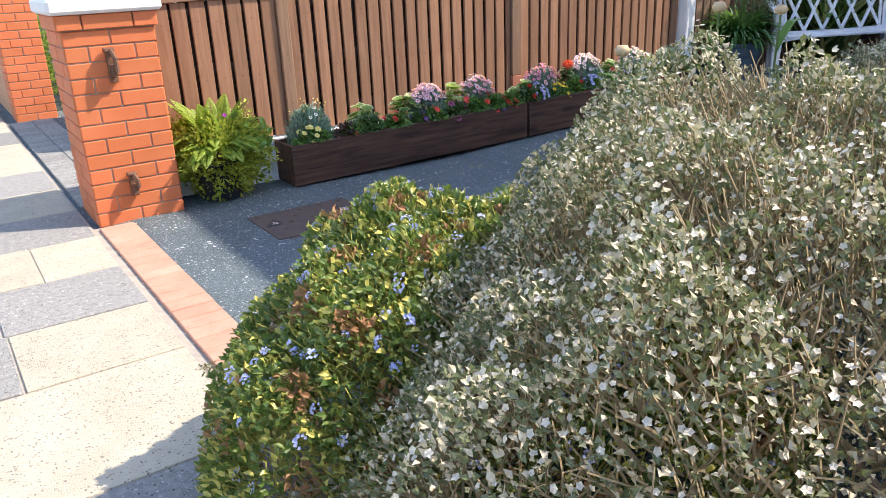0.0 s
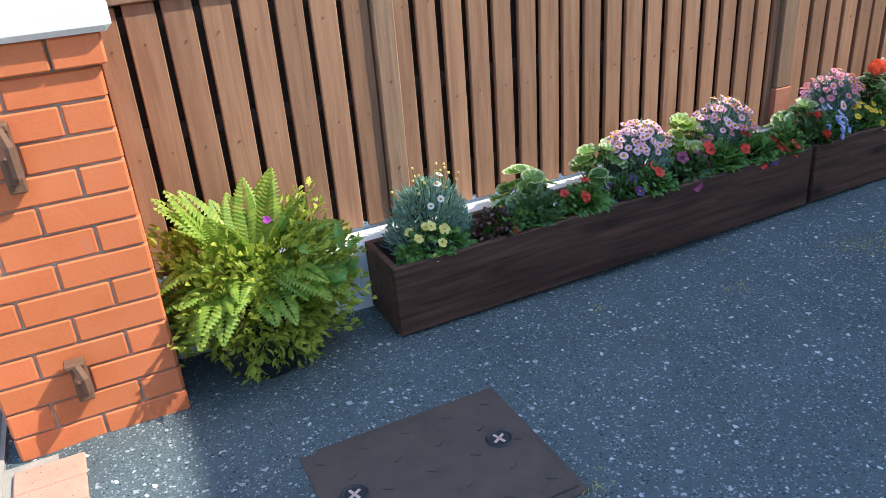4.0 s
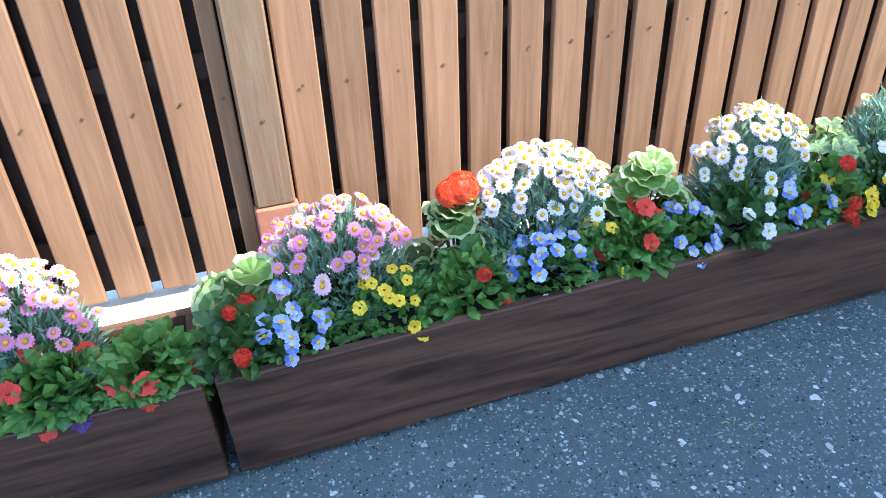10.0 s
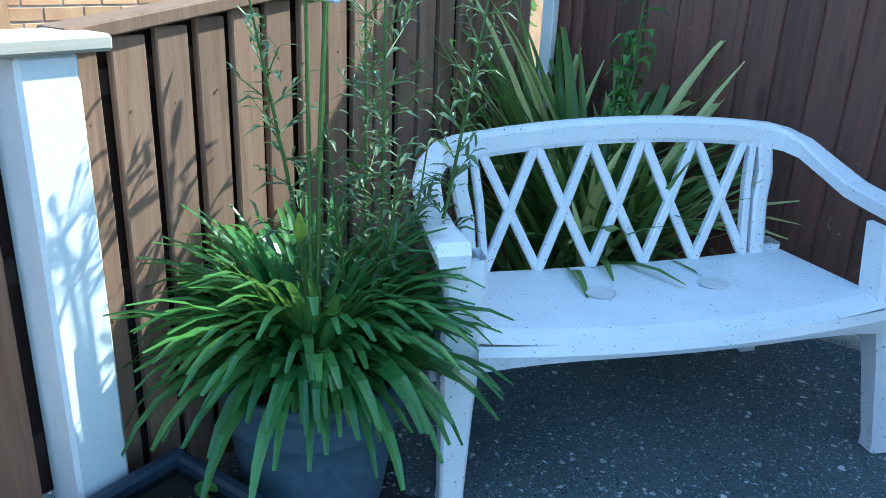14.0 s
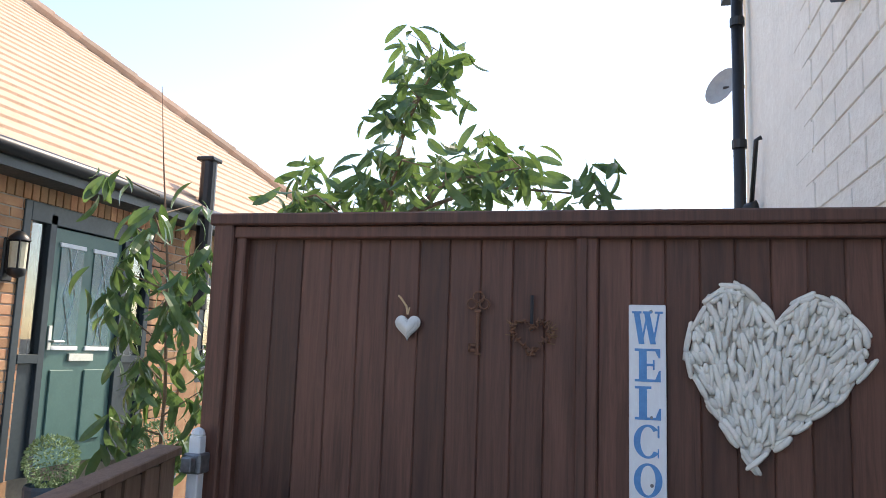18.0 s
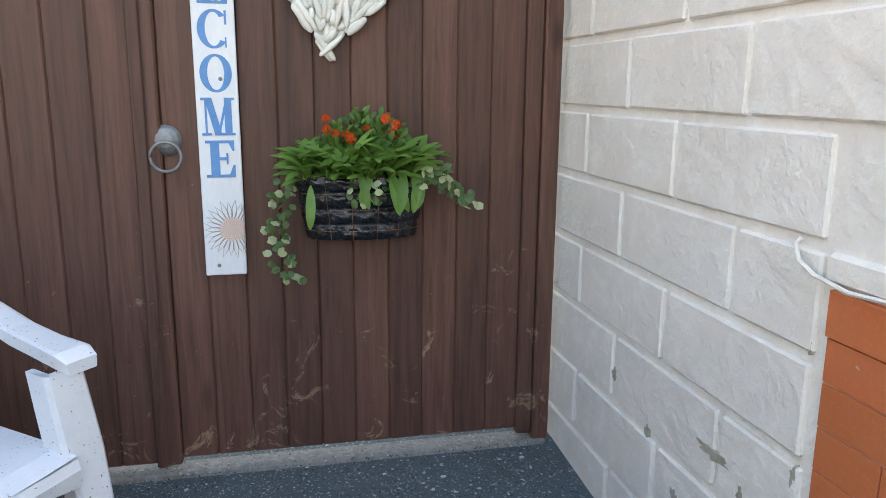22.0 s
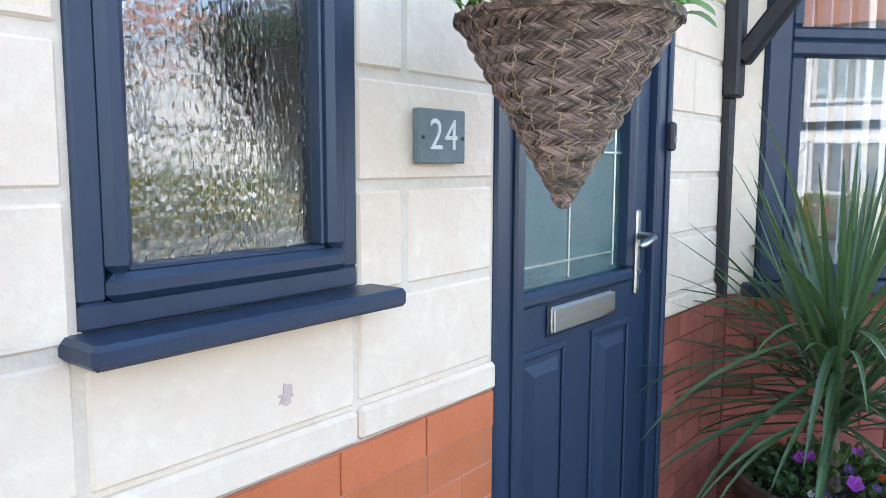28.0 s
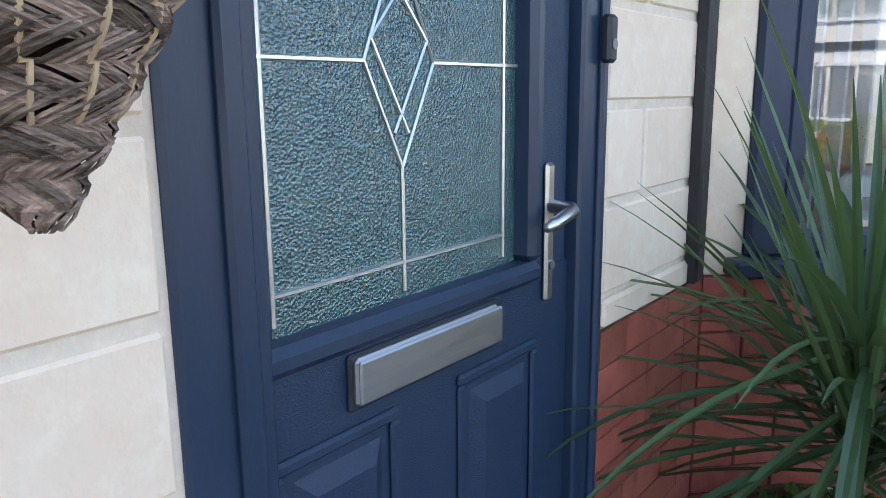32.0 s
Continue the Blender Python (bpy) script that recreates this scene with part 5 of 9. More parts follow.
wp = thing("white_post", (6.09, 5.21, 0.0), "white painted concrete fence post with a loose cap board", "fence post")
part("post", Geo().box((-0.056, -0.04, 0), (0.056, 0.07, 1.145), 0.008), WHITE_PAINT, wp)
part("cap", Geo().box((-0.11, -0.06, 1.145), (0.11, 0.09, 1.175), 0.006), CAPPING, wp, "weathered cap board")
lp = thing("metal_post", (7.955, 5.19, ground_z(7.95)), "thin pale blue-grey post with a bracket beside the gate", "post")
part("post", Geo().box((-0.022, -0.022, 0), (0.022, 0.022, 1.28), 0.004), WHITE_PAINT, lp)
part("clamp", Geo().box((-0.035, -0.035, 1.15), (0.035, 0.035, 1.22), 0.006).box((-0.07, -0.02, 1.16), (-0.03, 0.02, 1.21), 0.004), GALV, lp)
part("knob", Geo().lathe([(0.0, 1.31), (0.02, 1.3), (0.026, 1.285), (0.02, 1.275)], 10), WHITE_PAINT, lp)

MG = wallframe((8.05, 0, 0), (-1, 0, 0))
gate = thing("gate", MG @ Matrix.Translation((3.9, 0, 0.2)), "tall dark brown tongue-and-groove timber side gate, closed", "gate")
y0 = 3.9


def gate_boards(a, b, n, z0, z1, d):
    w = (b - a) / n
    for k in range(n):
        gg = Geo().box((a + k * w - y0, d - 0.018, z0 - 0.2), (a + (k + 1) * w - y0, d, z1 - 0.2), 0.005)
        part("board", gg, GATE, gate)


gate_boards(3.865, 5.10, 11, 0.22, 2.2, -0.012)
gate_boards(2.715, 3.80, 10, 0.235, 2.2, -0.006)
part("post", Geo().box((5.135 - y0, -0.05, 0), (5.215 - y0, 0.05, 2.05), 0.006), GATE, gate)
part("post", Geo().box((5.095 - y0, -0.03, 0.02), (5.137 - y0, 0.025, 2.0), 0.006), GATE, gate)
part("post", Geo().box((2.61 - y0, -0.05, 0), (2.665 - y0, 0.03, 2.05), 0.006), GATE, gate)
part("post", Geo().box((2.665 - y0, -0.04, 0.02), (2.718 - y0, 0.015, 2.0), 0.006), GATE, gate)
part("meeting_strip", Geo().box((3.8 - y0, -0.03, 0.02), (3.868 - y0, 0.012, 2.0), 0.006), GATE, gate)
part("meeting_strip", Geo().box((3.835 - y0, 0.0125, 0.02), (3.872 - y0, 0.022, 2.0), 0.004), GATE, gate)
part("top_rail", Geo().box((2.6 - y0, -0.06, 2.03), (5.23 - y0, 0.06, 2.075), 0.006), GATE, gate)
part("top_rail", Geo().box((2.6 - y0, -0.04, 1.985), (5.22 - y0, 0.035, 2.03), 0.005), GATE, gate)
ringp = part("ring_handle", Geo().tube([(3.787 - y0 + 0.042 * math.cos(a), 0.03, 0.975 + 0.042 * math.sin(a)) for a in [2 * math.pi * i / 20 for i in range(21)]], 0.005, 7), GALV, gate, "grey iron ring handle", smooth=True)
part("rose", Geo().lathe([(0.0, 0.012), (0.014, 0.011), (0.024, 0.006), (0.03, 0.0)], 12), GALV, ringp, loc=aim((3.787 - y0, 0.0, 1.02), (0, 1, 0), 1.5))
part("sill_strip", Geo().box((2.62 - y0, -0.05, -0.06), (5.2 - y0, 0.038, 0.006), 0.006), SLAB_GREY, gate, "pale concrete strip under the gate")


def on_gate(y, z, out=0.0):
    return MG @ Matrix.Translation((y, out, z))


sign = thing("welcome_sign", on_gate(3.638, 0.822, 0.003) @ Matrix.Rotation(radians(0.2), 4, "Y"), "tall white board with blue letters spelling WELCOME above a printed sunflower", "sign")
part("board", Geo().box((-0.0585, -0.002, 0), (0.0585, 0.014, 1.142), 0.003), WHITE_SIGN, sign)


def serif_letter(ch):
    """A Roman capital 0.088 wide and 0.106 high, of thick and thin strokes."""
    g, t = Geo(), 0.053
    depth = iter(range(12, 200, 4))

    def block(a, b, c, e):
        g.prism([(a, c), (b, c), (b, e), (a, e)], -0.001, next(depth) * 1e-4)

    def stroke(x0, x1, w):
        g.prism([(x0 - w / 2, t), (x1 - w / 2, -t), (x1 + w / 2, -t), (x0 + w / 2, t)], -0.001, next(depth) * 1e-4)

    if ch in "EL":
        block(-0.027, -0.002, -t, t)
        block(-0.04, 0.04 if ch == "E" else 0.012, t - 0.008, t)
        block(-0.04, 0.041, -t, -t + 0.008)
        g.prism([(0.041, -t), (0.041, -t + 0.036), (0.036, -t + 0.036), (0.024, -t + 0.007)], -0.001, next(depth) * 1e-4)
        if ch == "E":
            g.prism([(0.04, t), (0.024, t - 0.007), (0.035, t - 0.03), (0.04, t - 0.03)], -0.001, next(depth) * 1e-4)
            block(-0.003, 0.022, -0.003, 0.005)
            block(0.017, 0.022, -0.015, 0.017)
    elif ch in "CO":
        arc = [(0.0, 2 * math.pi)] if ch == "O" else [(0.75, 2 * math.pi - 0.7)]
        n = 34
        for i in range(n):
            a, b = (arc[0][0] + (arc[0][1] - arc[0][0]) * (i + k) / n for k in (0, 1))
            g.prism([(0.044 * math.cos(a), t * math.sin(a)), (0.044 * math.cos(b), t * math.sin(b)), (0.023 * math.cos(b), 0.046 * math.sin(b)), (0.023 * math.cos(a), 0.046 * math.sin(a))], -0.001, 0.0012)
        if ch == "C":
            block(0.03, 0.036, 0.012, 0.05)
            block(0.03, 0.034, -0.05, -0.022)
    elif ch == "M":
        block(-0.036, -0.03, -t, t)
        block(0.018, 0.038, -t, t)
        stroke(-0.026, 0.0, 0.02)
        stroke(0.026, 0.0, 0.007)
        for a, b, c in ((-0.046, -0.02, -t), (0.008, 0.046, -t), (-0.046, -0.026, t - 0.007), (0.024, 0.046, t - 0.007)):
            block(a, b, c, c + 0.007)
    else:
        stroke(-0.034, -0.018, 0.018)
        stroke(0.002, -0.018, 0.006)
        stroke(-0.002, 0.018, 0.018)
        stroke(0.038, 0.018, 0.006)
        for a, b in ((-0.048, -0.018), (-0.014, 0.014), (0.024, 0.049)):
            block(a, b, t - 0.007, t)
    return g


for k, ch in enumerate("WELCOME"):
    flip = Matrix.Translation((0, 0.0145, 1.0675 - 0.1205 * k)) @ Matrix.Rotation(math.pi / 2, 4, "X") @ Matrix.Rotation(math.pi, 4, "Y")
    part("letter", serif_letter(ch), BLUE_SIGN, sign, "blue painted letter " + ch, loc=flip)
sun_print = Geo()
for k in range(26):
    a = 2 * math.pi * k / 26
    r0, r1 = 0.036, 0.082 + 0.006 * (k % 2)
    pts = [(r0 * math.cos(a - 0.09), r0 * math.sin(a - 0.09)), (0.7 * r1 * math.cos(a - 0.11), 0.7 * r1 * math.sin(a - 0.11)), (r1 * math.cos(a), r1 * math.sin(a)), (0.7 * r1 * math.cos(a + 0.11), 0.7 * r1 * math.sin(a + 0.11)), (r0 * math.cos(a + 0.09), r0 * math.sin(a + 0.09))]
    pts = [(max(-0.057, min(0.057, x - 0.024)), 0.0146, 0.138 + z) for x, z in pts]
    sun_print.tube(pts, 0.0009, 4)
part("petal_print", sun_print, GREY_LINE, sign, "fine grey printed petals")
disc = Geo()
for k in range(150):
    r, a = 0.036 * math.sqrt(k / 150), k * 2.4
    if r * math.cos(a) - 0.024 > -0.056:
        disc.box((-0.0019, 0, -0.0019), (0.0019, 0.0012, 0.0019), m=pose(r * math.cos(a) - 0.024, 0.0142, 0.138 + r * math.sin(a), 0, U(0, 90), 0))
part("disc_print", disc, PEACH, sign, "peach printed flower centre")
for z in (0.03, 0.57, 0.78, 1.12):
    part("screw", Geo().lathe([(0.006, 0), (0.006, 0.002), (0, 0.003)], 8), GALV, sign, loc=aim((0.02 if z < 0.1 else -0.012, 0.0142, z), (0, 1, 0)))

# driftwood heart
heart = thing("driftwood_heart", on_gate(3.275, 1.466), "large heart of whitewashed driftwood pieces hung on the gate", "wall decoration")


HEART = [(0.36, 0.0), (0.58, 0.18), (0.82, 0.36), (1.0, 0.57), (0.97, 0.78), (0.84, 0.92), (0.73, 0.965), (0.6, 0.90), (0.5, 0.805), (0.42, 0.92), (0.35, 0.985),
         (0.24, 1.0), (0.13, 0.92), (0.03, 0.76), (0.0, 0.6), (0.02, 0.5), (0.1, 0.36), (0.23, 0.17)]
HEART = [Vector((0.25 - 0.54 * u, v * 0.568)) for u, v in HEART]
HC = Vector((-0.008, 0.33))
part("backing", Geo().prism([tuple(HC + (p - HC) * 0.94) for p in HEART], -0.004, 0.006, m=Matrix.Rotation(math.pi / 2, 4, "X") @ Matrix.Scale(-1, 4, (0, 0, 1))), DRIFT, heart, "whitewashed board behind the driftwood")
stick_meshes = []
for k in range(6):
    sg = Geo()
    L, r = 0.04, 0.0085
    sg.tube([(-L, 0, 0), (-L * 0.85, U(-1, 1) * 0.002, 0.001), (-L * 0.3, U(-1, 1) * 0.004, 0), (L * 0.3, U(-1, 1) * 0.004, 0), (L * 0.85, U(-1, 1) * 0.002, 0.001), (L, 0, 0)], [r * 0.3, r * 0.8, r, r * 1.05, r * 0.75, r * 0.3], 7)
    stick_meshes.append(sg.mesh("stick", DRIFT, smooth=True))
TIP = HEART[0] + Vector((0.0, -0.12))
edges = list(zip(HEART, HEART[1:] + HEART[:1]))


def inside_heart(p):
    hit = False
    for a, b in edges:
        if (a.y > p.y) != (b.y > p.y) and p.x < a.x + (p.y - a.y) / (b.y - a.y) * (b.x - a.x):
            hit = not hit
    return hit


def nearest_edge(p):
    best = (9.0, None)
    for a, b in edges:
        d = b - a
        t = max(0.0, min(1.0, (p - a).dot(d) / d.length_squared))
        q = (p - a - d * t).length
        if q < best[0]:
            best = (q, d.normalized())
    return best


for layer in (0, 1):
    laid = []
    for tries in range(3600):
        p = Vector((U(-0.29, 0.25), U(0.0, 0.57)))
        if not inside_heart(p):
            continue
        off, along = nearest_edge(p)
        if tries < 700 and off > 0.013:
            continue
        way = (TIP - p).normalized()
        if off < 0.03:
            way = along if along.dot(way) > 0 else -along
        else:
            way = (way + Vector((U(-0.3, 0.3), U(-0.2, 0.2)))).normalized()
        L = U(0.055, 0.1) if tries < 1900 else U(0.032, 0.055)
        if not (inside_heart(p + way * L * 0.42) or off < 0.014) or not (inside_heart(p - way * L * 0.42) or off < 0.014):
            continue
        clear = True
        for q, w2, l2 in laid:
            d = p - q
            if abs(d.dot(way)) < (L + l2) * 0.43 and abs(d.x * way.y - d.y * way.x) < (0.0145 if tries < 1900 else 0.0115):
                clear = False
                break
        if clear:
            laid.append((p, way, L))
            part("stick", R.choice(stick_meshes), DRIFT, heart, loc=Matrix.Translation((p.x, 0.010 + 0.009 * layer + U(0, 0.006), p.y)) @ Matrix.Rotation(-math.atan2(way.y, way.x), 4, "Y")
                 @ Matrix.Diagonal((L / 0.08, U(0.95, 1.25), U(0.95, 1.3), 1)))

# small things hung on the gate
hs = thing("ceramic_heart", on_gate(4.455, 1.815), "small glossy white ceramic heart hung on twine", "wall decoration")
hb = Geo()
outline = [(0.042 * math.sin(t) ** 3, 0.042 * (0.8125 * math.cos(t) - 0.3125 * math.cos(2 * t) - 0.125 * math.cos(3 * t) - 0.0625 * math.cos(4 * t))) for t in [2 * math.pi * i / 28 for i in range(28)]]
for sc, d0, d1 in ((1.0, 0.004, 0.014), (0.85, 0.014, 0.02), (0.6, 0.02, 0.024)):
    hb.prism([(x * sc * 1.1, y * sc * 1.15) for x, y in outline], d0, d1, m=Matrix.Translation((0, 0, 0.06)) @ Matrix.Rotation(math.pi / 2, 4, "X") @ Matrix.Scale(-1, 4, (0, 0, 1)))
part("heart", hb, plain("white_glaze", (0.82, 0.82, 0.78), 0.15), hs, smooth=True)
part("twine", Geo().tube([(0.0, 0.015, 0.1), (0.006, 0.016, 0.13), (0.03, 0.012, 0.16), (0.038, 0.006, 0.165)], 0.004, 6).tube([(0, 0.015, 0.1), (-0.006, 0.014, 0.125)], 0.003, 5), CANE, hs, "pale twine bow")
ky = thing("ornamental_key", on_gate(4.205, 1.785) @ Matrix.Scale(0.86, 4), "large rusty iron ornamental key on the gate", "wall decoration")
kg = Geo().tube([(0, 0.01, 0.0), (0, 0.01, 0.17)], 0.007, 8).box((0.004, 0.004, 0.008), (0.036, 0.014, 0.02), 0.002).box((0.004, 0.004, 0.03), (0.036, 0.014, 0.042), 0.002).box((0.026, 0.004, 0.008), (0.036, 0.014, 0.042), 0.002)
kg.box((-0.014, 0.003, 0.165), (0.014, 0.017, 0.178), 0.003).box((-0.016, 0.003, -0.004), (0.012, 0.014, 0.006), 0.002)
part("shank", kg, IRON, ky)
kb = Geo()
for cx_, cz_, rr in ((-0.025, 0.2, 0.02), (0.025, 0.2, 0.02), (0.0, 0.228, 0.022)):
    kb.tube([(cx_ + rr * math.cos(a), 0.01, cz_ + rr * math.sin(a)) for a in [2 * math.pi * i / 14 for i in range(15)]], 0.0045, 6)
part("bow", kb, IRON, ky)
wr = thing("twig_wreath", on_gate(4.02, 1.80), "small dark heart wreath of twigs and seeds on a black cord", "wall decoration")
wg = Geo()
for k in range(70):
    t = U(0, 2 * math.pi)
    p = Vector((0.06 * math.sin(t) ** 3 * 1.05, 0.012, 0.055 + 0.062 * (0.8125 * math.cos(t) - 0.3125 * math.cos(2 * t) - 0.125 * math.cos(3 * t) - 0.0625 * math.cos(4 * t))))
    d = rand_dir(-1, 1) * U(0.008, 0.02)
    wg.tube([p - d, p + d * 0.2 + Vector((0, 0.004, 0)), p + d], [0.002, 0.005, 0.002], 5)
part("twig_ring", wg, IRON, wr)
wisp = Geo()
for k in range(16):
    p = Vector((R.choice((-1, 1)) * 0.055, 0.012, 0.05 + U(-0.02, 0.04)))
    wisp.tube([p, p + Vector((math.copysign(U(0.01, 0.035), p.x), 0.005, U(-0.02, 0.03)))], 0.0012, 4)
part("wisps", wisp, STRAW, wr)
part("cord", Geo().tube([(0, 0.006, 0.07), (0, 0.004, 0.19)], 0.006, 6), BLACK_PLASTIC, wr)

# ---- flowers, one mesh a kind ----
def daisy(petal_mat, n=14, r=0.0185, name="daisy"):
    g = Geo()
    vs = [(0.2 * r * math.cos(2 * math.pi * (k - 0.5) / n), 0.2 * r * math.sin(2 * math.pi * (k - 0.5) / n), 0.0) for k in range(n)]
    fs = []
    for k in range(n):
        a = 2 * math.pi * k / n
        c, s = math.cos(a), math.sin(a)
        w = r * 0.24
        i = len(vs)
        vs += [(c * q - s * t, s * q + c * t, z) for q, t, z in ((r * 0.65, -w, 0.003), (r, 0, 0.001), (r * 0.65, w, 0.003))]
        fs.append((k, i, i + 1, i + 2, (k + 1) % n))
    g.add(vs, fs, 0)
    g.lathe([(r * 0.3, 0.001), (r * 0.27, 0.005), (r * 0.14, 0.0075), (0.0005, 0.0085)], 9, 1)
    return g.mesh(name, petal_mat, EYE_YELLOW)


def five_petal(mat, r=0.02, eye=EYE_YELLOW, n=5, name="flower", eye_r=0.18, mat2=None, cup=0.25):
    """Pansies, impatiens and the like; mat2 colours the two upper petals."""
    g = Geo()
    for k in range(n):
        a = 2 * math.pi * (k + 0.25) / n
        rim = []
        for j in range(7):
            b = a + (j - 3) * 0.26
            q = r * (0.75 + 0.25 * math.cos((j - 3) * 0.5)) * (1 + 0.08 * math.sin(3.1 * j + k))
            rim.append((q * math.cos(b), q * math.sin(b), r * cup * (0.5 + 0.25 * math.sin(2.3 * j + k)) + 0.0006 * k))
        g.add([(0, 0, 0.0006 * k)] + rim, [(0, i, i + 1) for i in range(1, 7)], 2 if mat2 and k in (0, 1) else 0)
    g.lathe([(r * eye_r, 0.002 + r * 0.1), (0.0004, 0.0045 + r * 0.1)], 7, 1)
    return g.mesh(name, mat, eye, *([mat2] if mat2 else []))


def bell(mat, mat2, r=0.025):
    """A flared trumpet."""
    g = Geo().lathe([(0.003, -0.03), (0.006, -0.015), (r * 0.55, -0.002)], 10, 1)
    n = 30
    vs = [(0, 0, -0.012)]
    for f, lift in ((0.5, -0.003), (0.8, 0.002), (1.0, 0.004)):
        for k in range(n):
            a = 2 * math.pi * k / n
            q = r * f * (1 + 0.1 * f * math.cos(5 * a))
            vs.append((q * math.cos(a), q * math.sin(a), lift + f * f * r * (0.11 * math.sin(5 * a + 0.6) + 0.08 * math.sin(11 * a))))
    g.add(vs, [(0, 1 + k, 1 + (k + 1) % n) for k in range(n)], 0)
    g.add(vs[1:], [(l * n + k, (l + 1) * n + k, (l + 1) * n + (k + 1) % n, l * n + (k + 1) % n) for l in range(2) for k in range(n)], 0)
    return g.mesh("trumpet_flower", mat, mat2)


def cluster(mat, n=26, r=0.03, q=0.011, flat=0.7):
    g = Geo()
    for k in range(n):
        d = rand_dir(-0.1, 1)
        p = Vector((d.x * r, d.y * r, d.z * r * flat))
        m = aim(p, d, 1.0, U(0, 6))
        for j in range(4):
            a = 2 * math.pi * j / 4
            c, s = math.cos(a) * q, math.sin(a) * q
            g.add([m @ Vector(v) for v in ((0, 0, 0), (c * 0.7 - s * 0.45, s * 0.7 + c * 0.45, 0.002), (c, s, 0.0), (c * 0.7 + s * 0.45, s * 0.7 - c * 0.45, 0.002))], [(0, 1, 2, 3)])
    return g.mesh("flower_cluster", mat)


F_WHITE, F_PALE, F_PINK = daisy(P_WHITE, 14, 0.0175), daisy(P_PALE, 14, 0.0175), daisy(P_PINK, 14, 0.0175)
F_MAG, F_ROSE = daisy(P_MAGENTA, 13, 0.0205), daisy(petal("rose_petal", (0.58, 0.022, 0.115), (0.68, 0.07, 0.21)), 13, 0.0215)
F_PALEMIX = daisy(petal("blush_petal", (0.84, 0.68, 0.80)), 14, 0.0175)
F_BLUE, F_YEL = five_petal(P_LILAC, 0.0145, name="viola", mat2=P_BLUE, eye_r=0.28), five_petal(P_YELLOW, 0.016, plain("dark_eye", (0.2, 0.05, 0.02)), name="viola")
F_CREAM, F_PLUM = five_petal(P_CREAM, 0.018, name="viola"), five_petal(P_PLUM, 0.024, plain("black_eye", (0.03, 0.01, 0.02)), name="pansy", eye_r=0.3)
F_VIOL, F_BICOL = five_petal(P_VIOLET, 0.02, name="viola"), five_petal(P_WHITE, 0.018, name="viola", mat2=P_YELLOW)
F_RED, F_WHT = five_petal(P_RED, 0.021, plain("red_eye", (0.4, 0.02, 0.01)), name="busy_lizzie", cup=0.12), five_petal(P_WHITE, 0.015, name="begonia_flower", cup=0.35)
F_GER, F_BEG = cluster(petal("scarlet_petal", (0.80, 0.075, 0.025)), 64, 0.031, 0.015), cluster(P_RED, 20, 0.0115, 0.0115)
F_LOB = five_petal(P_BLUE, 0.007, name="lobelia")
F_PET, F_PANSY = bell(P_PURPLE, P_VIOLET, 0.028), five_petal(P_VIOLET, 0.022, plain("violet_eye", (0.02, 0.006, 0.03)), name="pansy", cup=0.6, eye_r=0.22)
F_ORANGE_TUFT = cluster(P_ORANGE, 24, 0.013, 0.012)


def rosette(mat, r=0.024):
    """A full flower of three rings of crimped petals."""
    g, vs, fs = Geo(), [(0, 0, 0)], []
    for f, n, z in ((1.0, 11, 0.0), (0.74, 9, 0.18), (0.46, 7, 0.3)):
        for k in range(n):
            a, w = 2 * math.pi * (k + 3 * f) / n, math.pi / n * 1.15
            i = len(vs)
            vs += [(r * f * q * math.cos(a + b * w), r * f * q * math.sin(a + b * w), r * (z + h)) for b, q, h in ((-1, 0.8, 0.1), (-0.5, 1.0, 0.02), (0, 0.92, 0.14), (0.5, 1.0, 0.02), (1, 0.8, 0.1))]
            fs += [(0, i + j, i + j + 1) for j in range(4)]
    g.add(vs, fs)
    g.lathe([(r * 0.2, r * 0.36), (r * 0.12, r * 0.46), (0.0004, r * 0.48)], 7, 1)
    return g.mesh("marigold", mat, P_YELLOW)


F_MARI = rosette(petal("marigold_petal", (0.62, 0.06, 0.012), (0.80, 0.16, 0.02)))


def bloom(mesh, parent, p, n, s=1.0, name="flower"):
    part(name, mesh, None, parent, loc=aim(p, n, s * U(0.85, 1.15), U(0, 6.3)))


def soft_dome(n, rx, ry, h, shell=0.5, low=0.0):
    """Points through a low dome, most near its skin."""
    for _ in range(n):
        d = rand_dir(low, 1.0)
        k = shell + (1 - shell) * R.random() ** 0.5
        yield Vector((d.x * rx * k, d.y * ry * k, d.z * h * k)), d


SUNWARD = Vector((0.25, -0.55, 0.8))


def fine_bush(parent, rx, ry, h, n=420, mat=None, length=0.045, width=0.006, stems=14):
    g, st = Geo(), Geo()
    for p, d in soft_dome(n, rx, ry, h, 0.45):
        dd = (d + rand_dir(-0.3, 1) * 0.8 + Vector((0, 0, 0.5))).normalized()
        g.leaf(p, dd, rand_dir(-1, 1), length * U(0.6, 1.2), width * U(0.8, 1.3), U(-0.2, 0.5))
    for _ in range(stems):
        d = rand_dir(0.3, 1)
        st.tube([(0, 0, 0), (d.x * rx * 0.5, d.y * ry * 0.5, h * 0.45), (d.x * rx * 0.85, d.y * ry * 0.85, max(0.3, d.z) * h * 0.95)], [0.003, 0.0022, 0.0012], 4)
    part("foliage", g, mat or LEAF_BLUE, parent)
    part("stem_tuft", st, STEM, parent)


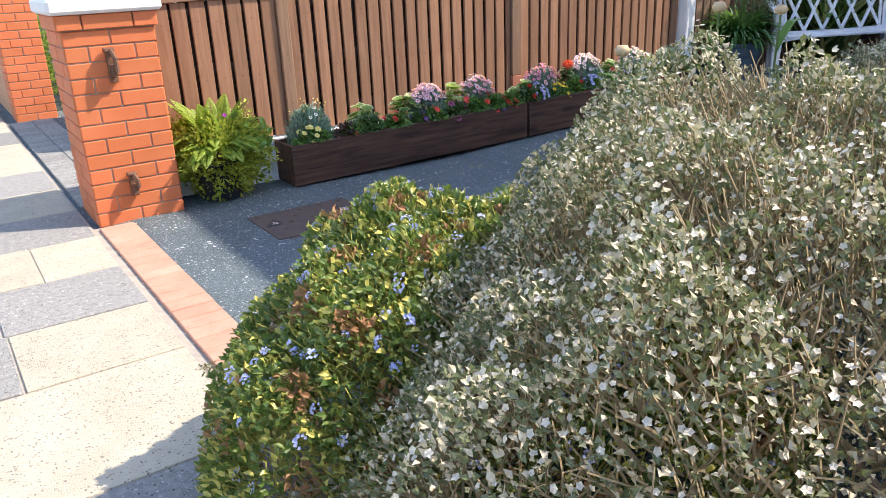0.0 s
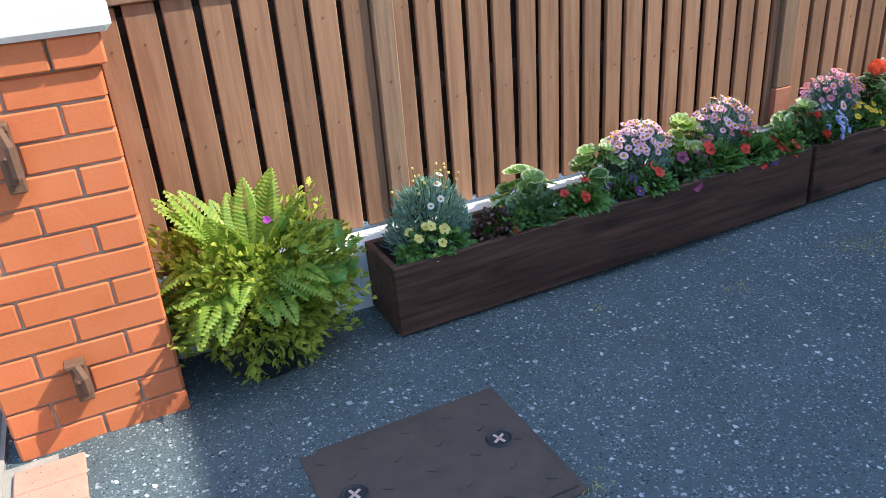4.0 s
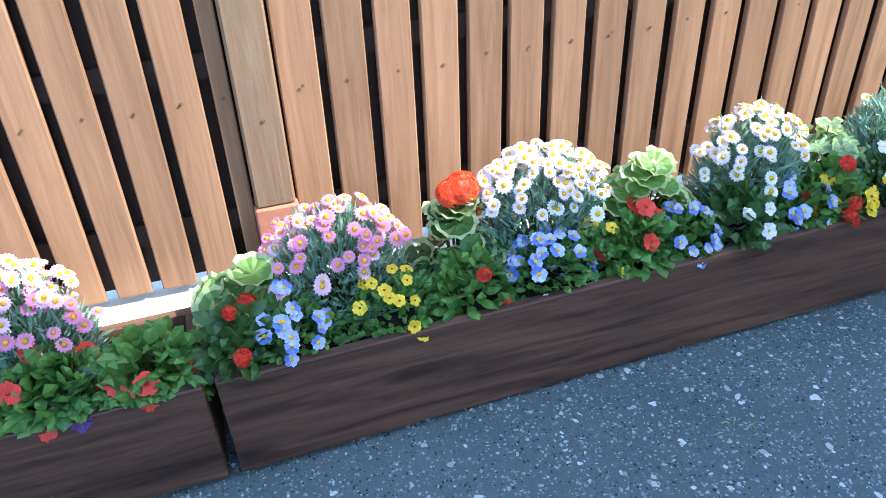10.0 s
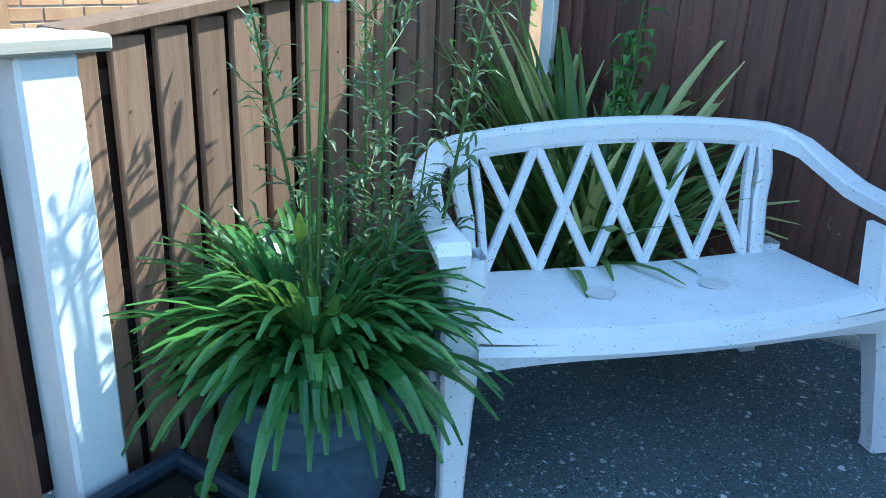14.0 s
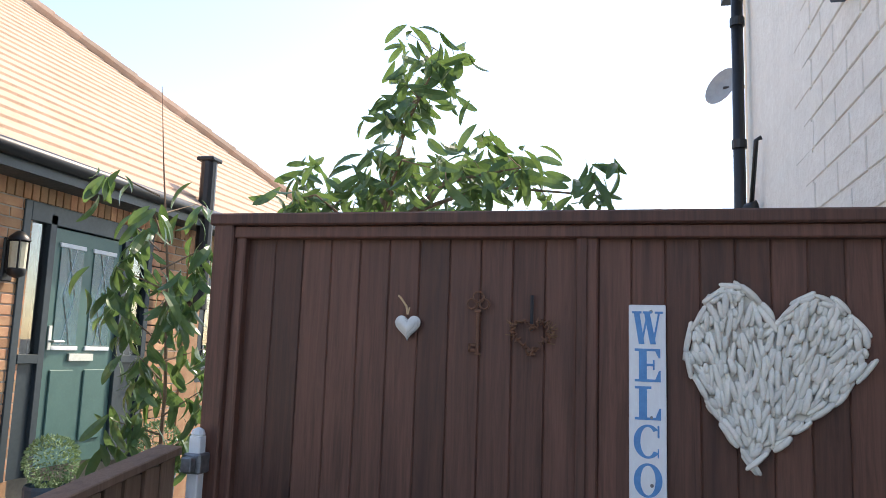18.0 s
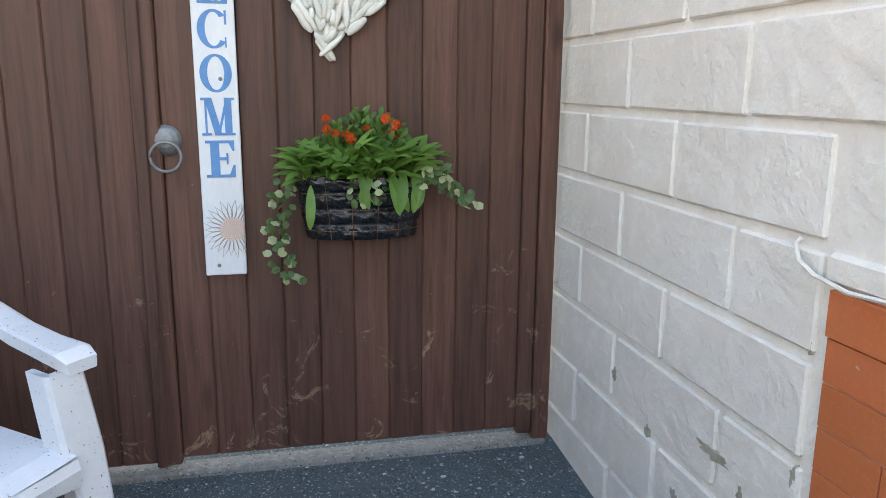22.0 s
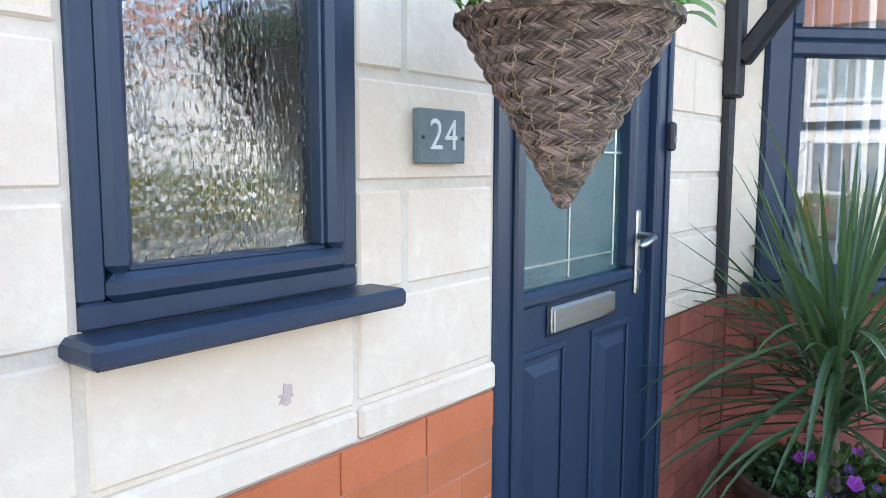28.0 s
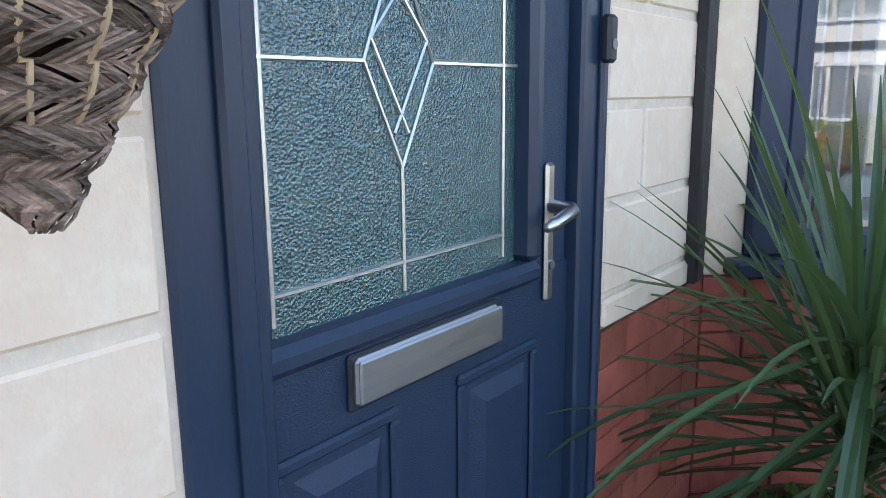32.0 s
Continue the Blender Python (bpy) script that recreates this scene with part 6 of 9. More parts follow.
def round_leaf_plant(parent, rx, ry, h, n=34, r=0.035, mat=LEAF_MID, scallop=9, edge=None):
    """Round pleated leaves with a paler rim, held up on stalks."""
    g, st = Geo(), Geo()
    k = 18
    for p, d in soft_dome(n, rx, ry, h, 0.55, 0.1):
        up = (d * 0.8 + Vector((0, -0.1, 0.75)) + SUNWARD * 0.25 + rand_dir(-1, 1) * 0.45).normalized()
        m = aim(p, up, U(0.65, 1.2), U(0, 6))
        cup, rings = U(0.12, 0.4), []
        for f in (0.45, 0.8, 1.0):
            for i in range(k + 1):
                a = 2 * math.pi * i / k * 0.92 + 0.25
                q = r * f * (1 + (0.07 * math.cos(scallop * a) if f > 0.9 else 0))
                pleat = 0.05 * r * f * (1 if i % 2 else -1)
                rings.append((q * math.cos(a), q * math.sin(a), cup * r * f * f + pleat))
        w = k + 1
        g.add([m @ Vector(v) for v in [(0, 0, 0)] + rings], [(0, 1 + i, 2 + i) for i in range(k)] + [(1 + i, 1 + w + i, 2 + w + i, 2 + i) for i in range(k)], 0)
        g.add([m @ Vector(v) for v in rings[w:]], [(i, w + i, w + i + 1, i + 1) for i in range(k)], 1 if edge else 0)
        st.tube([(p.x * 0.25, p.y * 0.25, 0), p], 0.002, 4)
    part("foliage", g, [mat, edge] if edge else mat, parent)
    part("stalk_tuft", st, STEM, parent)


def bushy_plant(parent, rx, ry, h, n=110, size=0.03, mat=LEAF_MID, droop=0.0):
    g = Geo()
    for p, d in soft_dome(n, rx, ry, h, 0.5):
        dd = (d + rand_dir(-0.5, 0.6) * 0.7 + Vector((0, -droop * 0.6, -droop * 0.6))).normalized()
        up = (SUNWARD + rand_dir(-1, 1) * 0.5).normalized()
        q = p + Vector((0, -droop * 0.016, -droop * 0.016)) * R.random()
        if q.y < -0.045:
            q.z, dd.z = max(q.z, 0.046), max(dd.z, -0.35 * droop)
        g.leaf(q, dd, up, size * U(0.7, 1.3), size * 0.72 * U(0.8, 1.2), U(0, 0.5), -0.15)
    part("foliage", g, mat, parent)


def flowers_on(parent, mesh, n, rx, ry, h, s=1.0, name="flower", low=0.0):
    for p, d in soft_dome(n, rx, ry, h, 0.96, low):
        nn = (d * 0.5 + SUNWARD * 0.6 + Vector((0, -0.25, 0)) + rand_dir(-1, 1) * 0.3).normalized()
        bloom(mesh, parent, p + Vector((0, 0, 0.006)), nn, s, name)


# ---- the two wooden planters ----
def planter(x0, x1, z0, z1, label):
    W, L = 0.262, x1 - x0
    th = thing("wooden_planter", Matrix.Translation((x0, 4.872, z0)) @ Matrix.Rotation(-math.atan2(z1 - z0, L), 4, "Y"), label, "planter", "planters under the fence")
    H = 0.247
    a, b = 0.002, H
    part("front_board", Geo().box((0.0, 0.0, a), (L, 0.022, b), 0.003), PLANTER, th)
    part("back_board", Geo().box((0.0, W - 0.022, a), (L, W, b), 0.003), PLANTER, th)
    for u in (0.0, L - 0.022):
        part("end_board", Geo().box((u, 0.022, a), (u + 0.022, W - 0.022, b), 0.003), PLANTER, th)
    for u in (0.35 * L, 0.72 * L):
        part("foot", Geo().box((u, 0.03, -0.015), (u + 0.1, W - 0.03, 0.003)), PLANTER, th)
    part("soil", Geo().box((0.022, 0.022, 0.02), (L - 0.022, W - 0.022, H - 0.035)), SOIL, th, "dark potting soil")
    return lambda x: z0 + (z1 - z0) * (x - x0) / L + H - 0.04


rimA = planter(2.15, 3.975, ground_z(2.15) + 0.005, ground_z(3.975) + 0.012, "dark stained timber trough planter packed with bedding flowers")
rimB = planter(4.0, 5.825, ground_z(4.0) + 0.012, ground_z(5.825) + 0.008, "dark stained timber trough planter of pansies and daisies")
BEDDING = "bedding plants in the planters"


def bed(name, x, back, label):
    z = rimA(x) if x < 3.99 else rimB(x)
    return thing(name, (x, 4.872 + (0.185 if back else 0.085), z), label, "flower", BEDDING)


def crown_of(parent, mesh, n, rx, ry, h, low=-0.2):
    for _ in range(n):
        d = rand_dir(0.0, 1.0)
        k = math.sqrt(R.random()) / max(0.3, math.sqrt(1 - d.z * d.z))
        u, v = d.x * k, d.y * k
        q = u * u + v * v
        p = Vector((u * rx, v * ry, h * (1.0 - (0.3 - 0.22 * low) * q) + U(-0.02, 0.012)))
        bloom(mesh, parent, p, Vector((u * 0.5 + 0.1, v * 0.5 - 0.35, 0.75)) + rand_dir(-1, 1) * 0.3, U(0.8, 1.05), "daisy")


def marguerite(x, h, mesh, n, label, rx=0.13, more=None):
    th = bed("marguerite", x, True, label)
    h, rx = h * (1.04 if n > 10 else 1.02), rx * (1.05 if n > 10 else 1.0)
    fine_bush(th, rx, 0.095, h * 0.92, 1900, LEAF_BLUE, 0.04, 0.0065, 26)
    crown_of(th, mesh, int(n * 4.2) if n > 10 else n, rx * 1.05, 0.1, h)
    if more:
        crown_of(th, more[0], int(more[1] * 2.0), rx * 1.1, 0.11, h * 0.93, -0.9)


def pelargonium(x, h, label, mat=LEAF_MID, flower=None, n=0, rx=0.1):
    th = bed("pelargonium", x, True, label)
    round_leaf_plant(th, rx * 1.12, 0.09, h * 0.98, 44, 0.04, LEAF_PELARGONIUM if mat is LEAF_MID else mat, 9, LEAF_EDGE)
    if flower:
        flowers_on(th, flower, n, rx * 0.7, 0.06, h * 1.15, 1.0, name="flower_head")


def small_bedding(name, x, mesh, n, label, mat=LEAF_MID, rx=0.1, h=0.1, s=1.0, size=0.032, leaves=120, droop=0.0):
    th = bed(name, x, False, label)
    bushy_plant(th, rx * 1.05, 0.07, h * 1.1, int(leaves * 2.6), size * 0.8, mat, droop)
    flowers_on(th, mesh, int(n * (2.1 if mesh is F_BLUE else 1.2)) + 1, rx, 0.085, h * 1.22, s * 0.98, name="flower", low=0.1)


marguerite(2.36, 0.24, F_WHITE, 4, "blue-green marguerite bush with few white daisies", 0.15)
th = bed("marguerite_buds", 2.36, True, "tall bud stems over the marguerite")
st, bd = Geo(), Geo().lathe([(0.0, -0.004), (0.005, 0.0), (0.004, 0.005), (0.0, 0.006)], 7).mesh("bud", P_CREAM)
for j in range(18):
    d = rand_dir(0.5, 1)
    p = Vector((d.x * 0.15, d.y * 0.08, 0.2 + 0.09 * R.random()))
    st.tube([(p.x * 0.5, p.y * 0.5, 0.1), p], 0.0014, 4)
    part("bud", bd, P_CREAM, th, loc=p)
part("stem_tuft", st, STEM, th)
small_bedding("viola", 2.33, F_CREAM, 6, "pale yellow violas spilling over the planter rim", LEAF_MID, 0.13, 0.1, 1.0, 0.04, 120, 0.5)
small_bedding("begonia", 2.56, F_BEG, 3, "bronze-leaved begonia with red flowers", LEAF_RED, 0.07, 0.09, 1.0, 0.04, 60)
small_bedding("pansy", 2.62, five_petal(P_ORANGE, 0.022, name="pansy", mat2=P_YELLOW), 2, "orange pansy with broad green leaves", LEAF_MID, 0.08, 0.08, 1.0, 0.04, 80)
pelargonium(2.74, 0.2, "pelargonium with scalloped round green leaves", LEAF_MID)
small_bedding("begonia", 2.72, F_WHT, 3, "white begonia with dark green leaves", LEAF_DARK, 0.08, 0.12, 1.2, 0.05, 70)
small_bedding("busy_lizzie", 2.92, F_RED, 4, "red busy lizzie trailing over the planter edge", LEAF_MID, 0.1, 0.1, 1.0, 0.045, 130, 0.7)
pelargonium(3.08, 0.2, "pelargonium with pale-edged round leaves", LEAF_MID, None, 0, 0.13)
small_bedding("viola", 3.1, F_VIOL, 6, "dark violet violas with red busy lizzies", LEAF_DARK, 0.08, 0.08)
marguerite(3.24, 0.24, F_PALE, 26, "marguerite covered in pale pink and white daisies", 0.13, (F_WHITE, 9))
small_bedding("busy_lizzie", 3.22, F_RED, 5, "red busy lizzie hanging over the planter front", LEAF_MID, 0.1, 0.09, 1.0, 0.045, 120, 0.7)
small_bedding("pansy", 3.4, F_PLUM, 6, "plum purple pansies with dark eyes", LEAF_DARK, 0.1, 0.1, 1.15, 0.04, 90)
pelargonium(3.47, 0.22, "pelargonium with yellow-green round leaves", LEAF_LIME)
small_bedding("busy_lizzie", 3.55, F_RED, 6, "red busy lizzie with fresh green leaves", LEAF_MID, 0.1, 0.11, 1.05, 0.045, 130, 0.3)
marguerite(3.66, 0.25, F_PALE, 14, "bushy marguerite with pink daisies", 0.13, (F_PINK, 20))
small_bedding("busy_lizzie", 3.72, F_RED, 7, "scarlet busy lizzie beside the planter end", LEAF_MID, 0.1, 0.11, 1.05, 0.045, 130, 0.3)
small_bedding("viola", 3.76, F_VIOL, 3, "violet viola between busy lizzies", LEAF_DARK, 0.07, 0.08)
small_bedding("busy_lizzie", 3.88, F_RED, 7, "red busy lizzie spilling at the planter corner", LEAF_MID, 0.09, 0.11, 1.05, 0.045, 130, 0.4)
pelargonium(4.07, 0.18, "pelargonium with fanned pale leaves", LEAF_MID, None, 0, 0.07)
small_bedding("begonia", 4.05, F_BEG, 5, "red begonia with glossy dark leaves", LEAF_DARK, 0.06, 0.12, 1.1, 0.05, 60)
marguerite(4.27, 0.25, F_PINK, 15, "marguerite with strong pink daisies", 0.14, (F_PALE, 18))
small_bedding("viola", 4.15, F_BLUE, 16, "light blue violas with yellow eyes", LEAF_MID, 0.08, 0.12, 1.05, 0.026, 110)
small_bedding("viola", 4.36, F_YEL, 15, "small yellow violas over the planter rim", LEAF_MID, 0.12, 0.1, 0.9, 0.026, 150)
pelargonium(4.53, 0.2, "pelargonium with an orange-red flower head", LEAF_DARK, F_GER, 3, 0.1)
small_bedding("begonia", 4.52, F_BEG, 7, "coral red begonia with pale buds", LEAF_MID, 0.08, 0.12, 1.1, 0.045, 90)
marguerite(4.72, 0.27, F_PALEMIX, 26, "large marguerite with white and blush daisies", 0.15, (F_WHITE, 22))
small_bedding("viola", 4.7, F_BLUE, 16, "blue and white violas with yellow eyes", LEAF_MID, 0.1, 0.11, 1.1, 0.028, 120)
small_bedding("viola", 4.82, F_YEL, 4, "bright yellow violas between blue ones", LEAF_MID, 0.06, 0.1, 1.1, 0.03, 60)
small_bedding("busy_lizzie", 4.9, F_RED, 5, "red busy lizzie hanging over the rim", LEAF_MID, 0.08, 0.12, 1.1, 0.045, 100, 0.4)
pelargonium(4.98, 0.2, "pelargonium with crimped variegated leaves", LEAF_MID, None, 0, 0.11)
small_bedding("viola", 5.02, F_BLUE, 14, "tightly clustered light blue violas", LEAF_MID, 0.09, 0.1, 1.0, 0.028, 110)
small_bedding("begonia", 5.17, F_WHT, 3, "white begonia with cupped green leaves", LEAF_DARK, 0.08, 0.12, 1.2, 0.055, 60)
marguerite(5.25, 0.26, F_PALEMIX, 16, "marguerite with white daisies blushed pink", 0.13, (F_WHITE, 20))
small_bedding("viola", 5.32, F_BLUE, 12, "pale blue violas with yellow eyes", LEAF_MID, 0.1, 0.1, 1.1, 0.028, 110)
small_bedding("viola", 5.44, F_YEL, 8, "bright yellow violas at the planter rim", LEAF_MID, 0.08, 0.1, 1.2, 0.03, 80)
small_bedding("begonia", 5.4, F_BEG, 4, "red begonia with round leaves", LEAF_MID, 0.06, 0.13, 1.1, 0.045, 50)
pelargonium(5.48, 0.2, "pelargonium with grey-pink fanned leaves", LEAF_GREY, None, 0, 0.09)
small_bedding("pansy", 5.57, F_BICOL, 8, "white and yellow pansies", LEAF_DARK, 0.09, 0.12, 1.2, 0.035, 90)
marguerite(5.66, 0.24, F_WHITE, 4, "feathery blue-green marguerite bush with sparse white buds", 0.14)
small_bedding("busy_lizzie", 5.73, F_RED, 5, "red busy lizzie at the end of the planter", LEAF_MID, 0.08, 0.14, 1.25, 0.045, 110, 0.3)

# ---- pots and plants ----
def pot(parent, prof, mat, soil_z, soil_r, label="", wobble=0.0, name="pot", n=40):
    part(name, Geo().lathe(prof, n, wobble=wobble), mat, parent, label, smooth=True)
    part("soil", Geo().lathe([(soil_r, soil_z), (soil_r * 0.5, soil_z + 0.012), (0.0005, soil_z + 0.015)], 20), SOIL, parent, "dark soil", smooth=True)


def fern_frond(g, p, d, length, droop):
    """A fern leaf: a stalk with paired leaflets."""
    d = Vector(d).normalized()
    q, n = Vector(p), 22
    for i in range(n):
        t = i / n
        s = d.cross(Vector((0, 0, 1))).normalized()
        u = s.cross(d)
        w = length * 0.24 * math.sin(math.pi * min(1, 0.12 + t * 0.88)) ** 0.8 * (1 - 0.25 * t)
        for k in (-1, 1):
            g.leaf(q, s * k + d * 0.45, u, w, 0.016, 0.3, 0.1)
        q = q + d * length / n
        d = (d + Vector((0, 0, -droop / n))).normalized()


# fern and shrub pot by the pier
gz = ground_z(1.7)
fern = thing("potted_fern", (1.735, 4.985, gz), "bright green fern and golden shrub in a dark plastic pot", "potted plant")
pot(fern, [(0.0, 0.0), (0.115, 0.0), (0.12, 0.01), (0.155, 0.2), (0.168, 0.205), (0.168, 0.235), (0.15, 0.235), (0.14, 0.2)], BLACK_PLASTIC, 0.2, 0.145)
g = Geo()
for k in range(26):
    a = U(0, 6.28)
    fern_frond(g, (0.05 * math.cos(a), 0.05 * math.sin(a), 0.3), (math.cos(a) * 0.36, math.sin(a) * 0.36, 1.0), U(0.2, 0.34), U(0.5, 1.3))
part("fern_fronds", g, LEAF_LIME, fern)
g = Geo()
for k in range(22):
    a = U(3.3, 6.2)
    fern_frond(g, (0.06 * math.cos(a), 0.06 * math.sin(a), U(0.26, 0.36)), (math.cos(a) * 0.9, math.sin(a) * 0.9, U(0.15, 0.9)), U(0.2, 0.3), U(0.9, 1.8))
part("fern_fronds", g, LEAF_LIME, fern, "lower arching fern fronds")
g = Geo()
for k in range(5600):
    d = rand_dir(-0.95, 0.75)
    lump = 0.98 + 0.5 * noise.noise((d.x * 2.4 + 3, d.y * 2.4, d.z * 2.4)) + 0.3 * noise.noise((d.x * 6, d.y * 6, d.z * 6 + 5))
    lump *= U(0.75, 1.06)
    p = Vector((d.x * 0.25 * lump + 0.02, d.y * 0.22 * lump, 0.265 + d.z * 0.25 * lump))
    p += rand_dir(-1, 1) * 0.02
    if p.z < 0.02:
        continue
    g.leaf(p, d + rand_dir(-0.2, 1) * 0.8, rand_dir(0, 1), U(0.022, 0.038), U(0.011, 0.018), 0.2)
part("shrub_leaves", g, leafy("golden_shrub_leaf", (0.20, 0.27, 0.025), (0.56, 0.56, 0.09), 0.45, 0.35, 0.4), fern, "golden green shrub leaves")
g = Geo()
for k in range(70):
    p = Vector((0.14, -0.08, 0.32)) + rand_dir(-0.7, 1) * U(0.04, 0.15)
    g.oval(p, rand_dir(-0.2, 1) + Vector((0.3, -0.4, 0)), rand_dir(0, 1) + Vector((0, -0.5, 0.5)), U(0.045, 0.08), U(0.02, 0.032), 0.4)
part("sage_leaves", g, LEAF_FRESH, fern, "soft mid-green leaves among the shrub")
g = Geo()
for k in range(30):
    d = rand_dir(-0.3, 0.5)
    g.tube([(d.x * 0.05, d.y * 0.05, 0.23), (d.x * 0.13, d.y * 0.13, 0.25 + d.z * 0.1), (d.x * 0.2, d.y * 0.2, 0.27 + d.z * 0.18)], [0.005, 0.003, 0.002], 5)
part("twig_frame", g, BARK, fern)
bloom(F_PET, fern, (0.07, -0.02, 0.47), (0.1, -0.7, 0.5), 0.45)
bloom(F_PET, fern, (0.1, -0.03, 0.46), (0.3, -0.7, 0.5), 0.4)

# black trough with seedlings
tray = thing("trough_planter", (6.045, 5.0, ground_z(6.05)), "deep black plastic trough with soil and bare stems, few seedlings", "planter")
g = Geo()
vs = [(x * a, y * a * 0.72, z) for a, z in ((0.16, 0.0), (0.19, 0.205)) for x, y in ((-1, -1), (1, -1), (1, 1), (-1, 1))]
g.add(vs, [(0, 1, 5, 4), (1, 2, 6, 5), (2, 3, 7, 6), (3, 0, 4, 7), (3, 2, 1, 0)])
part("body", g, BLACK_PLASTIC, tray)
part("rim", Geo().box((-0.21, -0.155, 0.2), (0.21, -0.122, 0.235), 0.008).box((-0.21, 0.122, 0.2), (0.21, 0.155, 0.235), 0.008)
     .box((-0.21, -0.122, 0.2), (-0.178, 0.122, 0.235), 0.008).box((0.178, -0.122, 0.2), (0.21, 0.122, 0.235), 0.008), TRAY_BLUE_LIT, tray, "black moulded rim with blue light in its colour")
part("soil", Geo().box((-0.178, -0.122, 0.1), (0.178, 0.122, 0.19)), SOIL, tray)
g = Geo()
for k in range(46):
    a = U(0, 6.28)
    p = Vector((U(-0.15, 0.15), U(-0.1, 0.1), 0.19))
    q = p + Vector((math.cos(a) * 0.1, math.sin(a) * 0.08, 0))
    q.x, q.y = max(-0.165, min(0.165, q.x)), max(-0.11, min(0.115, q.y))
    g.tube([p, (p + q) / 2 + Vector((0, 0, U(0.005, 0.03))), q], 0.0014, 4)
part("dry_straw", g, LEAF_GREY, tray, "pale dry stems")
g = Geo()
for px, py, n in ((-0.01, 0.04, 9), (0.12, -0.02, 2), (0.09, -0.05, 1), (-0.12, -0.09, 4), (-0.14, -0.02, 3)):
    for k in range(n):
        g, m = Geo(), aim((px + U(-0.03, 0.03), py + U(-0.025, 0.025), 0.22 + U(0, 0.03)), (U(-0.3, 0.3), -0.3 + U(-0.3, 0.3), 1), 1, U(0, 6))
        g.add([m @ Vector(v) for v in [(0, 0, 0)] + [(0.024 * math.cos(0.6 * i), 0.024 * math.sin(0.6 * i), 0.004) for i in range(10)]], [(0, i, i + 1) for i in range(1, 10)])
        part("seedling_leaf", g, LEAF_MID, tray)

# agapanthus pot
agz = ground_z(6.5)
aga = thing("agapanthus_pot", (6.49, 4.97, agz), "big leafy agapanthus in a blue-grey ribbed pot", "potted plant")
prof = [(0.0, 0.0), (0.135, 0.0), (0.145, 0.012)]
for i in range(9):
    z = 0.03 + 0.028 * i
    prof.append((0.15 + 0.05 * (z / 0.32) ** 0.8, z))
for i in range(4):
    z = 0.262 + 0.02 * i
    prof += [(0.197 + 0.003, z), (0.204, z + 0.01)]
prof += [(0.215, 0.345), (0.215, 0.37), (0.195, 0.37), (0.19, 0.33)]
pot(aga, prof, BLUE_POT, 0.33, 0.19)
g = Geo()
for k in range(540):
    a, t = U(0, 6.283), R.random()
    el = U(0.35, 1.7) if k % 3 else U(1.2, 3.2)
    p = (0.11 * math.cos(a) * R.random(), 0.11 * math.sin(a) * R.random(), 0.36)
    g.strap(p, (math.cos(a) * 0.85, math.sin(a) * 0.85, el), U(0.24, 0.43), U(0.022, 0.034), U(1.4, 2.8), 7, 0, 0.2, 0.3)
part("leaves", g, LEAF_STRAP, aga)
g, bud = Geo(), Geo()
for (dx, dy, h, hb) in ((-0.25, -0.22, 0.78, 1), (0.0, 0.0, 1.14, 0), (0.12, 0.05, 1.2, 2), (0.03, -0.03, 1.26, 0)):
    tip = Vector((dx, dy, h))
    g.tube([(dx * 0.2, dy * 0.2, 0.35), (dx * 0.5, dy * 0.5, 0.35 + (h - 0.35) * 0.55), tip], [0.006, 0.005, 0.004], 7)
    if hb == 1:
        bud.join(Geo().lathe([(0.004, 0), (0.012, 0.02), (0.009, 0.04), (0.002, 0.065)], 8), aim(tip, (dx, dy, 0.6)))
    else:
        for k in range(26):
            d = rand_dir(-0.1, 1)
            bud.tube([tip, tip + d * 0.045], [0.0015, 0.0015], 4)
            bud.join(Geo().lathe([(0.001, 0), (0.004, 0.008), (0.002, 0.02)], 6, 1), aim(tip + d * 0.045, d))
part("flower_stalk_tuft", g, STEM, aga)
part("flower_umbel", bud, [LEAF_LIME, P_LILAC], aga, "opening pale blue flower umbels")
# tall feathery shrub beside it
shrub = thing("leafy_shrub", (6.66, 4.93, ground_z(6.7)), "tall thin grey-green shrub with opposite toothed leaves", "shrub")
g, st = Geo(), Geo()
for k, (dx, dy, h) in enumerate(((0.02, 0.0, 1.32), (0.24, -0.14, 1.28), (-0.22, 0.16, 1.2), (0.1, 0.12, 1.26), (-0.05, -0.1, 0.85), (0.16, -0.02, 0.8), (-0.12, 0.04, 0.9))):
    base = Vector((U(-0.03, 0.03), U(-0.03, 0.03), 0))
    top = Vector((dx, dy, h))
    mid = (base + top) / 2 + Vector((dx * 0.12, dy * 0.12, 0.05))
    st.tube([base, mid, top], [0.006, 0.005, 0.002], 6)
    n = 15 if h > 1 else 12
    for i in range(n):
        t = 0.3 + 0.7 * i / (n - 1)
        p = base * (1 - t) ** 2 + mid * 2 * t * (1 - t) + top * t * t
        a = k + (math.pi / 2 + U(-0.25, 0.25)) * i
        for s in (0, math.pi):
            d = Vector((math.cos(a + s), math.sin(a + s), U(-0.05, 0.35))).normalized()
            L = U(0.085, 0.13) * (1.1 - 0.5 * t)
            g.leaf(p, d, Vector((0, 0, 1)), L * 1.1, L * 0.2, 0.35, 0.15)
            if t < 0.85:
                e = p + d * L * U(0.7, 1.2) + Vector((0, 0, U(0.03, 0.06)))
                st.tube([p, e], [0.002, 0.001], 4)
                for j in range(6):
                    q = p.lerp(e, 0.25 + 0.15 * j)
                    dd = (d * 0.7 + rand_dir(-0.2, 0.9) * 0.9).normalized()
                    g.leaf(q, dd, Vector((0, 0, 1)), L * U(0.35, 0.6), L * 0.1, 0.3)
part("leaves", g, leafy("toothed_leaf", (0.055, 0.11, 0.055), (0.10, 0.16, 0.085), 0.5, 0.2), shrub)
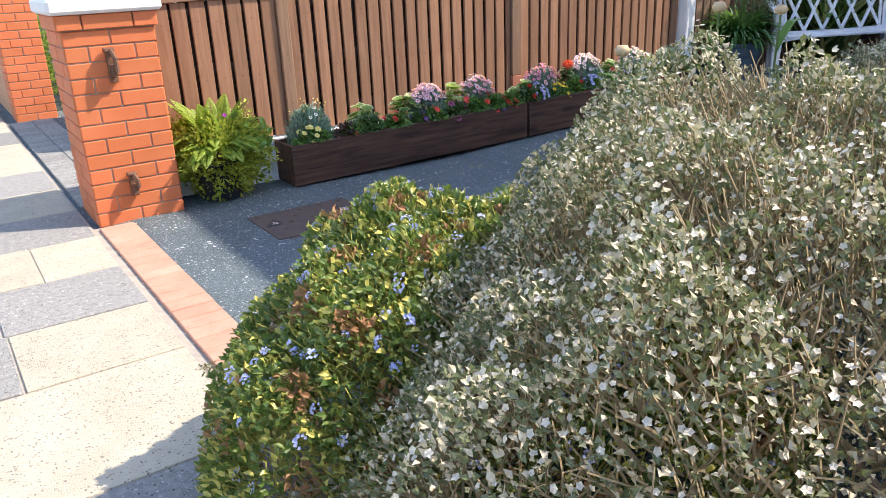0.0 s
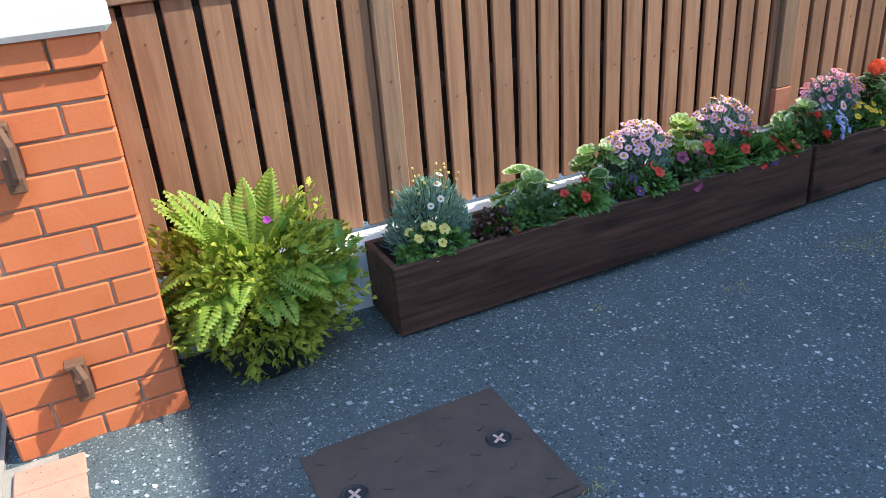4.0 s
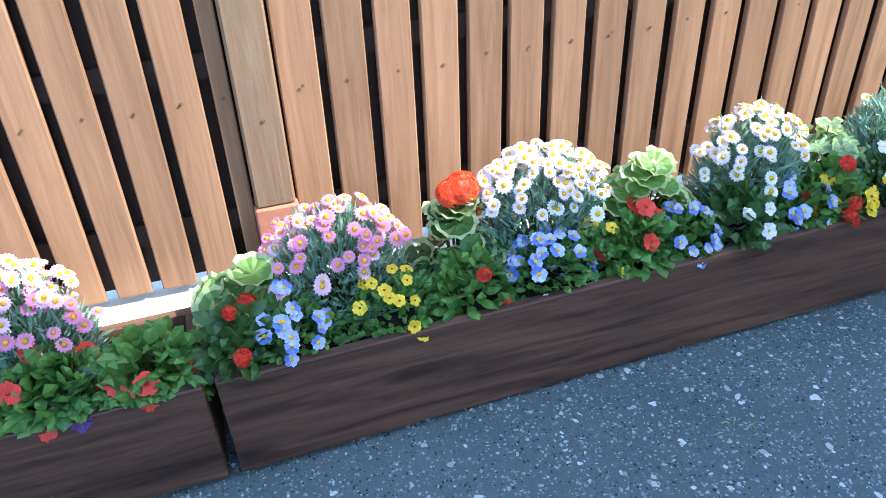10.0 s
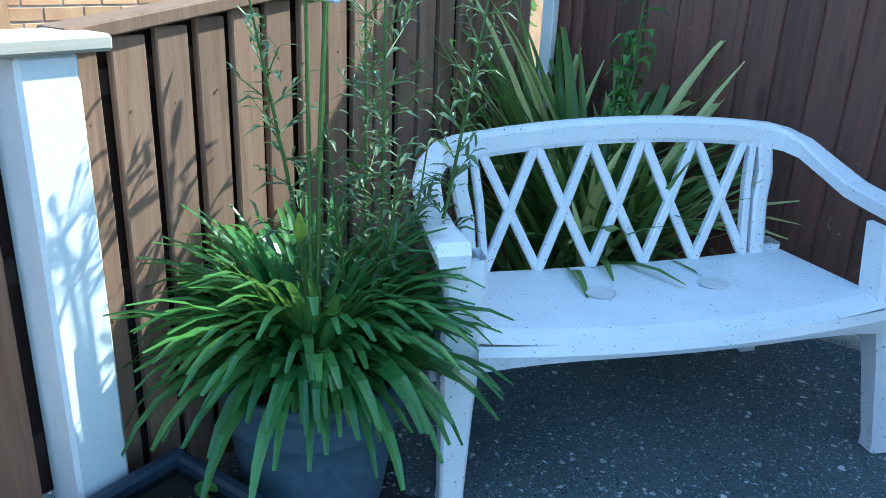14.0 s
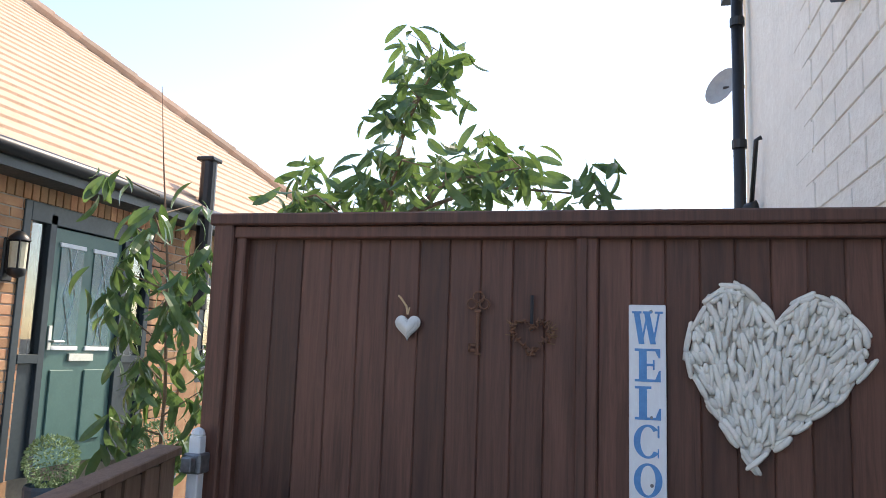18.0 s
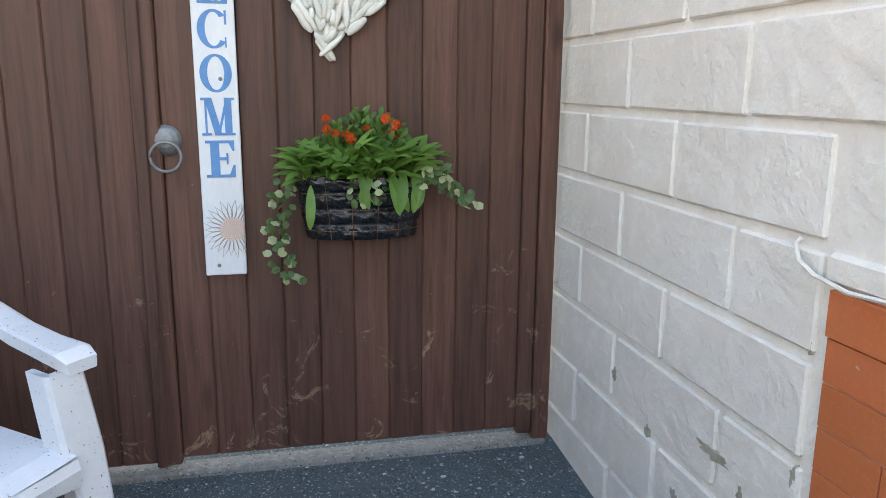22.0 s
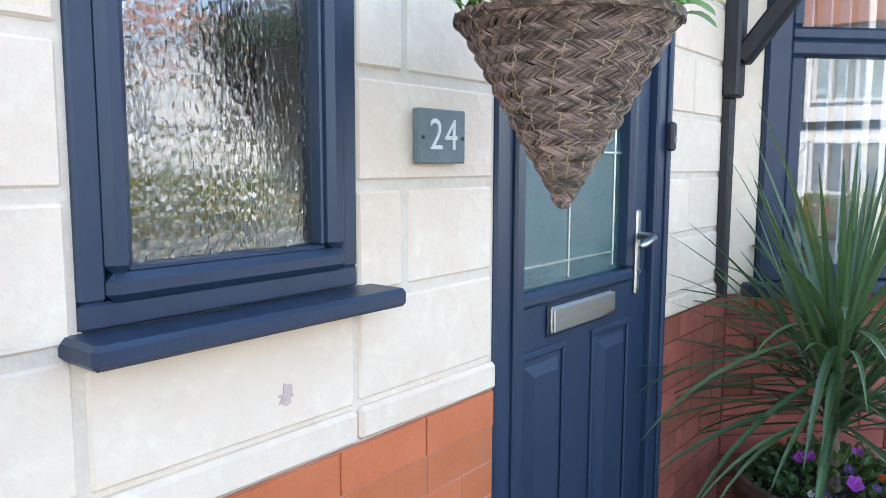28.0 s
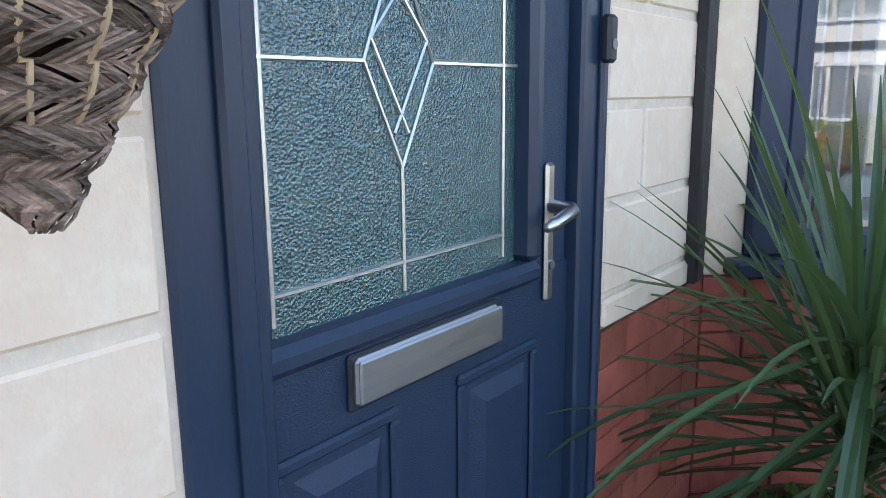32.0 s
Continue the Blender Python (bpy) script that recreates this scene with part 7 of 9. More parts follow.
part("stem_tuft", st, STEM, shrub)
# variegated phormium behind the bench
ph = thing("variegated_flax", (7.78, 4.96, ground_z(7.6)), "clump of green and cream striped flax behind the bench", "plant")
ga, gb = Geo(), Geo()
for k in range(400):
    a = U(0, 6.283)
    p = (U(-0.2, 0.14), U(-0.22, 0.1), 0.02)
    d = (math.cos(a) * 0.6 + 0.02, math.sin(a) * 0.6 - 0.1, U(0.7, 1.9))
    lean = d[0] + d[1]
    size = U(0.75, 1.2) * (0.7 if lean < -0.2 else 1.0)
    if k % 2:
        ga.strap(p, d, size, U(0.04, 0.058), U(0.7, 1.7), 8, 0, 0.3, 0.1, U(-0.6, 0.6))
    else:
        part("cream_blade", Geo().strap(p, d, size, U(0.04, 0.06), U(0.7, 1.8), 8, 0, 0.3, 0.1, U(-0.6, 0.6)), (LEAF_YELLOW, LEAF_FLAX, LEAF_YELLOW)[k % 6 // 2], ph)
part("blade_tuft", ga, LEAF_FLAX, ph)
lil = thing("leafy_shrub", (7.72, 4.8, ground_z(7.5)), "fresh green leafy stems among the flax", "plant")
g, st = Geo(), Geo()
for k in range(4):
    b, t = Vector((U(-0.06, 0.06), U(-0.04, 0.04), 0)), Vector((U(-0.12, 0.12), U(-0.1, 0.05), U(0.95, 1.15)))
    st.tube([b, t], [0.006, 0.003], 5)
    for i in range(26):
        p = b.lerp(t, 0.35 + 0.65 * i / 26)
        g.leaf(p, rand_dir(-0.6, 0.4), Vector((0, 0, 1)), U(0.06, 0.1), U(0.022, 0.035), 0.5)
part("leaves", g, LEAF_MID, lil)
part("stem_tuft", st, STEM, lil)

# ---- garden bench ----
BW, BD = 1.13, 0.5
bm_ = Matrix.Translation((6.66, 4.68, ground_z(6.66))) @ Matrix.Rotation(radians(-45), 4, "Z") @ Matrix.Rotation(radians(-2.6), 4, "Y")
bench = thing("garden_bench", bm_, "weathered white plastic garden bench with lattice back", "bench")
seat = Geo()
nx, ny = 14, 7
vs = []
for j in range(ny + 1):
    for i in range(nx + 1):
        u, v = i / nx, j / ny
        bow = 0.05 * (1 - (2 * u - 1) ** 2)
        y = -bow * (1 - v) + v * 0.46
        vs.append((0.05 + u * (BW - 0.1), y, 0.425 - 0.035 * v + 0.012 * (2 * u - 1) ** 2 - 0.012 * (1 if j == 0 else 0)))
top_n = len(vs)
vs += [(x, y, z - 0.02) for x, y, z in vs]
fs = []
for j in range(ny):
    for i in range(nx):
        a = j * (nx + 1) + i
        fs += [(a, a + 1, a + nx + 2, a + nx + 1), (top_n + a, top_n + a + nx + 1, top_n + a + nx + 2, top_n + a + 1)]
seat.add(vs, fs)
apron = []
av, af = [], []
for i in range(nx + 1):
    u = i / nx
    x, y = 0.05 + u * (BW - 0.1), -0.05 * (1 - (2 * u - 1) ** 2)
    apron.append([(x, y, 0.418), (x, y - 0.008, 0.395), (x, y, 0.35 + 0.03 * (1 - (2 * u - 1) ** 4)), (x, y + 0.02, 0.35 + 0.03 * (1 - (2 * u - 1) ** 4)), (x, y + 0.02, 0.41)])
for i, a in enumerate(apron):
    av += a
    if i:
        af += [(5 * i - 5 + k, 5 * i - 4 + k, 5 * i + 1 + k, 5 * i + k) for k in range(4)]
seat.add(av, af)
seat_p = part("seat", seat, WHITE_PLASTIC, bench, smooth=False)
for u in (0.38, 0.66):
    part("drain_boss", Geo().lathe([(0.04, 0.0), (0.036, 0.002), (0.0, 0.001)], 18), surface("dirty_plastic", (0.50, 0.51, 0.50), (0.62, 0.63, 0.63), 40, 0.6, 0.2), seat_p, "dirt ring in a seat hollow", loc=pose(u * BW, 0.24, 0.411))


def bar(pts, w, d, g=None):
    """A flat moulded bar through points, w wide across y-x, d deep."""
    g = g or Geo()
    pts = [Vector(p) for p in pts]
    vs, fs = [], []
    for i, p in enumerate(pts):
        t = (pts[min(i + 1, len(pts) - 1)] - pts[max(i - 1, 0)]).normalized()
        nrm = Vector((0, 1, 0)) - t * t.y
        nrm.normalize()
        s = t.cross(nrm)
        for a, b in ((-1, -0.6), (-0.6, -1), (0.6, -1), (1, -0.6), (1, 1), (-1, 1)):
            vs.append(p + s * a * w / 2 + nrm * b * d / 2)
    for i in range(len(pts) - 1):
        for k in range(6):
            a, b = i * 6 + k, i * 6 + (k + 1) % 6
            fs.append((a, b, b + 6, a + 6))
    fs += [tuple(range(6))[::-1], tuple(len(vs) - 6 + k for k in range(6))]
    return g.add(vs, fs)


back_y = lambda z: 0.455 + (z - 0.4) * 0.2
topz = lambda u: 0.735 + 0.032 * (1 - (2 * u - 1) ** 2)
backr = part("backrest", bar([(0.10 + (BW - 0.20) * u, back_y(topz(u)), topz(u)) for u in [i / 12 for i in range(13)]], 0.07, 0.035), WHITE_PLASTIC, bench)
for side in (0, 1):
    sx = (lambda x: x) if side == 0 else (lambda x: BW - x)
    part("upright", bar([(sx(0.13), back_y(0.4), 0.39), (sx(0.125), back_y(0.55), 0.55), (sx(0.11), back_y(0.63), 0.63), (sx(0.115), back_y(0.72), 0.725)], 0.045, 0.03), WHITE_PLASTIC, backr)
    part("upright", bar([(sx(0.175), back_y(0.4), 0.39), (sx(0.165), back_y(0.6), 0.6), (sx(0.15), back_y(0.72), 0.725)], 0.022, 0.026), WHITE_PLASTIC, backr)
k = 5
for i in range(k):
    x0, x1 = 0.17 + (BW - 0.34) * i / k, 0.17 + (BW - 0.34) * (i + 1) / k
    zt = topz(((x0 + x1) / 2) / BW) - 0.02
    part("lattice_bar", bar([(x0, back_y(0.4), 0.392), ((x0 * 0.45 + x1 * 0.55), back_y(0.58), 0.58), (x1 - 0.0, back_y(zt), zt)], 0.026, 0.02), WHITE_PLASTIC, backr)
    part("lattice_bar", bar([(x1, back_y(0.4) + 0.003, 0.392), ((x1 * 0.45 + x0 * 0.55), back_y(0.58) + 0.003, 0.58), (x0 + 0.0, back_y(zt) + 0.003, zt)], 0.026, 0.02), WHITE_PLASTIC, backr)
for side in (0, 1):
    sx = (lambda x: x) if side == 0 else (lambda x: BW - x)
    arm = Geo()
    pts = [(sx(0.17), back_y(0.745), 0.744), (sx(0.10), back_y(0.735), 0.736), (sx(0.055), back_y(0.72) - 0.018, 0.730), (sx(0.022), back_y(0.68) - 0.06, 0.718), (sx(0.0), 0.38, 0.685), (sx(-0.01), 0.27, 0.65), (sx(-0.006), 0.16, 0.642), (sx(0.0), 0.05, 0.64), (sx(0.0), 0.015, 0.628)]
    shape = [(0.0178, 0.034, -0.035), (0.02, 0.034, -0.036), (0.026, 0.026, -0.036), (0.034, 0.014, -0.034)] + [(0.036, 0.008, -0.03)] * 3 + [(0.042, 0.008, -0.03), (0.036, 0.002, -0.026)]
    vs, fs = [], []
    for i, (x, y, z) in enumerate(pts):
        a, b = Vector(pts[max(i - 1, 0)]), Vector(pts[min(i + 1, len(pts) - 1)])
        sd = (b - a).cross(Vector((0, 0, 1))).normalized() * (1 if side == 0 else -1)
        hw, hi, lo = shape[i]
        for k, h in ((-1, hi * 0.5), (-0.75, hi), (0.75, hi), (1, hi * 0.5), (0.9, lo), (-0.9, lo)):
            vs.append(Vector((x, y, z + h)) + sd * hw * k)
    for i in range(len(pts) - 1):
        for q in range(6):
            a, b = i * 6 + q, i * 6 + (q + 1) % 6
            fs.append((a, a + 6, b + 6, b))
    fs += [(0, 1, 2, 3, 4, 5), tuple(range(len(vs) - 1, len(vs) - 7, -1))]
    part("armrest", arm.add(vs, fs), WHITE_PLASTIC, bench)
    leg = Geo()
    for (xa, ya, xb, yb, z0, z1, wa, wb) in ((sx(-0.012), -0.012, sx(0.032), 0.03, 0.0, 0.61, 0.056, 0.09), (sx(0.05), 0.53, sx(0.09), 0.45, 0.0, 0.42, 0.055, 0.085)):
        shape = [(-0.5, 0.85), (-0.5, 0.12), (-0.4, 0.0), (0.4, 0.0), (0.5, 0.12), (0.5, 0.85), (0.3, 0.85), (0.3, 0.2), (-0.3, 0.2), (-0.3, 0.85)]
        vs = []
        for t in (0.0, 0.05, 0.4, 0.55, 0.66, 0.85, 1.0):
            w = (wa + (wb - wa) * t) * (1.1 if t == 0.0 else 1.0) * (1.0 + 0.7 * max(0.0, 0.34 - abs(t - 0.66)))
            vs += [(xa + (xb - xa) * t + u * w, ya + (yb - ya) * t + v * w, z0 + (z1 - z0) * t) for u, v in shape]
        leg.add(vs, [(l * 10 + k, l * 10 + (k + 1) % 10, l * 10 + 10 + (k + 1) % 10, l * 10 + 10 + k) for l in range(6) for k in range(10)] + [(1, 2, 3, 4, 7, 8), (0, 1, 8, 9), (4, 5, 6, 7)])
        part("leg", leg, WHITE_PLASTIC, bench)
        leg = Geo()

# ---- wall basket on the gate ----
wb = thing("wall_basket", on_gate(3.235, 0.93), "black plastic lined wall basket with leafy plants and orange flowers", "hanging planter")
lin = Geo()
nu, nz = 64, 28
vs = []
for j in range(nz + 1):
    for i in range(nu + 1):
        a = math.pi * i / nu
        z = 0.19 * j / nz
        q = 1 - 0.18 * (1 - j / nz)
        puff = abs(math.sin(math.pi * j / 7)) ** 0.5 * (0.55 + 0.45 * abs(math.sin(math.pi * i / 9.14)) ** 0.4)
        w = 0.013 * puff + 0.009 * noise.noise((i * 0.45, j * 0.9, 0)) + 0.004 * noise.noise((i * 1.3, j * 1.7, 4))
        vs.append((-0.2 * math.cos(a) * q * (1 + w), (0.125 * math.sin(a) ** 0.6) * q + w * (0.2 + math.sin(a)) - 0.004, z))
lin.add(vs, [(j * (nu + 1) + i, j * (nu + 1) + i + 1, (j + 1) * (nu + 1) + i + 1, (j + 1) * (nu + 1) + i) for j in range(nz) for i in range(nu)])
lin.add([v for v in vs[:nu + 1]], [tuple(range(nu + 1))[::-1]])
part("liner", lin, surface("glossy_black_liner", (0.008, 0.010, 0.014), (0.014, 0.017, 0.022), 20, 0.2, 0.3, 60, 0.002), wb, "wrinkled black plastic liner", smooth=True)
part("soil", Geo().prism([(-0.175 * math.cos(math.pi * i / 14), 0.12 * math.sin(math.pi * i / 14) ** 0.6) for i in range(15)], 0.15, 0.17), SOIL, wb)
wires = Geo()
for z in (0.03, 0.085, 0.14, 0.188):
    q = 1 - 0.18 * (1 - z / 0.19)
    wires.tube([(-0.204 * math.cos(math.pi * i / 14) * q, 0.135 * math.sin(math.pi * i / 14) ** 0.6 * q + 0.003, z) for i in range(15)], 0.0012, 5)
for i in range(2, 14, 2):
    a = math.pi * i / 14
    wires.tube([(-0.188 * math.cos(a) * (1 - 0.18 * (1 - z / 0.19)), 0.135 * math.sin(a) ** 0.6 * (1 - 0.18 * (1 - z / 0.19)) + 0.003, z) for z in (0.0, 0.1, 0.19)], 0.001, 5)
part("wire_frame", wires, IRON, wb, "rusty wire frame")
g = Geo()
for k in range(30):
    a = 2.4 * k
    base = Vector((0.19 * math.cos(a) * math.sqrt((k + 0.5) / 30), 0.075 + 0.06 * math.sin(a), 0.17))
    for i in range(13):
        b = 2.4 * i + k
        d = Vector((math.cos(b) + base.x * 3, math.sin(b) + 0.35, U(0.4, 2.2)))
        g.oval(base + Vector((0, 0, U(0, 0.06))), d, Vector((0, 0.5, 1)), U(0.075, 0.12), U(0.018, 0.027), 0.5, 0.12)
for k in range(9):
    p = Vector((U(-0.19, 0.19), 0.13, 0.19 + U(-0.02, 0.03)))
    g.oval(p, Vector((U(-0.4, 0.4), 0.35, -0.8)), Vector((0, 1, 0.5)), U(0.08, 0.13), U(0.026, 0.036), 0.3)
part("foliage", g, LEAF_FRESH, wb, smooth=True)
g = Geo()
for p, d in soft_dome(480, 0.15, 0.06, 0.19, 0.5):
    g.oval(p + Vector((-0.01, 0.075, 0.18)), d + rand_dir(-0.3, 0.8) * 0.8 + Vector((0, 0.4, 0)), Vector((0, 0.7, 0.7)), U(0.022, 0.036), U(0.011, 0.017), 0.3)
part("small_foliage", g, LEAF_MID, wb, "small dark green leaves", smooth=True)
g = Geo()
for (sx_, n, dx) in ((1, 34, 0.0), (1, 26, 0.02), (-1, 40, 0.0), (-1, 26, -0.03), (0.2, 18, 0.0)):
    for k in range(n):
        t = k / n
        if sx_ > 0.5:
            p = Vector((0.19 + 0.05 * math.sin(t * 3) + dx, 0.1, 0.2 - 0.33 * t))
        elif sx_ < 0:
            p = Vector((-0.15 - 0.17 * t, 0.13, 0.17 + 0.035 * math.sin(t * 5) - 0.02 * t))
        else:
            p = Vector((-0.05 + 0.1 * t, 0.15, 0.14 + 0.02 * math.sin(t * 9)))
        g.leaf(p + rand_dir(-1, 1) * 0.02, rand_dir(-0.6, 0.6) + Vector((0, 0.3, 0)), Vector((0, 1, 0.4)), U(0.022, 0.036), U(0.02, 0.032), 0.2, -0.1)
part("trailing_ivy", g, VARIEGATED, wb, "trailing variegated ivy")
for k in range(9):
    bloom(F_ORANGE_TUFT, wb, (U(-0.13, 0.12), 0.10 + U(-0.02, 0.04), 0.32 + U(-0.04, 0.04)), (U(-0.3, 0.3), 0.8, 0.6), 0.8)
g = Geo()
for k in range(9):
    g.tube([(U(-0.1, 0.1), 0.08, 0.2), (U(-0.13, 0.13), 0.09, 0.34)], 0.0016, 4)
part("stem_tuft", g, STEM, wb)

# ---- pots by the house corner ----
p1 = thing("ribbed_pot", Matrix.Translation((6.81, 2.822, ground_z(6.81))) @ Matrix.Diagonal((0.96, 0.96, 1.13, 1)), "pale grey ribbed plastic pot with weedy low greenery", "potted plant")
prof = [(0.0, 0.0), (0.163, 0.0), (0.171, 0.006), (0.172, 0.03)]
for z, r in ((0.058, 0.176), (0.148, 0.185)):
    prof += [(r, z - 0.004), (r + 0.001, z - 0.001), (r + 0.009, z + 0.002), (r + 0.0115, z + 0.007), (r + 0.0105, z + 0.012), (r + 0.004, z + 0.0145), (r + 0.0035, z + 0.017), (r + 0.0095, z + 0.019), (r + 0.0105, z + 0.024), (r + 0.009, z + 0.028), (r + 0.002, z + 0.031), (r + 0.0022, z + 0.034)]
prof += [(0.192, 0.228), (0.194, 0.234), (0.2, 0.238), (0.203, 0.246), (0.202, 0.256), (0.197, 0.26), (0.188, 0.258), (0.184, 0.22)]
pot(p1, prof, GREY_POT, 0.225, 0.185, n=56)
g = Geo()
for k in range(1100):
    a, q = U(0, 6.28), 0.185 * math.sqrt(R.random())
    p = Vector((q * math.cos(a), q * math.sin(a), 0.235 + U(0, 0.05)))
    out = Vector((math.cos(a), math.sin(a), 0)) * (q / 0.185)
    g.leaf(p, out * 0.8 + rand_dir(0, 1), Vector((0, 0, 1)), U(0.014, 0.024), U(0.01, 0.016), 0.3)
for k in range(90):
    a = U(0, 6.28)
    q = U(0.12, 0.185)
    p = Vector((q * math.cos(a), q * math.sin(a), 0.24))
    g.leaf(p + Vector((0, 0, 0.02 * R.random())), Vector((math.cos(a) * 0.8, math.sin(a) * 0.8, U(0.1, 0.7))), Vector((0, 0, 1)), U(0.04, 0.07), U(0.014, 0.022), 0.5)
for cx_, cy_, n, L in ((0.10, 0.10, 34, 0.125), (-0.05, 0.16, 26, 0.1), (0.05, -0.14, 26, 0.085), (0.15, -0.05, 22, 0.08), (-0.15, 0.07, 18, 0.07)):
    for k in range(n):
        d = Vector((U(-1, 1) + 3 * cx_, U(-1, 1) + 3 * cy_, U(0.5, 1.9))).normalized()
        p = Vector((cx_ + U(-0.02, 0.02), cy_ + U(-0.02, 0.02), 0.235 + U(0, 0.4) * L))
        g.oval(p, d, Vector((-0.4, 0.3, 1)), L * U(0.6, 1.05), L * U(0.2, 0.28), 0.5)
part("foliage", g, LEAF_MID, p1, smooth=True)
g = Geo()
for k in range(60):
    p = Vector((-0.02 + U(-0.05, 0.05), -0.09 + U(-0.04, 0.04), 0.24))
    g.tube([p, p + rand_dir(0, 0.6) * 0.05], 0.0015, 4)
part("dead_stems", g, STRAW, p1, "dead brown stems")

p2 = thing("lambs_ear_pot", Matrix.Translation((6.295, 2.722, ground_z(6.27))) @ Matrix.Scale(0.93, 4), "dark grey pot of silvery felted foliage and a red begonia", "potted plant")
TALL = 0.11
prof = [(0.0, 0.0), (0.118, 0.0), (0.125, 0.006)] + [(0.125 + 0.045 * z / 0.2, z) for z in (0.05, 0.1, 0.15, 0.19)] + [(0.172, 0.2), (0.188, 0.205), (0.192, 0.222), (0.186, 0.236), (0.17, 0.236), (0.165, 0.2)]
prof = [(r, z + TALL * min(1.0, z / 0.19)) for r, z in prof]
pot(p2, prof, DARK_POT, 0.205 + TALL, 0.165)
groove = Geo()
for i in range(150):
    a, z = 2 * math.pi * (i + U(-0.3, 0.3)) / 150, U(0.03, 0.22)
    e = min(0.275, z + U(0.02, 0.08))
    groove.tube([((0.1255 + 0.15 * h) * math.cos(a), (0.1255 + 0.15 * h) * math.sin(a), h) for h in (z, e)], 0.0011, 4)
part("grain_ribs", groove, BLACK_PLASTIC, p2)
g, rim_, st = Geo(), Geo(), Geo()
for k in range(24):
    a = 2.4 * k
    q = 0.03 + 0.165 * math.sqrt((k + 0.5) / 24)
    tip = Vector((math.cos(a) * q * 1.1, math.sin(a) * q * 1.1, TALL + (U(0.38, 0.45) if k in (2, 5, 9, 14) else U(0.25, 0.35) - 0.5 * max(0.0, q - 0.13))))
    if abs(0.61 * tip.x + 0.79 * tip.y) < 0.085 and 0.61 * tip.y - 0.79 * tip.x > 0.05:
        continue
    base = Vector((tip.x * 0.6, tip.y * 0.6, 0.20 + TALL))
    st.tube([base, base.lerp(tip, 0.5) + Vector((0, 0, 0.02)), tip], [0.006, 0.005, 0.004], 6)
    for i in range(6):
        t = 0.05 + 0.95 * i / 5
        p = base.lerp(tip, t)
        b = 1.57 * i + k
        for s in (0, math.pi):
            d = Vector((math.cos(b + s), math.sin(b + s), 0.4 + 1.9 * t + U(-0.3, 0.3))).normalized()
            L = U(0.10, 0.135) * (1.05 - 0.4 * t)
            up = (Vector((0, 0, 1)) - Vector((d.x, d.y, 0)) * 0.5).normalized()
            g.oval(p, d, up, L, L * 0.4, 0.35, 0.12)
            rim_.oval(p - up * 0.0014, d, up, L * 1.02, L * 0.435, 0.35, 0.12)
part("felted_leaves", g, LEAF_GREY, p2, smooth=True)
part("felted_edge", rim_, leafy("felted_margin", (0.42, 0.52, 0.38), (0.55, 0.62, 0.48), 0.8, 0.15), p2, "pale felted leaf margins", smooth=True)
part("stem_tuft", st, LEAF_GREY, p2)
g = Geo()
for k in range(60):
    p = Vector((0.08, 0.12, 0.24 + TALL)) + Vector((U(-0.05, 0.05), U(-0.06, 0.06), U(0, 0.09)))
    g.leaf(p, Vector((0.1, 0.5, 0.8)) + rand_dir(-0.3, 0.6), Vector((0, 0, 1)), U(0.04, 0.08), U(0.012, 0.02), 0.4)
part("cut_leaves", g, LEAF_MID, p2, "bright green cut leaves")
g = Geo()
for k in range(22):
    p = Vector((-0.12, 0.04, 0.25 + TALL)) + rand_dir(0, 0.4) * 0.035
    g.leaf(p, rand_dir(-0.1, 0.6), Vector((0, 0, 1)), U(0.04, 0.055), U(0.03, 0.04), 0.3)
part("begonia_leaves", g, LEAF_RED, p2, "glossy bronze begonia leaves")
for k in range(3):
    bloom(F_BEG, p2, (-0.12 + U(-0.03, 0.03), 0.04 + U(-0.03, 0.03), 0.285 + TALL), (-0.4, 0.4, 1), 0.7)

p3 = thing("stone_pot", Matrix.Translation((6.236, 2.226, ground_z(6.2))) @ Matrix.Diagonal((0.95, 0.95, 1.22, 1)), "cast stone pot with fruit swags, red daisies and marigolds", "potted plant")
prof = [(0.0, 0.0), (0.13, 0.0), (0.142, 0.01), (0.145, 0.03), (0.14, 0.035), (0.16, 0.08), (0.18, 0.15), (0.187, 0.2), (0.186, 0.21), (0.2, 0.215), (0.203, 0.235), (0.2, 0.25), (0.178, 0.252), (0.172, 0.22)]
pot(p3, prof, STONE, 0.23, 0.175, wobble=0.012)
swag = Geo()
for i in range(8):
    a0 = 2 * math.pi * i / 8
    for k in range(9):
        t = k / 8
        a = a0 + t * math.pi / 4
        z = 0.185 - 0.06 * math.sin(math.pi * t)
        r = 0.165 + 0.022 * (z - 0.08) / 0.12
        swag.join(Geo().lathe([(0.0, -0.006), (0.008, -0.003), (0.008, 0.003), (0.0, 0.006)], 6), aim((r * math.cos(a), r * math.sin(a), z), (math.cos(a), math.sin(a), 0)))
    for k in range(7):
        a = a0 + U(-0.07, 0.07)
        z = 0.165 - 0.012 * k
        r = 0.165 + 0.022 * (z - 0.08) / 0.12
        swag.join(Geo().lathe([(0.0, -0.007), (0.008, -0.004), (0.008, 0.003), (0.0, 0.007)], 6), aim((r * math.cos(a), r * math.sin(a), z), (math.cos(a), math.sin(a), 0)))
part("fruit_swag", swag, STONE, p3, smooth=True)
g = Geo()
for p, d in soft_dome(7000, 0.2, 0.2, 0.19, 0.4):
    g.leaf(p + Vector((0, 0, 0.22)), d + rand_dir(-0.4, 0.8) * 0.8, rand_dir(-1, 1), U(0.018, 0.034), U(0.0035, 0.006), 0.3)
part("foliage", g, leafy("marigold_leaf", (0.06, 0.16, 0.03), (0.15, 0.30, 0.06), 0.4, 0.3), p3)
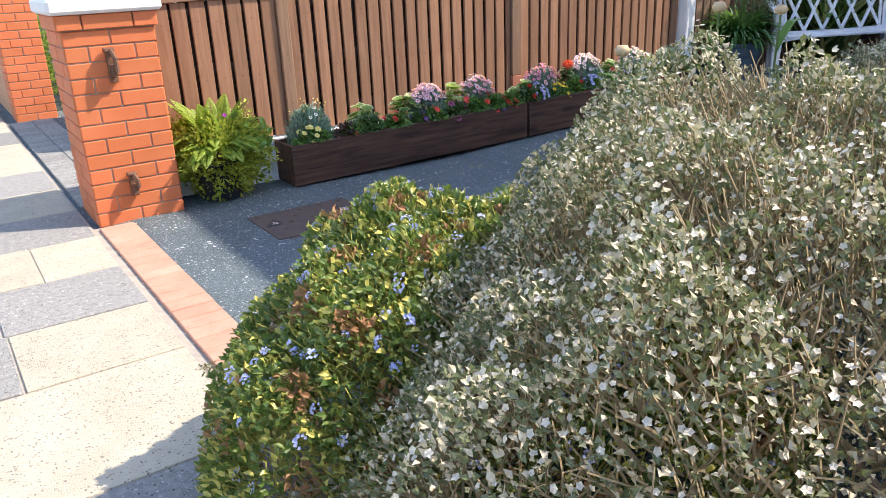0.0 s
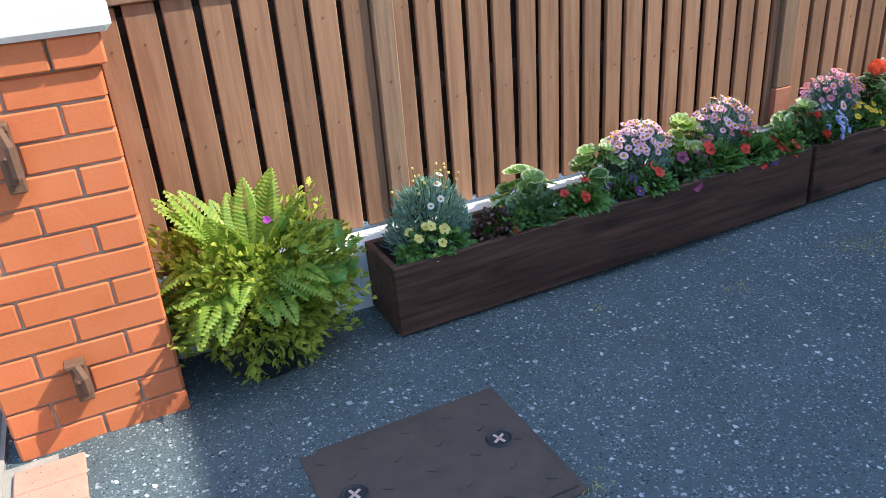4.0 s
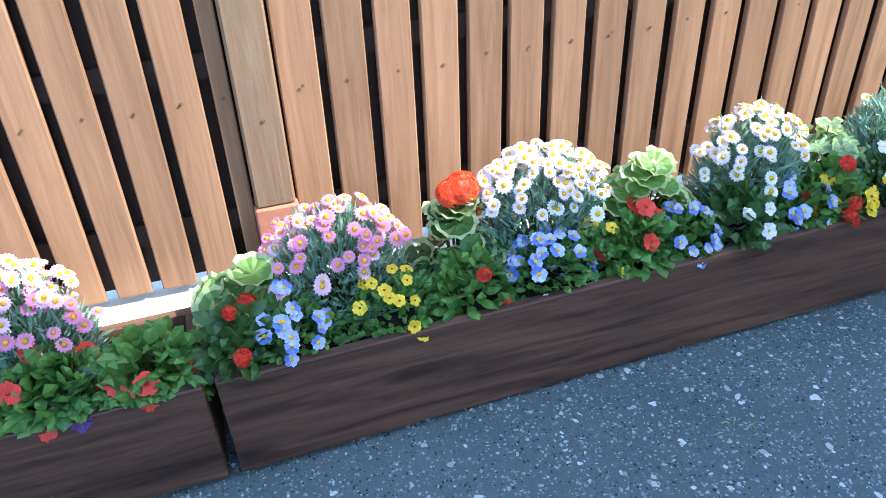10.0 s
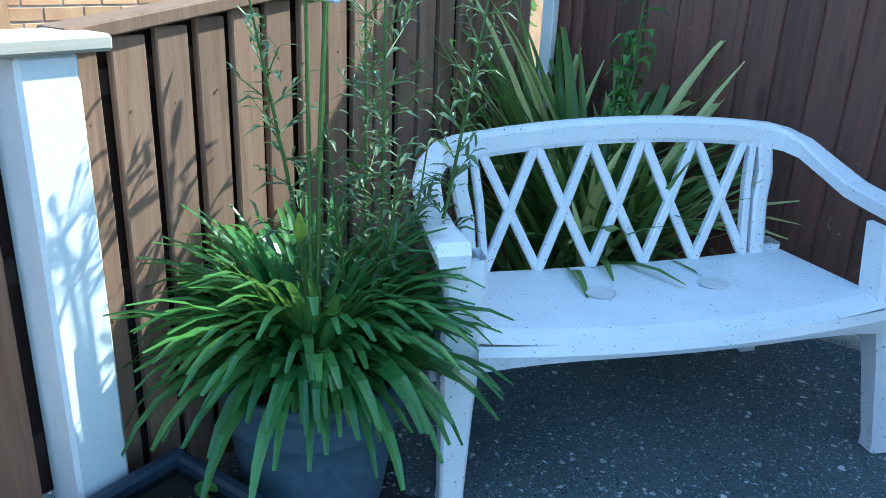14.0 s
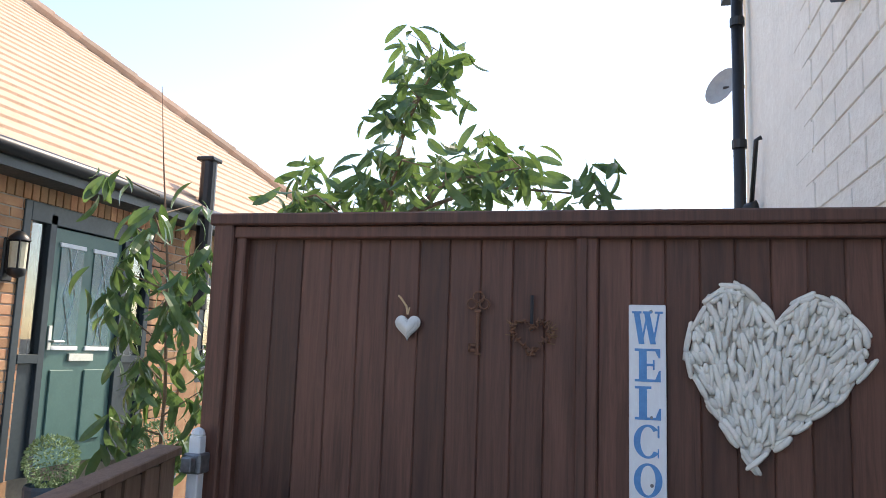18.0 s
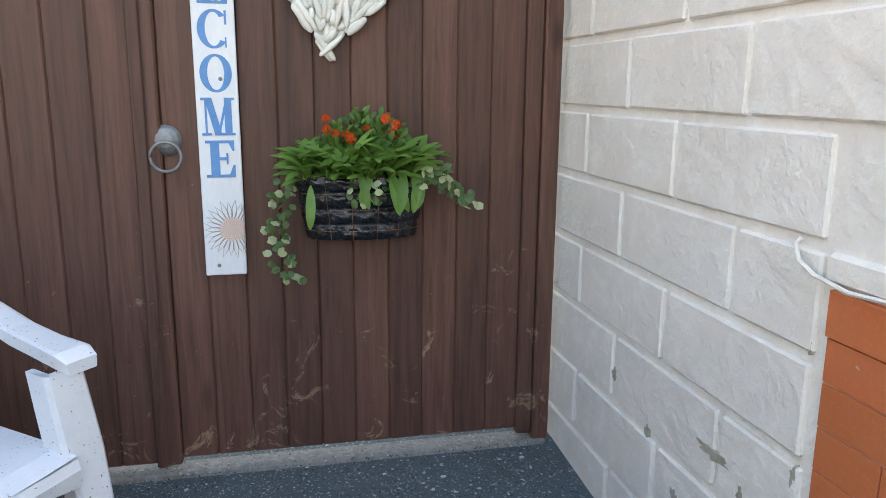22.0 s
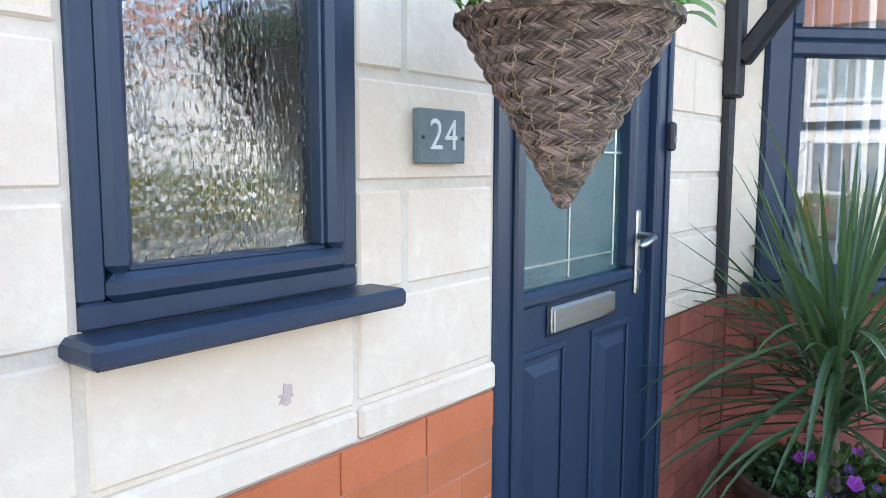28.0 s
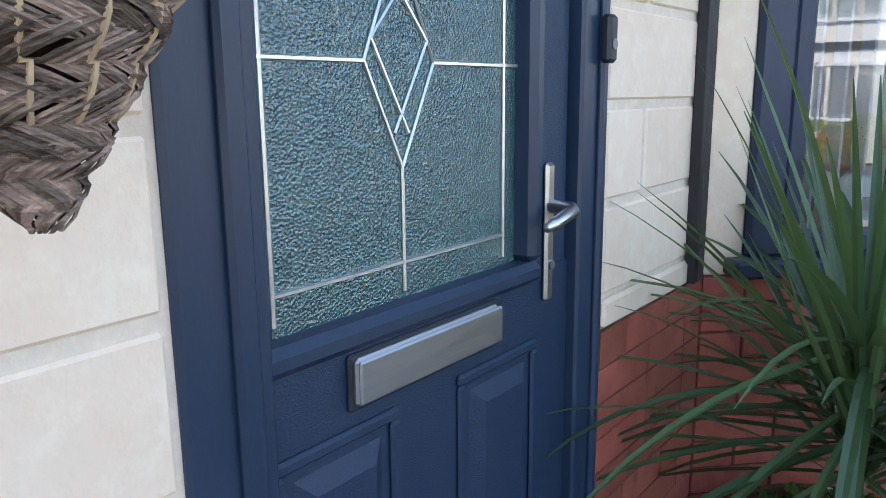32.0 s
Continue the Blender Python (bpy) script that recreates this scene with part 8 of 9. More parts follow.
for p, d in soft_dome(30, 0.19, 0.19, 0.21, 0.97):
    bloom(F_MAG, p3, p + Vector((0, 0, 0.235)), d + Vector((-0.4, 0.3, 0.6)), 1.0, "daisy")
for p in ((-0.1, 0.09, 0.37), (-0.14, -0.02, 0.35), (-0.02, -0.1, 0.42)):
    bloom(F_MARI, p3, p, (-0.6, 0.5, 0.6), 1.2, "marigold")
for p, d in soft_dome(12, 0.22, 0.22, 0.1, 0.98):
    bloom(F_LOB, p3, p + Vector((0, 0, 0.25)), d, 1.0, "lobelia")

p4 = thing("stone_trough", (6.285, 1.52, ground_z(6.28)), "weathered cast stone trough with wavy rim, pink daisies and lobelia", "planter")
tr = Geo()
half, dep = 0.385, 0.125
rim_z = lambda t: 0.245 + 0.022 * math.cos(t * 4 * math.pi) - (0.012 if abs(t - 0.5) < 0.18 else 0)
ring = []
N_ = 28
for sec in range(4):
    for i in range(N_ if sec % 2 == 0 else 8):
        t = i / (N_ if sec % 2 == 0 else 8)
        x, y = ((-dep, half - 2 * half * t) if sec == 0 else (-dep + 2 * dep * t, -half) if sec == 1 else (dep, -half + 2 * half * t) if sec == 2 else (dep - 2 * dep * t, half))
        ring.append((x, y, rim_z(t) if sec % 2 == 0 else 0.26))
levels = [(0.86, 0.0, 0), (0.88, 0.03, 0), (0.84, 0.05, 0), (0.93, 0.13, 0), (0.97, 0.19, 0), (0.96, 0.2, 0), (1.03, 1.0, 1), (0.98, 1.03, 1), (0.88, 1.0, 1), (0.86, 0.8, 1)]
vs = []
for s, z, rel_ in levels:
    for x, y, rz in ring:
        vs.append((x * s if abs(x) < dep * 0.99 else math.copysign(dep * s if rel_ == 0 or s > 0.95 else dep * s * 0.9, x), y * (s if abs(y) > half * 0.98 else 0.5 + 0.5 * s), rz * z if rel_ else z))
nr = len(ring)
tr.add(vs, [(l * nr + i, l * nr + (i + 1) % nr, (l + 1) * nr + (i + 1) % nr, (l + 1) * nr + i) for l in range(len(levels) - 1) for i in range(nr)])
part("body", tr, STONE, p4, smooth=False)
for s, y0_ in ((1, 0.02), (-1, -0.02), (1, 0.2), (-1, -0.2)):
    part("scroll_relief", Geo().tube([(-0.118, y0_ + s * (0.05 - 0.0042 * i) * math.cos(0.6 * i) + s * 0.06, 0.12 + (0.04 - 0.0034 * i) * math.sin(0.6 * i)) for i in range(11)], [0.011] * 11, 6), STONE, p4, smooth=True)
for k in range(7):
    part("bead_relief", Geo().tube([(-0.121, -0.3 + 0.1 * k, 0.175), (-0.123, -0.27 + 0.1 * k, 0.19)], 0.009, 6), STONE, p4, smooth=True)
part("soil", Geo().box((-0.1, -0.34, 0.1), (0.1, 0.34, 0.205)), SOIL, p4)
g = Geo()
for k in range(2600):
    p = Vector((U(-0.11, 0.11), U(-0.36, 0.36), 0.205))
    p.z += 0.06 * R.random() + (0.1 * R.random() if -0.18 < p.y < 0.2 else 0)
    g.leaf(p, rand_dir(-0.1, 1) + Vector((-0.2, 0, 0.2)), rand_dir(-1, 1), U(0.025, 0.045), U(0.005, 0.009), 0.3)
part("foliage", g, LEAF_FRESH, p4)
for k in range(40):
    p = Vector((U(-0.12, 0.08), U(-0.16, 0.2), U(0.29, 0.4)))
    bloom(F_ROSE if k % 5 else F_PINK, p4, p, (-0.6 + U(-0.3, 0.3), 0.5 + U(-0.3, 0.3), 0.7), 1.15, "daisy")
for p in ((-0.08, -0.25, 0.29), (-0.06, -0.22, 0.31), (-0.1, 0.24, 0.26), (-0.08, 0.26, 0.27)):
    bloom(F_MARI, p4, p, (-0.5, 0.5, 0.8), 0.9, "marigold")
for k in range(26):
    bloom(F_LOB, p4, (U(-0.12, 0.1), U(-0.36, 0.36), U(0.22, 0.27)), (-0.6, 0.4, 0.7), 1.0, "lobelia")
th = part("round_leaves", (lambda q: [q.add([aim((-0.04 + U(-0.03, 0.03), 0.14 + U(-0.04, 0.04), 0.27 + U(0, 0.06)), (-0.5 + U(-0.3, 0.3), 0.4, 0.8), 1) @ Vector((0.03 * math.cos(0.5 * i), 0.03 * math.sin(0.5 * i), 0.004)) for i in range(13)], [tuple(range(13))]) for _ in range(8)] and q)(Geo()), LEAF_DARK, p4)
tap = thing("pipe_stub", (6.41, 2.03, ground_z(6.4)), "short white plastic pipe stub against the brick wall", "pipe")
part("pipe", Geo().tube([(0, 0, 0), (0, 0, 0.33)], 0.017, 10), WHITE_PLASTIC, tap, smooth=True)
part("elbow", Geo().tube([(0, 0, 0.33), (-0.004, 0.0, 0.36), (-0.012, 0, 0.365)], 0.02, 10), WHITE_PLASTIC, tap, smooth=True)
part("joint", Geo().lathe([(0.02, 0.24), (0.022, 0.245), (0.022, 0.27), (0.02, 0.275)], 12), GREY_POT, tap)

# ---- barrel with cordyline ----
bar_c = (5.985, -0.33)
bl = thing("half_barrel", (*bar_c, ground_z(6.0)), "oak half barrel planter with rusty hoops", "planter")
for i in range(22):
    a0, a1 = 2 * math.pi * (i + 0.02) / 22, 2 * math.pi * (i + 0.98) / 22
    vs = []
    for z, r in ((0, 0.255), (0.12, 0.285), (0.25, 0.305), (0.42, 0.318)):
        for rr in (r, r - 0.022):
            for a in (a0, a1):
                vs.append((rr * math.cos(a), rr * math.sin(a), z))
    fs = []
    for l in range(3):
        b = 4 * l
        fs += [(b, b + 1, b + 5, b + 4), (b + 3, b + 2, b + 6, b + 7), (b + 1, b + 3, b + 7, b + 5), (b + 2, b, b + 4, b + 6)]
    fs += [(0, 2, 3, 1), (12, 13, 15, 14)]
    part("stave", Geo().add(vs, fs), BARREL, bl)
for z, r in ((0.04, 0.268), (0.2, 0.3), (0.36, 0.317)):
    part("hoop", Geo().lathe([(r, z - 0.022), (r + 0.004, z - 0.02), (r + 0.006, z + 0.02), (r, z + 0.022)], 40), HOOP, bl)
part("soil", Geo().lathe([(0.29, 0.36), (0.1, 0.375), (0.0005, 0.38)], 24), SOIL, bl)
cd = thing("cordyline", (*bar_c, ground_z(6.0) + 0.37), "spiky green cordyline with arching narrow leaves", "plant")
part("trunk", Geo().tube([(0, 0, 0), (0.01, 0.0, 0.2), (0.0, 0.01, 0.52)], [0.03, 0.026, 0.03], 8), BARK, cd)
g = Geo()
for k in range(170):
    a = U(0, 6.283)
    el = U(-0.25, 0.9) if k < 110 else U(1.0, 3.5)
    p = (0.02 * math.cos(a), 0.02 * math.sin(a), U(0.22, 0.56))
    g.strap(p, (math.cos(a), math.sin(a), el), U(0.55, 0.9), U(0.02, 0.034), U(0.5, 1.3) if k < 110 else U(0.1, 0.6), 8, 0, 0.35, 0.08)
part("leaves", g, LEAF_CORD, cd)
un = thing("bedding_mix", (*bar_c, ground_z(6.0) + 0.38), "purple petunias and orange flowers round the cordyline", "flower")
g = Geo()
for p, d in soft_dome(520, 0.27, 0.27, 0.13, 0.4):
    g.leaf(p, d + rand_dir(-0.2, 0.6) * 0.7, rand_dir(0, 1), U(0.03, 0.05), U(0.02, 0.03), 0.3)
part("foliage", g, LEAF_DARK, un)
for k, (p, d) in enumerate(soft_dome(26, 0.25, 0.25, 0.15, 0.97)):
    bloom((F_PET, F_VIOL, F_ORANGE_TUFT, F_PET, F_WHT)[k % 5], un, p, d + Vector((-0.3, 0.4, 0.4)), 0.85)

# ---- hanging basket ----
cone_c = Vector((6.115, 1.357, 1.487))
hb_ = thing("hanging_basket", cone_c, "conical woven rattan hanging basket of purple petunias and pansies", "hanging basket")
CH, CR = 0.305, 0.172
part("liner", Geo().lathe([(0.0, 0.02), (CR * 0.93, CH - 0.01), (CR * 0.93, CH - 0.012)], 28), surface("dark_rattan_core", (0.06, 0.042, 0.032), (0.11, 0.08, 0.06), 40, 0.7, 0.5), hb_)
weave, lac = Geo(), Geo()
rows_ = 12
cone_r = lambda z: CR * (0.015 + 0.985 * max(0.0, z) / CH)
for j in range(rows_):
    hh = CH / rows_
    z = hh * (j + 0.5)
    r = cone_r(z)
    skin = lambda a, v, out=0.0, z=z, r=r: ((cone_r(z + v * hh * 0.55) + 0.001 + min(0.0062, 0.0022 + 0.05 * r) * (1 - v * v) + out) * math.cos(a), (cone_r(z + v * hh * 0.55) + 0.001 + min(0.0062, 0.0022 + 0.05 * r) * (1 - v * v) + out) * math.sin(a), z + v * hh * 0.55)
    n = max(5, int(2 * math.pi * r / 0.016))
    for k in range(n):
        for s in (-1, 1):
            a0 = 2 * math.pi * (k + (0.5 if s > 0 else 0.0)) / n + U(-0.004, 0.004) / max(r, 0.03)
            w, run = 2 * math.pi / n * 0.36, 0.032 / max(r, 0.03)
            for f in range(3):
                vs = []
                lift = U(0.0, 0.0028) + 0.0006 * f
                for t in (0.0, 0.33, 0.67, 1.0):
                    v = s * (-1.0 + 1.3 * t)
                    for e, q in ((0.0, 0.0), (0.5, 0.0016), (1.0, 0.0)):
                        vs.append(skin(a0 + run * t + w * (f + e * 1.05), max(-1.0, min(1.0, v)), lift + q + 0.0014 * math.sin(math.pi * t)))
                weave.add(vs, [(3 * i + e, 3 * i + e + 1, 3 * i + e + 4, 3 * i + e + 3) for i in range(3) for e in range(2)])
part("weave", weave, WICKER, hb_, "brown plaited rattan strips")
for k in range(12):
    pts = []
    for j in range(rows_ - 1, 1, -1):
        a = 2 * math.pi * (k + 0.3 * math.sin(j * 0.7)) / 12
        z = hh * (j + 0.5)
        pts += [skin(a - 0.045 + 0.03 * v, v, 0.0034, z, cone_r(z)) for v in (0.9, 0.5, 0.0, -0.5, -0.9)]
    part("lace", Geo().tube(pts, 0.0016, 4), CANE, hb_, "pale cane lacing")
for k in range(24):
    a = 2 * math.pi * (k + U(-0.2, 0.2)) / 24
    lac = Geo().tube([((CR + 0.003 + 0.0115 * math.sin(q)) * math.cos(a + 0.03 * q), (CR + 0.003 + 0.0115 * math.sin(q)) * math.sin(a + 0.03 * q), CH + 0.0115 * math.cos(q)) for q in (-0.6, 0.3, 1.0, 1.8, 2.6)], 0.0014, 4)
    part("rim_stitch", lac, CANE, hb_)
part("rim", Geo().tube([((CR + 0.003) * math.cos(2 * math.pi * i / 40), (CR + 0.003) * math.sin(2 * math.pi * i / 40), CH) for i in range(41)], 0.009, 7), WICKER, hb_)
braid = Geo()
for k in range(132):
    a = 2 * math.pi * k / 132
    t, out = Vector((-math.sin(a), math.cos(a), 0)), Vector((math.cos(a), math.sin(a), 0))
    s_ = 1 if k % 2 else -1
    braid.leaf(out * (CR + 0.0115) + Vector((0, 0, CH - 0.007 * s_)), t + Vector((0, 0, 0.42 * s_)) + out * 0.06, out, U(0.03, 0.038), U(0.009, 0.012), 0.1, 0.1)
part("rim_braid", braid, WICKER, hb_, "plaited rattan rim")
part("soil", Geo().lathe([(CR * 0.9, CH - 0.02), (0.0005, CH - 0.01)], 24), SOIL, hb_)
LEFT, NEAR = Vector((0.66, 0.75, 0)), Vector((-0.75, 0.66, 0))
at = lambda l, n, z: LEFT * l + NEAR * n + Vector((0, 0, CH + z))
g, fresh = Geo(), Geo()
for k in range(46):
    l, n = 0.19 * math.cos(2.4 * k) * math.sqrt((k + 0.5) / 46), 0.19 * math.sin(2.4 * k) * math.sqrt((k + 0.5) / 46)
    base = at(l * 0.6, n * 0.6, -0.01)
    tip = at(l * 1.12, n * 1.12, U(0.045, 0.105) if abs(l) < 0.14 else U(0.02, 0.08))
    out = fresh if (l < 0.03 or k % 4 == 0) else g
    for i in range(15):
        t = 0.15 + 0.85 * i / 14
        b = 2.4 * i
        d = Vector((math.cos(b), math.sin(b), 0.3 + 0.8 * t)) + (tip - base) * 2
        L = U(0.032, 0.05) * (1.15 - 0.4 * t)
        out.oval(base.lerp(tip, t), d, Vector((0, 0, 1)) + NEAR * 0.4, L, L * U(0.34, 0.44), 0.4)
for k in range(16):
    out = g if k % 2 else fresh
    l = -0.17 + 0.0225 * k
    out.oval(at(l, math.sqrt(max(0.0, 0.175 ** 2 - l * l)), 0.0 + U(0, 0.02)), NEAR + LEFT * (l * 5) + Vector((0, 0, U(-0.2, 0.5))), Vector((0, 0, 1)) + NEAR * 0.5, U(0.05, 0.07), U(0.02, 0.027), 0.5)
part("foliage", g, LEAF_MID, hb_, smooth=True)
part("fresh_foliage", fresh, LEAF_FRESH, hb_, "fresh green oval leaves", smooth=True)
for k in range(7):
    l = U(-0.05, 0.04)
    part("stalk", Geo().tube([at(l * 0.5, 0.10, 0.0), at(l * 0.9, 0.145, 0.03), at(l * 1.5, 0.15, U(0.055, 0.09))], [0.007, 0.005, 0.002], 6), RED_STEM, hb_, "reddish fleshy stalk")
for l, n, z in ((0.185, 0.06, 0.13), (0.16, 0.09, 0.108), (0.235, 0.07, 0.062), (0.02, 0.03, 0.135), (0.098, 0.12, 0.085), (0.2, -0.05, 0.10)):
    bloom(F_PET, hb_, at(l, n, z), NEAR * 1.2 + LEFT * (l * 1.5) + Vector((0, 0, 0.3)) + rand_dir(-1, 1) * 0.3, 1.0, "petunia")
for l, n, z in ((-0.03, -0.02, 0.135), (-0.09, 0.0, 0.125), (-0.055, 0.03, 0.118), (-0.128, 0.03, 0.10), (-0.175, 0.02, 0.075), (-0.17, 0.05, 0.045), (-0.07, -0.06, 0.15), (-0.11, -0.09, 0.13), (0.03, -0.1, 0.13), (-0.15, -0.06, 0.1)):
    bloom(F_PANSY, hb_, at(l, n + 0.035, z + 0.04), NEAR * 0.6 - LEFT * 0.25 + Vector((0, 0, 0.5)) + rand_dir(-1, 1) * 0.55, 1.2, "pansy")
for l, n, z in ((0.09, 0.165, 0.03), (0.075, 0.06, 0.115)):
    bloom(five_petal(P_PALE, 0.013, name="small_flower"), hb_, at(l, n, z), NEAR + Vector((0, 0, 0.4)), 1.0, "small_flower")
APEX = Vector((0.0, 0.0, 0.92))
for k in range(3):
    a = 2 * math.pi * k / 3 + 2.53
    b = Vector((CR * math.cos(a), CR * math.sin(a), CH + 0.005))
    d = APEX - b
    n = int(d.length / 0.0125)
    q = d.to_track_quat("Z", "Y").to_matrix().to_4x4()
    ch = Geo()
    src = Geo().tube([(0.0045 * math.cos(c), 0.0, 0.0085 * math.sin(c)) for c in [2 * math.pi * i / 9 for i in range(10)]], 0.0013, 4, False)
    for i in range(n):
        ch.join(src, Matrix.Translation(b + d * (i + 0.5) / n) @ q @ Matrix.Rotation(math.pi / 2 * (i % 2), 4, "Z"))
    part("chain", ch, GUTTER, hb_, "thin black chain")
br = thing("basket_bracket", (6.43, 1.357, 2.45), "black iron bracket fixed to the house wall", "bracket")
part("arm", Geo().tube([(0, 0, 0), (-0.2, 0, 0.01), (-0.315, 0, 0.0), (-0.325, 0, -0.03), (-0.315, 0, -0.05)], 0.007, 7).tube([(0, 0, -0.18), (-0.15, 0, -0.02), (-0.2, 0, 0.01)], 0.006, 7).box((-0.012, -0.02, -0.2), (0.0, 0.02, 0.04), 0.003), GUTTER, br)

# ---- hedge at the front ----
def hedge(name, label, cx, cy, rx, ry, h, n, size, mat, flower, nf, twigs, skirt=0.12):
    th = thing(name, (cx, cy, 0.0), label, "hedge")
    g = Geo()
    rnd = np.random.default_rng(abs(int(cx * 100)))
    for i in range(n):
        a, q = rnd.uniform(0, 6.283), math.sqrt(rnd.random()) * 1.0
        ux, uy = q * math.cos(a), q * math.sin(a)
        lump = 0.86 + 0.24 * noise.noise((ux * rx * 2.6 + cx, uy * ry * 2.6 + cy, 1.7)) + 0.16 * noise.noise((ux * rx * 8, uy * ry * 8, 4.1))
        edge = max(0.0, 1 - q ** 3.2) ** 0.55
        zt = skirt + (h - skirt) * edge * lump
        z = zt - (0.1 * rnd.random() ** 2) if rnd.random() < 0.82 else U(skirt * 0.5, max(skirt, zt))
        if q > 0.86 and rnd.random() < 0.75:
            z = rnd.uniform(0.08, zt)
        p = Vector((ux * rx * (0.9 + 0.14 * lump), uy * ry * (0.9 + 0.14 * lump), z))
        out = Vector((ux, uy, 0.7)).normalized()
        d = (out + rand_dir(-0.6, 1) * 0.9).normalized()
        L = size * (0.6 + 0.8 * rnd.random())
        dead = 1 if flower == "blue" and noise.noise((p.x * 11, p.y * 11, p.z * 11 + 2)) > 0.36 else 0
        g.leaf(p, d, rand_dir(-0.3, 1), L, L * (0.6 if flower != "blue" else 0.5), 0.3, 0.2, dead, flower != "blue")
    part("leaf_cover", g, [mat, LEAF_DEAD] if flower == "blue" else mat, th)
    tw = Geo()
    for i in range(twigs):
        a, q = U(0, 6.283), math.sqrt(R.random())
        ux, uy = q * math.cos(a), q * math.sin(a)
        lump = 0.86 + 0.2 * noise.noise((ux * rx * 2.6 + cx, uy * ry * 2.6 + cy, 1.7))
        zt = skirt + (h - skirt) * max(0.0, 1 - q ** 3.2) ** 0.55 * lump
        p = Vector((ux * rx * 0.95, uy * ry * 0.95, max(0.05, zt - 0.07)))
        d = (Vector((ux * 0.6, uy * 0.6, 0.8)) + rand_dir(-0.5, 1) * 0.7).normalized()
        L = U(0.04, 0.13) if flower != "blue" else U(0.03, 0.1)
        tw.tube([p - d * 0.05, p + d * L * 0.5, p + d * L + rand_dir(-1, 1) * 0.012], [0.0022, 0.0016, 0.0009], 3, False)
    part("twig_layer", tw, TWIG if flower != "blue" else TWIG_GOLD, th)
    core = Geo()
    for i in range(10):
        d = rand_dir(0.2, 1)
        core.tube([(d.x * 0.1, d.y * 0.1, 0), (d.x * rx * 0.5, d.y * ry * 0.5, h * 0.4), (d.x * rx * 0.8, d.y * ry * 0.8, h * 0.7)], [0.014, 0.01, 0.005], 6)
    part("branch_frame", core, BARK, th)
    fl = Geo()
    k = 0
    while k < nf:
        a, q = U(0, 6.283), math.sqrt(R.random())
        ux, uy = q * math.cos(a), q * math.sin(a)
        lump = 0.86 + 0.24 * noise.noise((ux * rx * 2.6 + cx, uy * ry * 2.6 + cy, 1.7)) + 0.16 * noise.noise((ux * rx * 8, uy * ry * 8, 4.1))
        zt = skirt + (h - skirt) * max(0.0, 1 - q ** 3.2) ** 0.55 * lump + U(-0.01, 0.02)
        p = Vector((ux * rx * (0.9 + 0.14 * lump), uy * ry * (0.9 + 0.14 * lump), zt if q < 0.9 else U(0.1, zt)))
        m = aim(p, Vector((ux, uy, 0.9)) + rand_dir(-1, 1) * 0.5, U(0.55, 1.0), U(0, 6))
        if flower == "white":
            for j in range(5):
                c, s = math.cos(1.257 * j), math.sin(1.257 * j)
                fl.add([m @ Vector(v) for v in ((0, 0, 0), (0.0036 * c - 0.0028 * s, 0.0036 * s + 0.0028 * c, 0.0012), (0.0062 * c, 0.0062 * s, 0.0006), (0.0036 * c + 0.0028 * s, 0.0036 * s - 0.0028 * c, 0.0012))], [(0, 1, 2, 3)])
        else:
            for j in range(16):
                d = rand_dir(-0.2, 1)
                o = d * 0.012
                fl.add([m @ (o + Vector(v)) for v in ((-0.0042, 0, 0), (0, -0.0042, 0.001), (0.0042, 0, 0), (0, 0.0042, 0.002))], [(0, 1, 2, 3)])
        k += 1
    part("flower_cover", fl, P_HEDGE if flower == "white" else P_LILAC, th, "tiny white flowers" if flower == "white" else "small lilac-blue flower tufts")
    return th


hedge("garden_hedge", "clipped olive green hedge over the road", -8.1, -5.2, 0.6, 9.0, 1.3, 42000, 0.085, LEAF_HEDGE_LIGHT, "white", 0, 300)
hedge("flowering_shrub", "golden green shrub with lilac-blue flower tufts and browned tips", 1.5, 1.97, 0.80, 0.64, 0.76, 52000, 0.020, LEAF_HEDGE_LIGHT, "blue", 480, 7000)
hedge("flowering_hedge", "dense grey-green hedge dotted with tiny white flowers", 1.97, 1.07, 1.33, 1.24, 1.14, 190000, 0.0125, LEAF_HEDGE, "white", 10000, 12000)
hedge("flowering_hedge", "loose grey-green hedge with pale flowers along the drive", 3.05, 1.65, 1.05, 0.84, 1.06, 76000, 0.014, LEAF_HEDGE, "white", 2400, 4200)
lw = thing("boundary_wall", (1.05, 1.2, -0.02), "low orange brick front wall under the hedge", "garden wall")
part("core", Geo().box((0.0, -1.6, 0), (0.19, 0.86, 0.24)), MORTAR, lw)
pieces("brick", lw, wallframe((0.0, 0, 0.01), (-1, 0, 0)), -1.6, 0.86, 0.0, 0.24, 0.225, 0.078, 0.009, 0.006, BRICK, 0.005)
pieces("brick", lw, wallframe((0, 0.86, 0.01), (0, 1, 0)), 0.0, 0.19, 0.0, 0.24, 0.225, 0.078, 0.009, 0.006, BRICK, 0.005)
for k in range(7):
    gg = Geo().box((-0.05 * U(0.5, 1), -0.05, -0.03), (0.05, 0.06 * U(0.5, 1), 0.035 * U(0.4, 1)), 0.015)
    rb = thing("rubble_stone", pose(1.0 + U(-0.03, 0.12), 2.1 + U(0, 0.22), 0.01, U(-15, 15), U(-15, 15), U(0, 180)), "loose broken brick and stone by the hedge", "stone", "rubble by the hedge")
    part("lump", gg, R.choice((SLAB_GREY, BRICK, STONE)), rb)
tall = thing("seed_head_plant", (2.75, 2.3, ground_z(2.7)), "tall green stems with round papery seed heads", "plant")
g, st = Geo(), Geo()
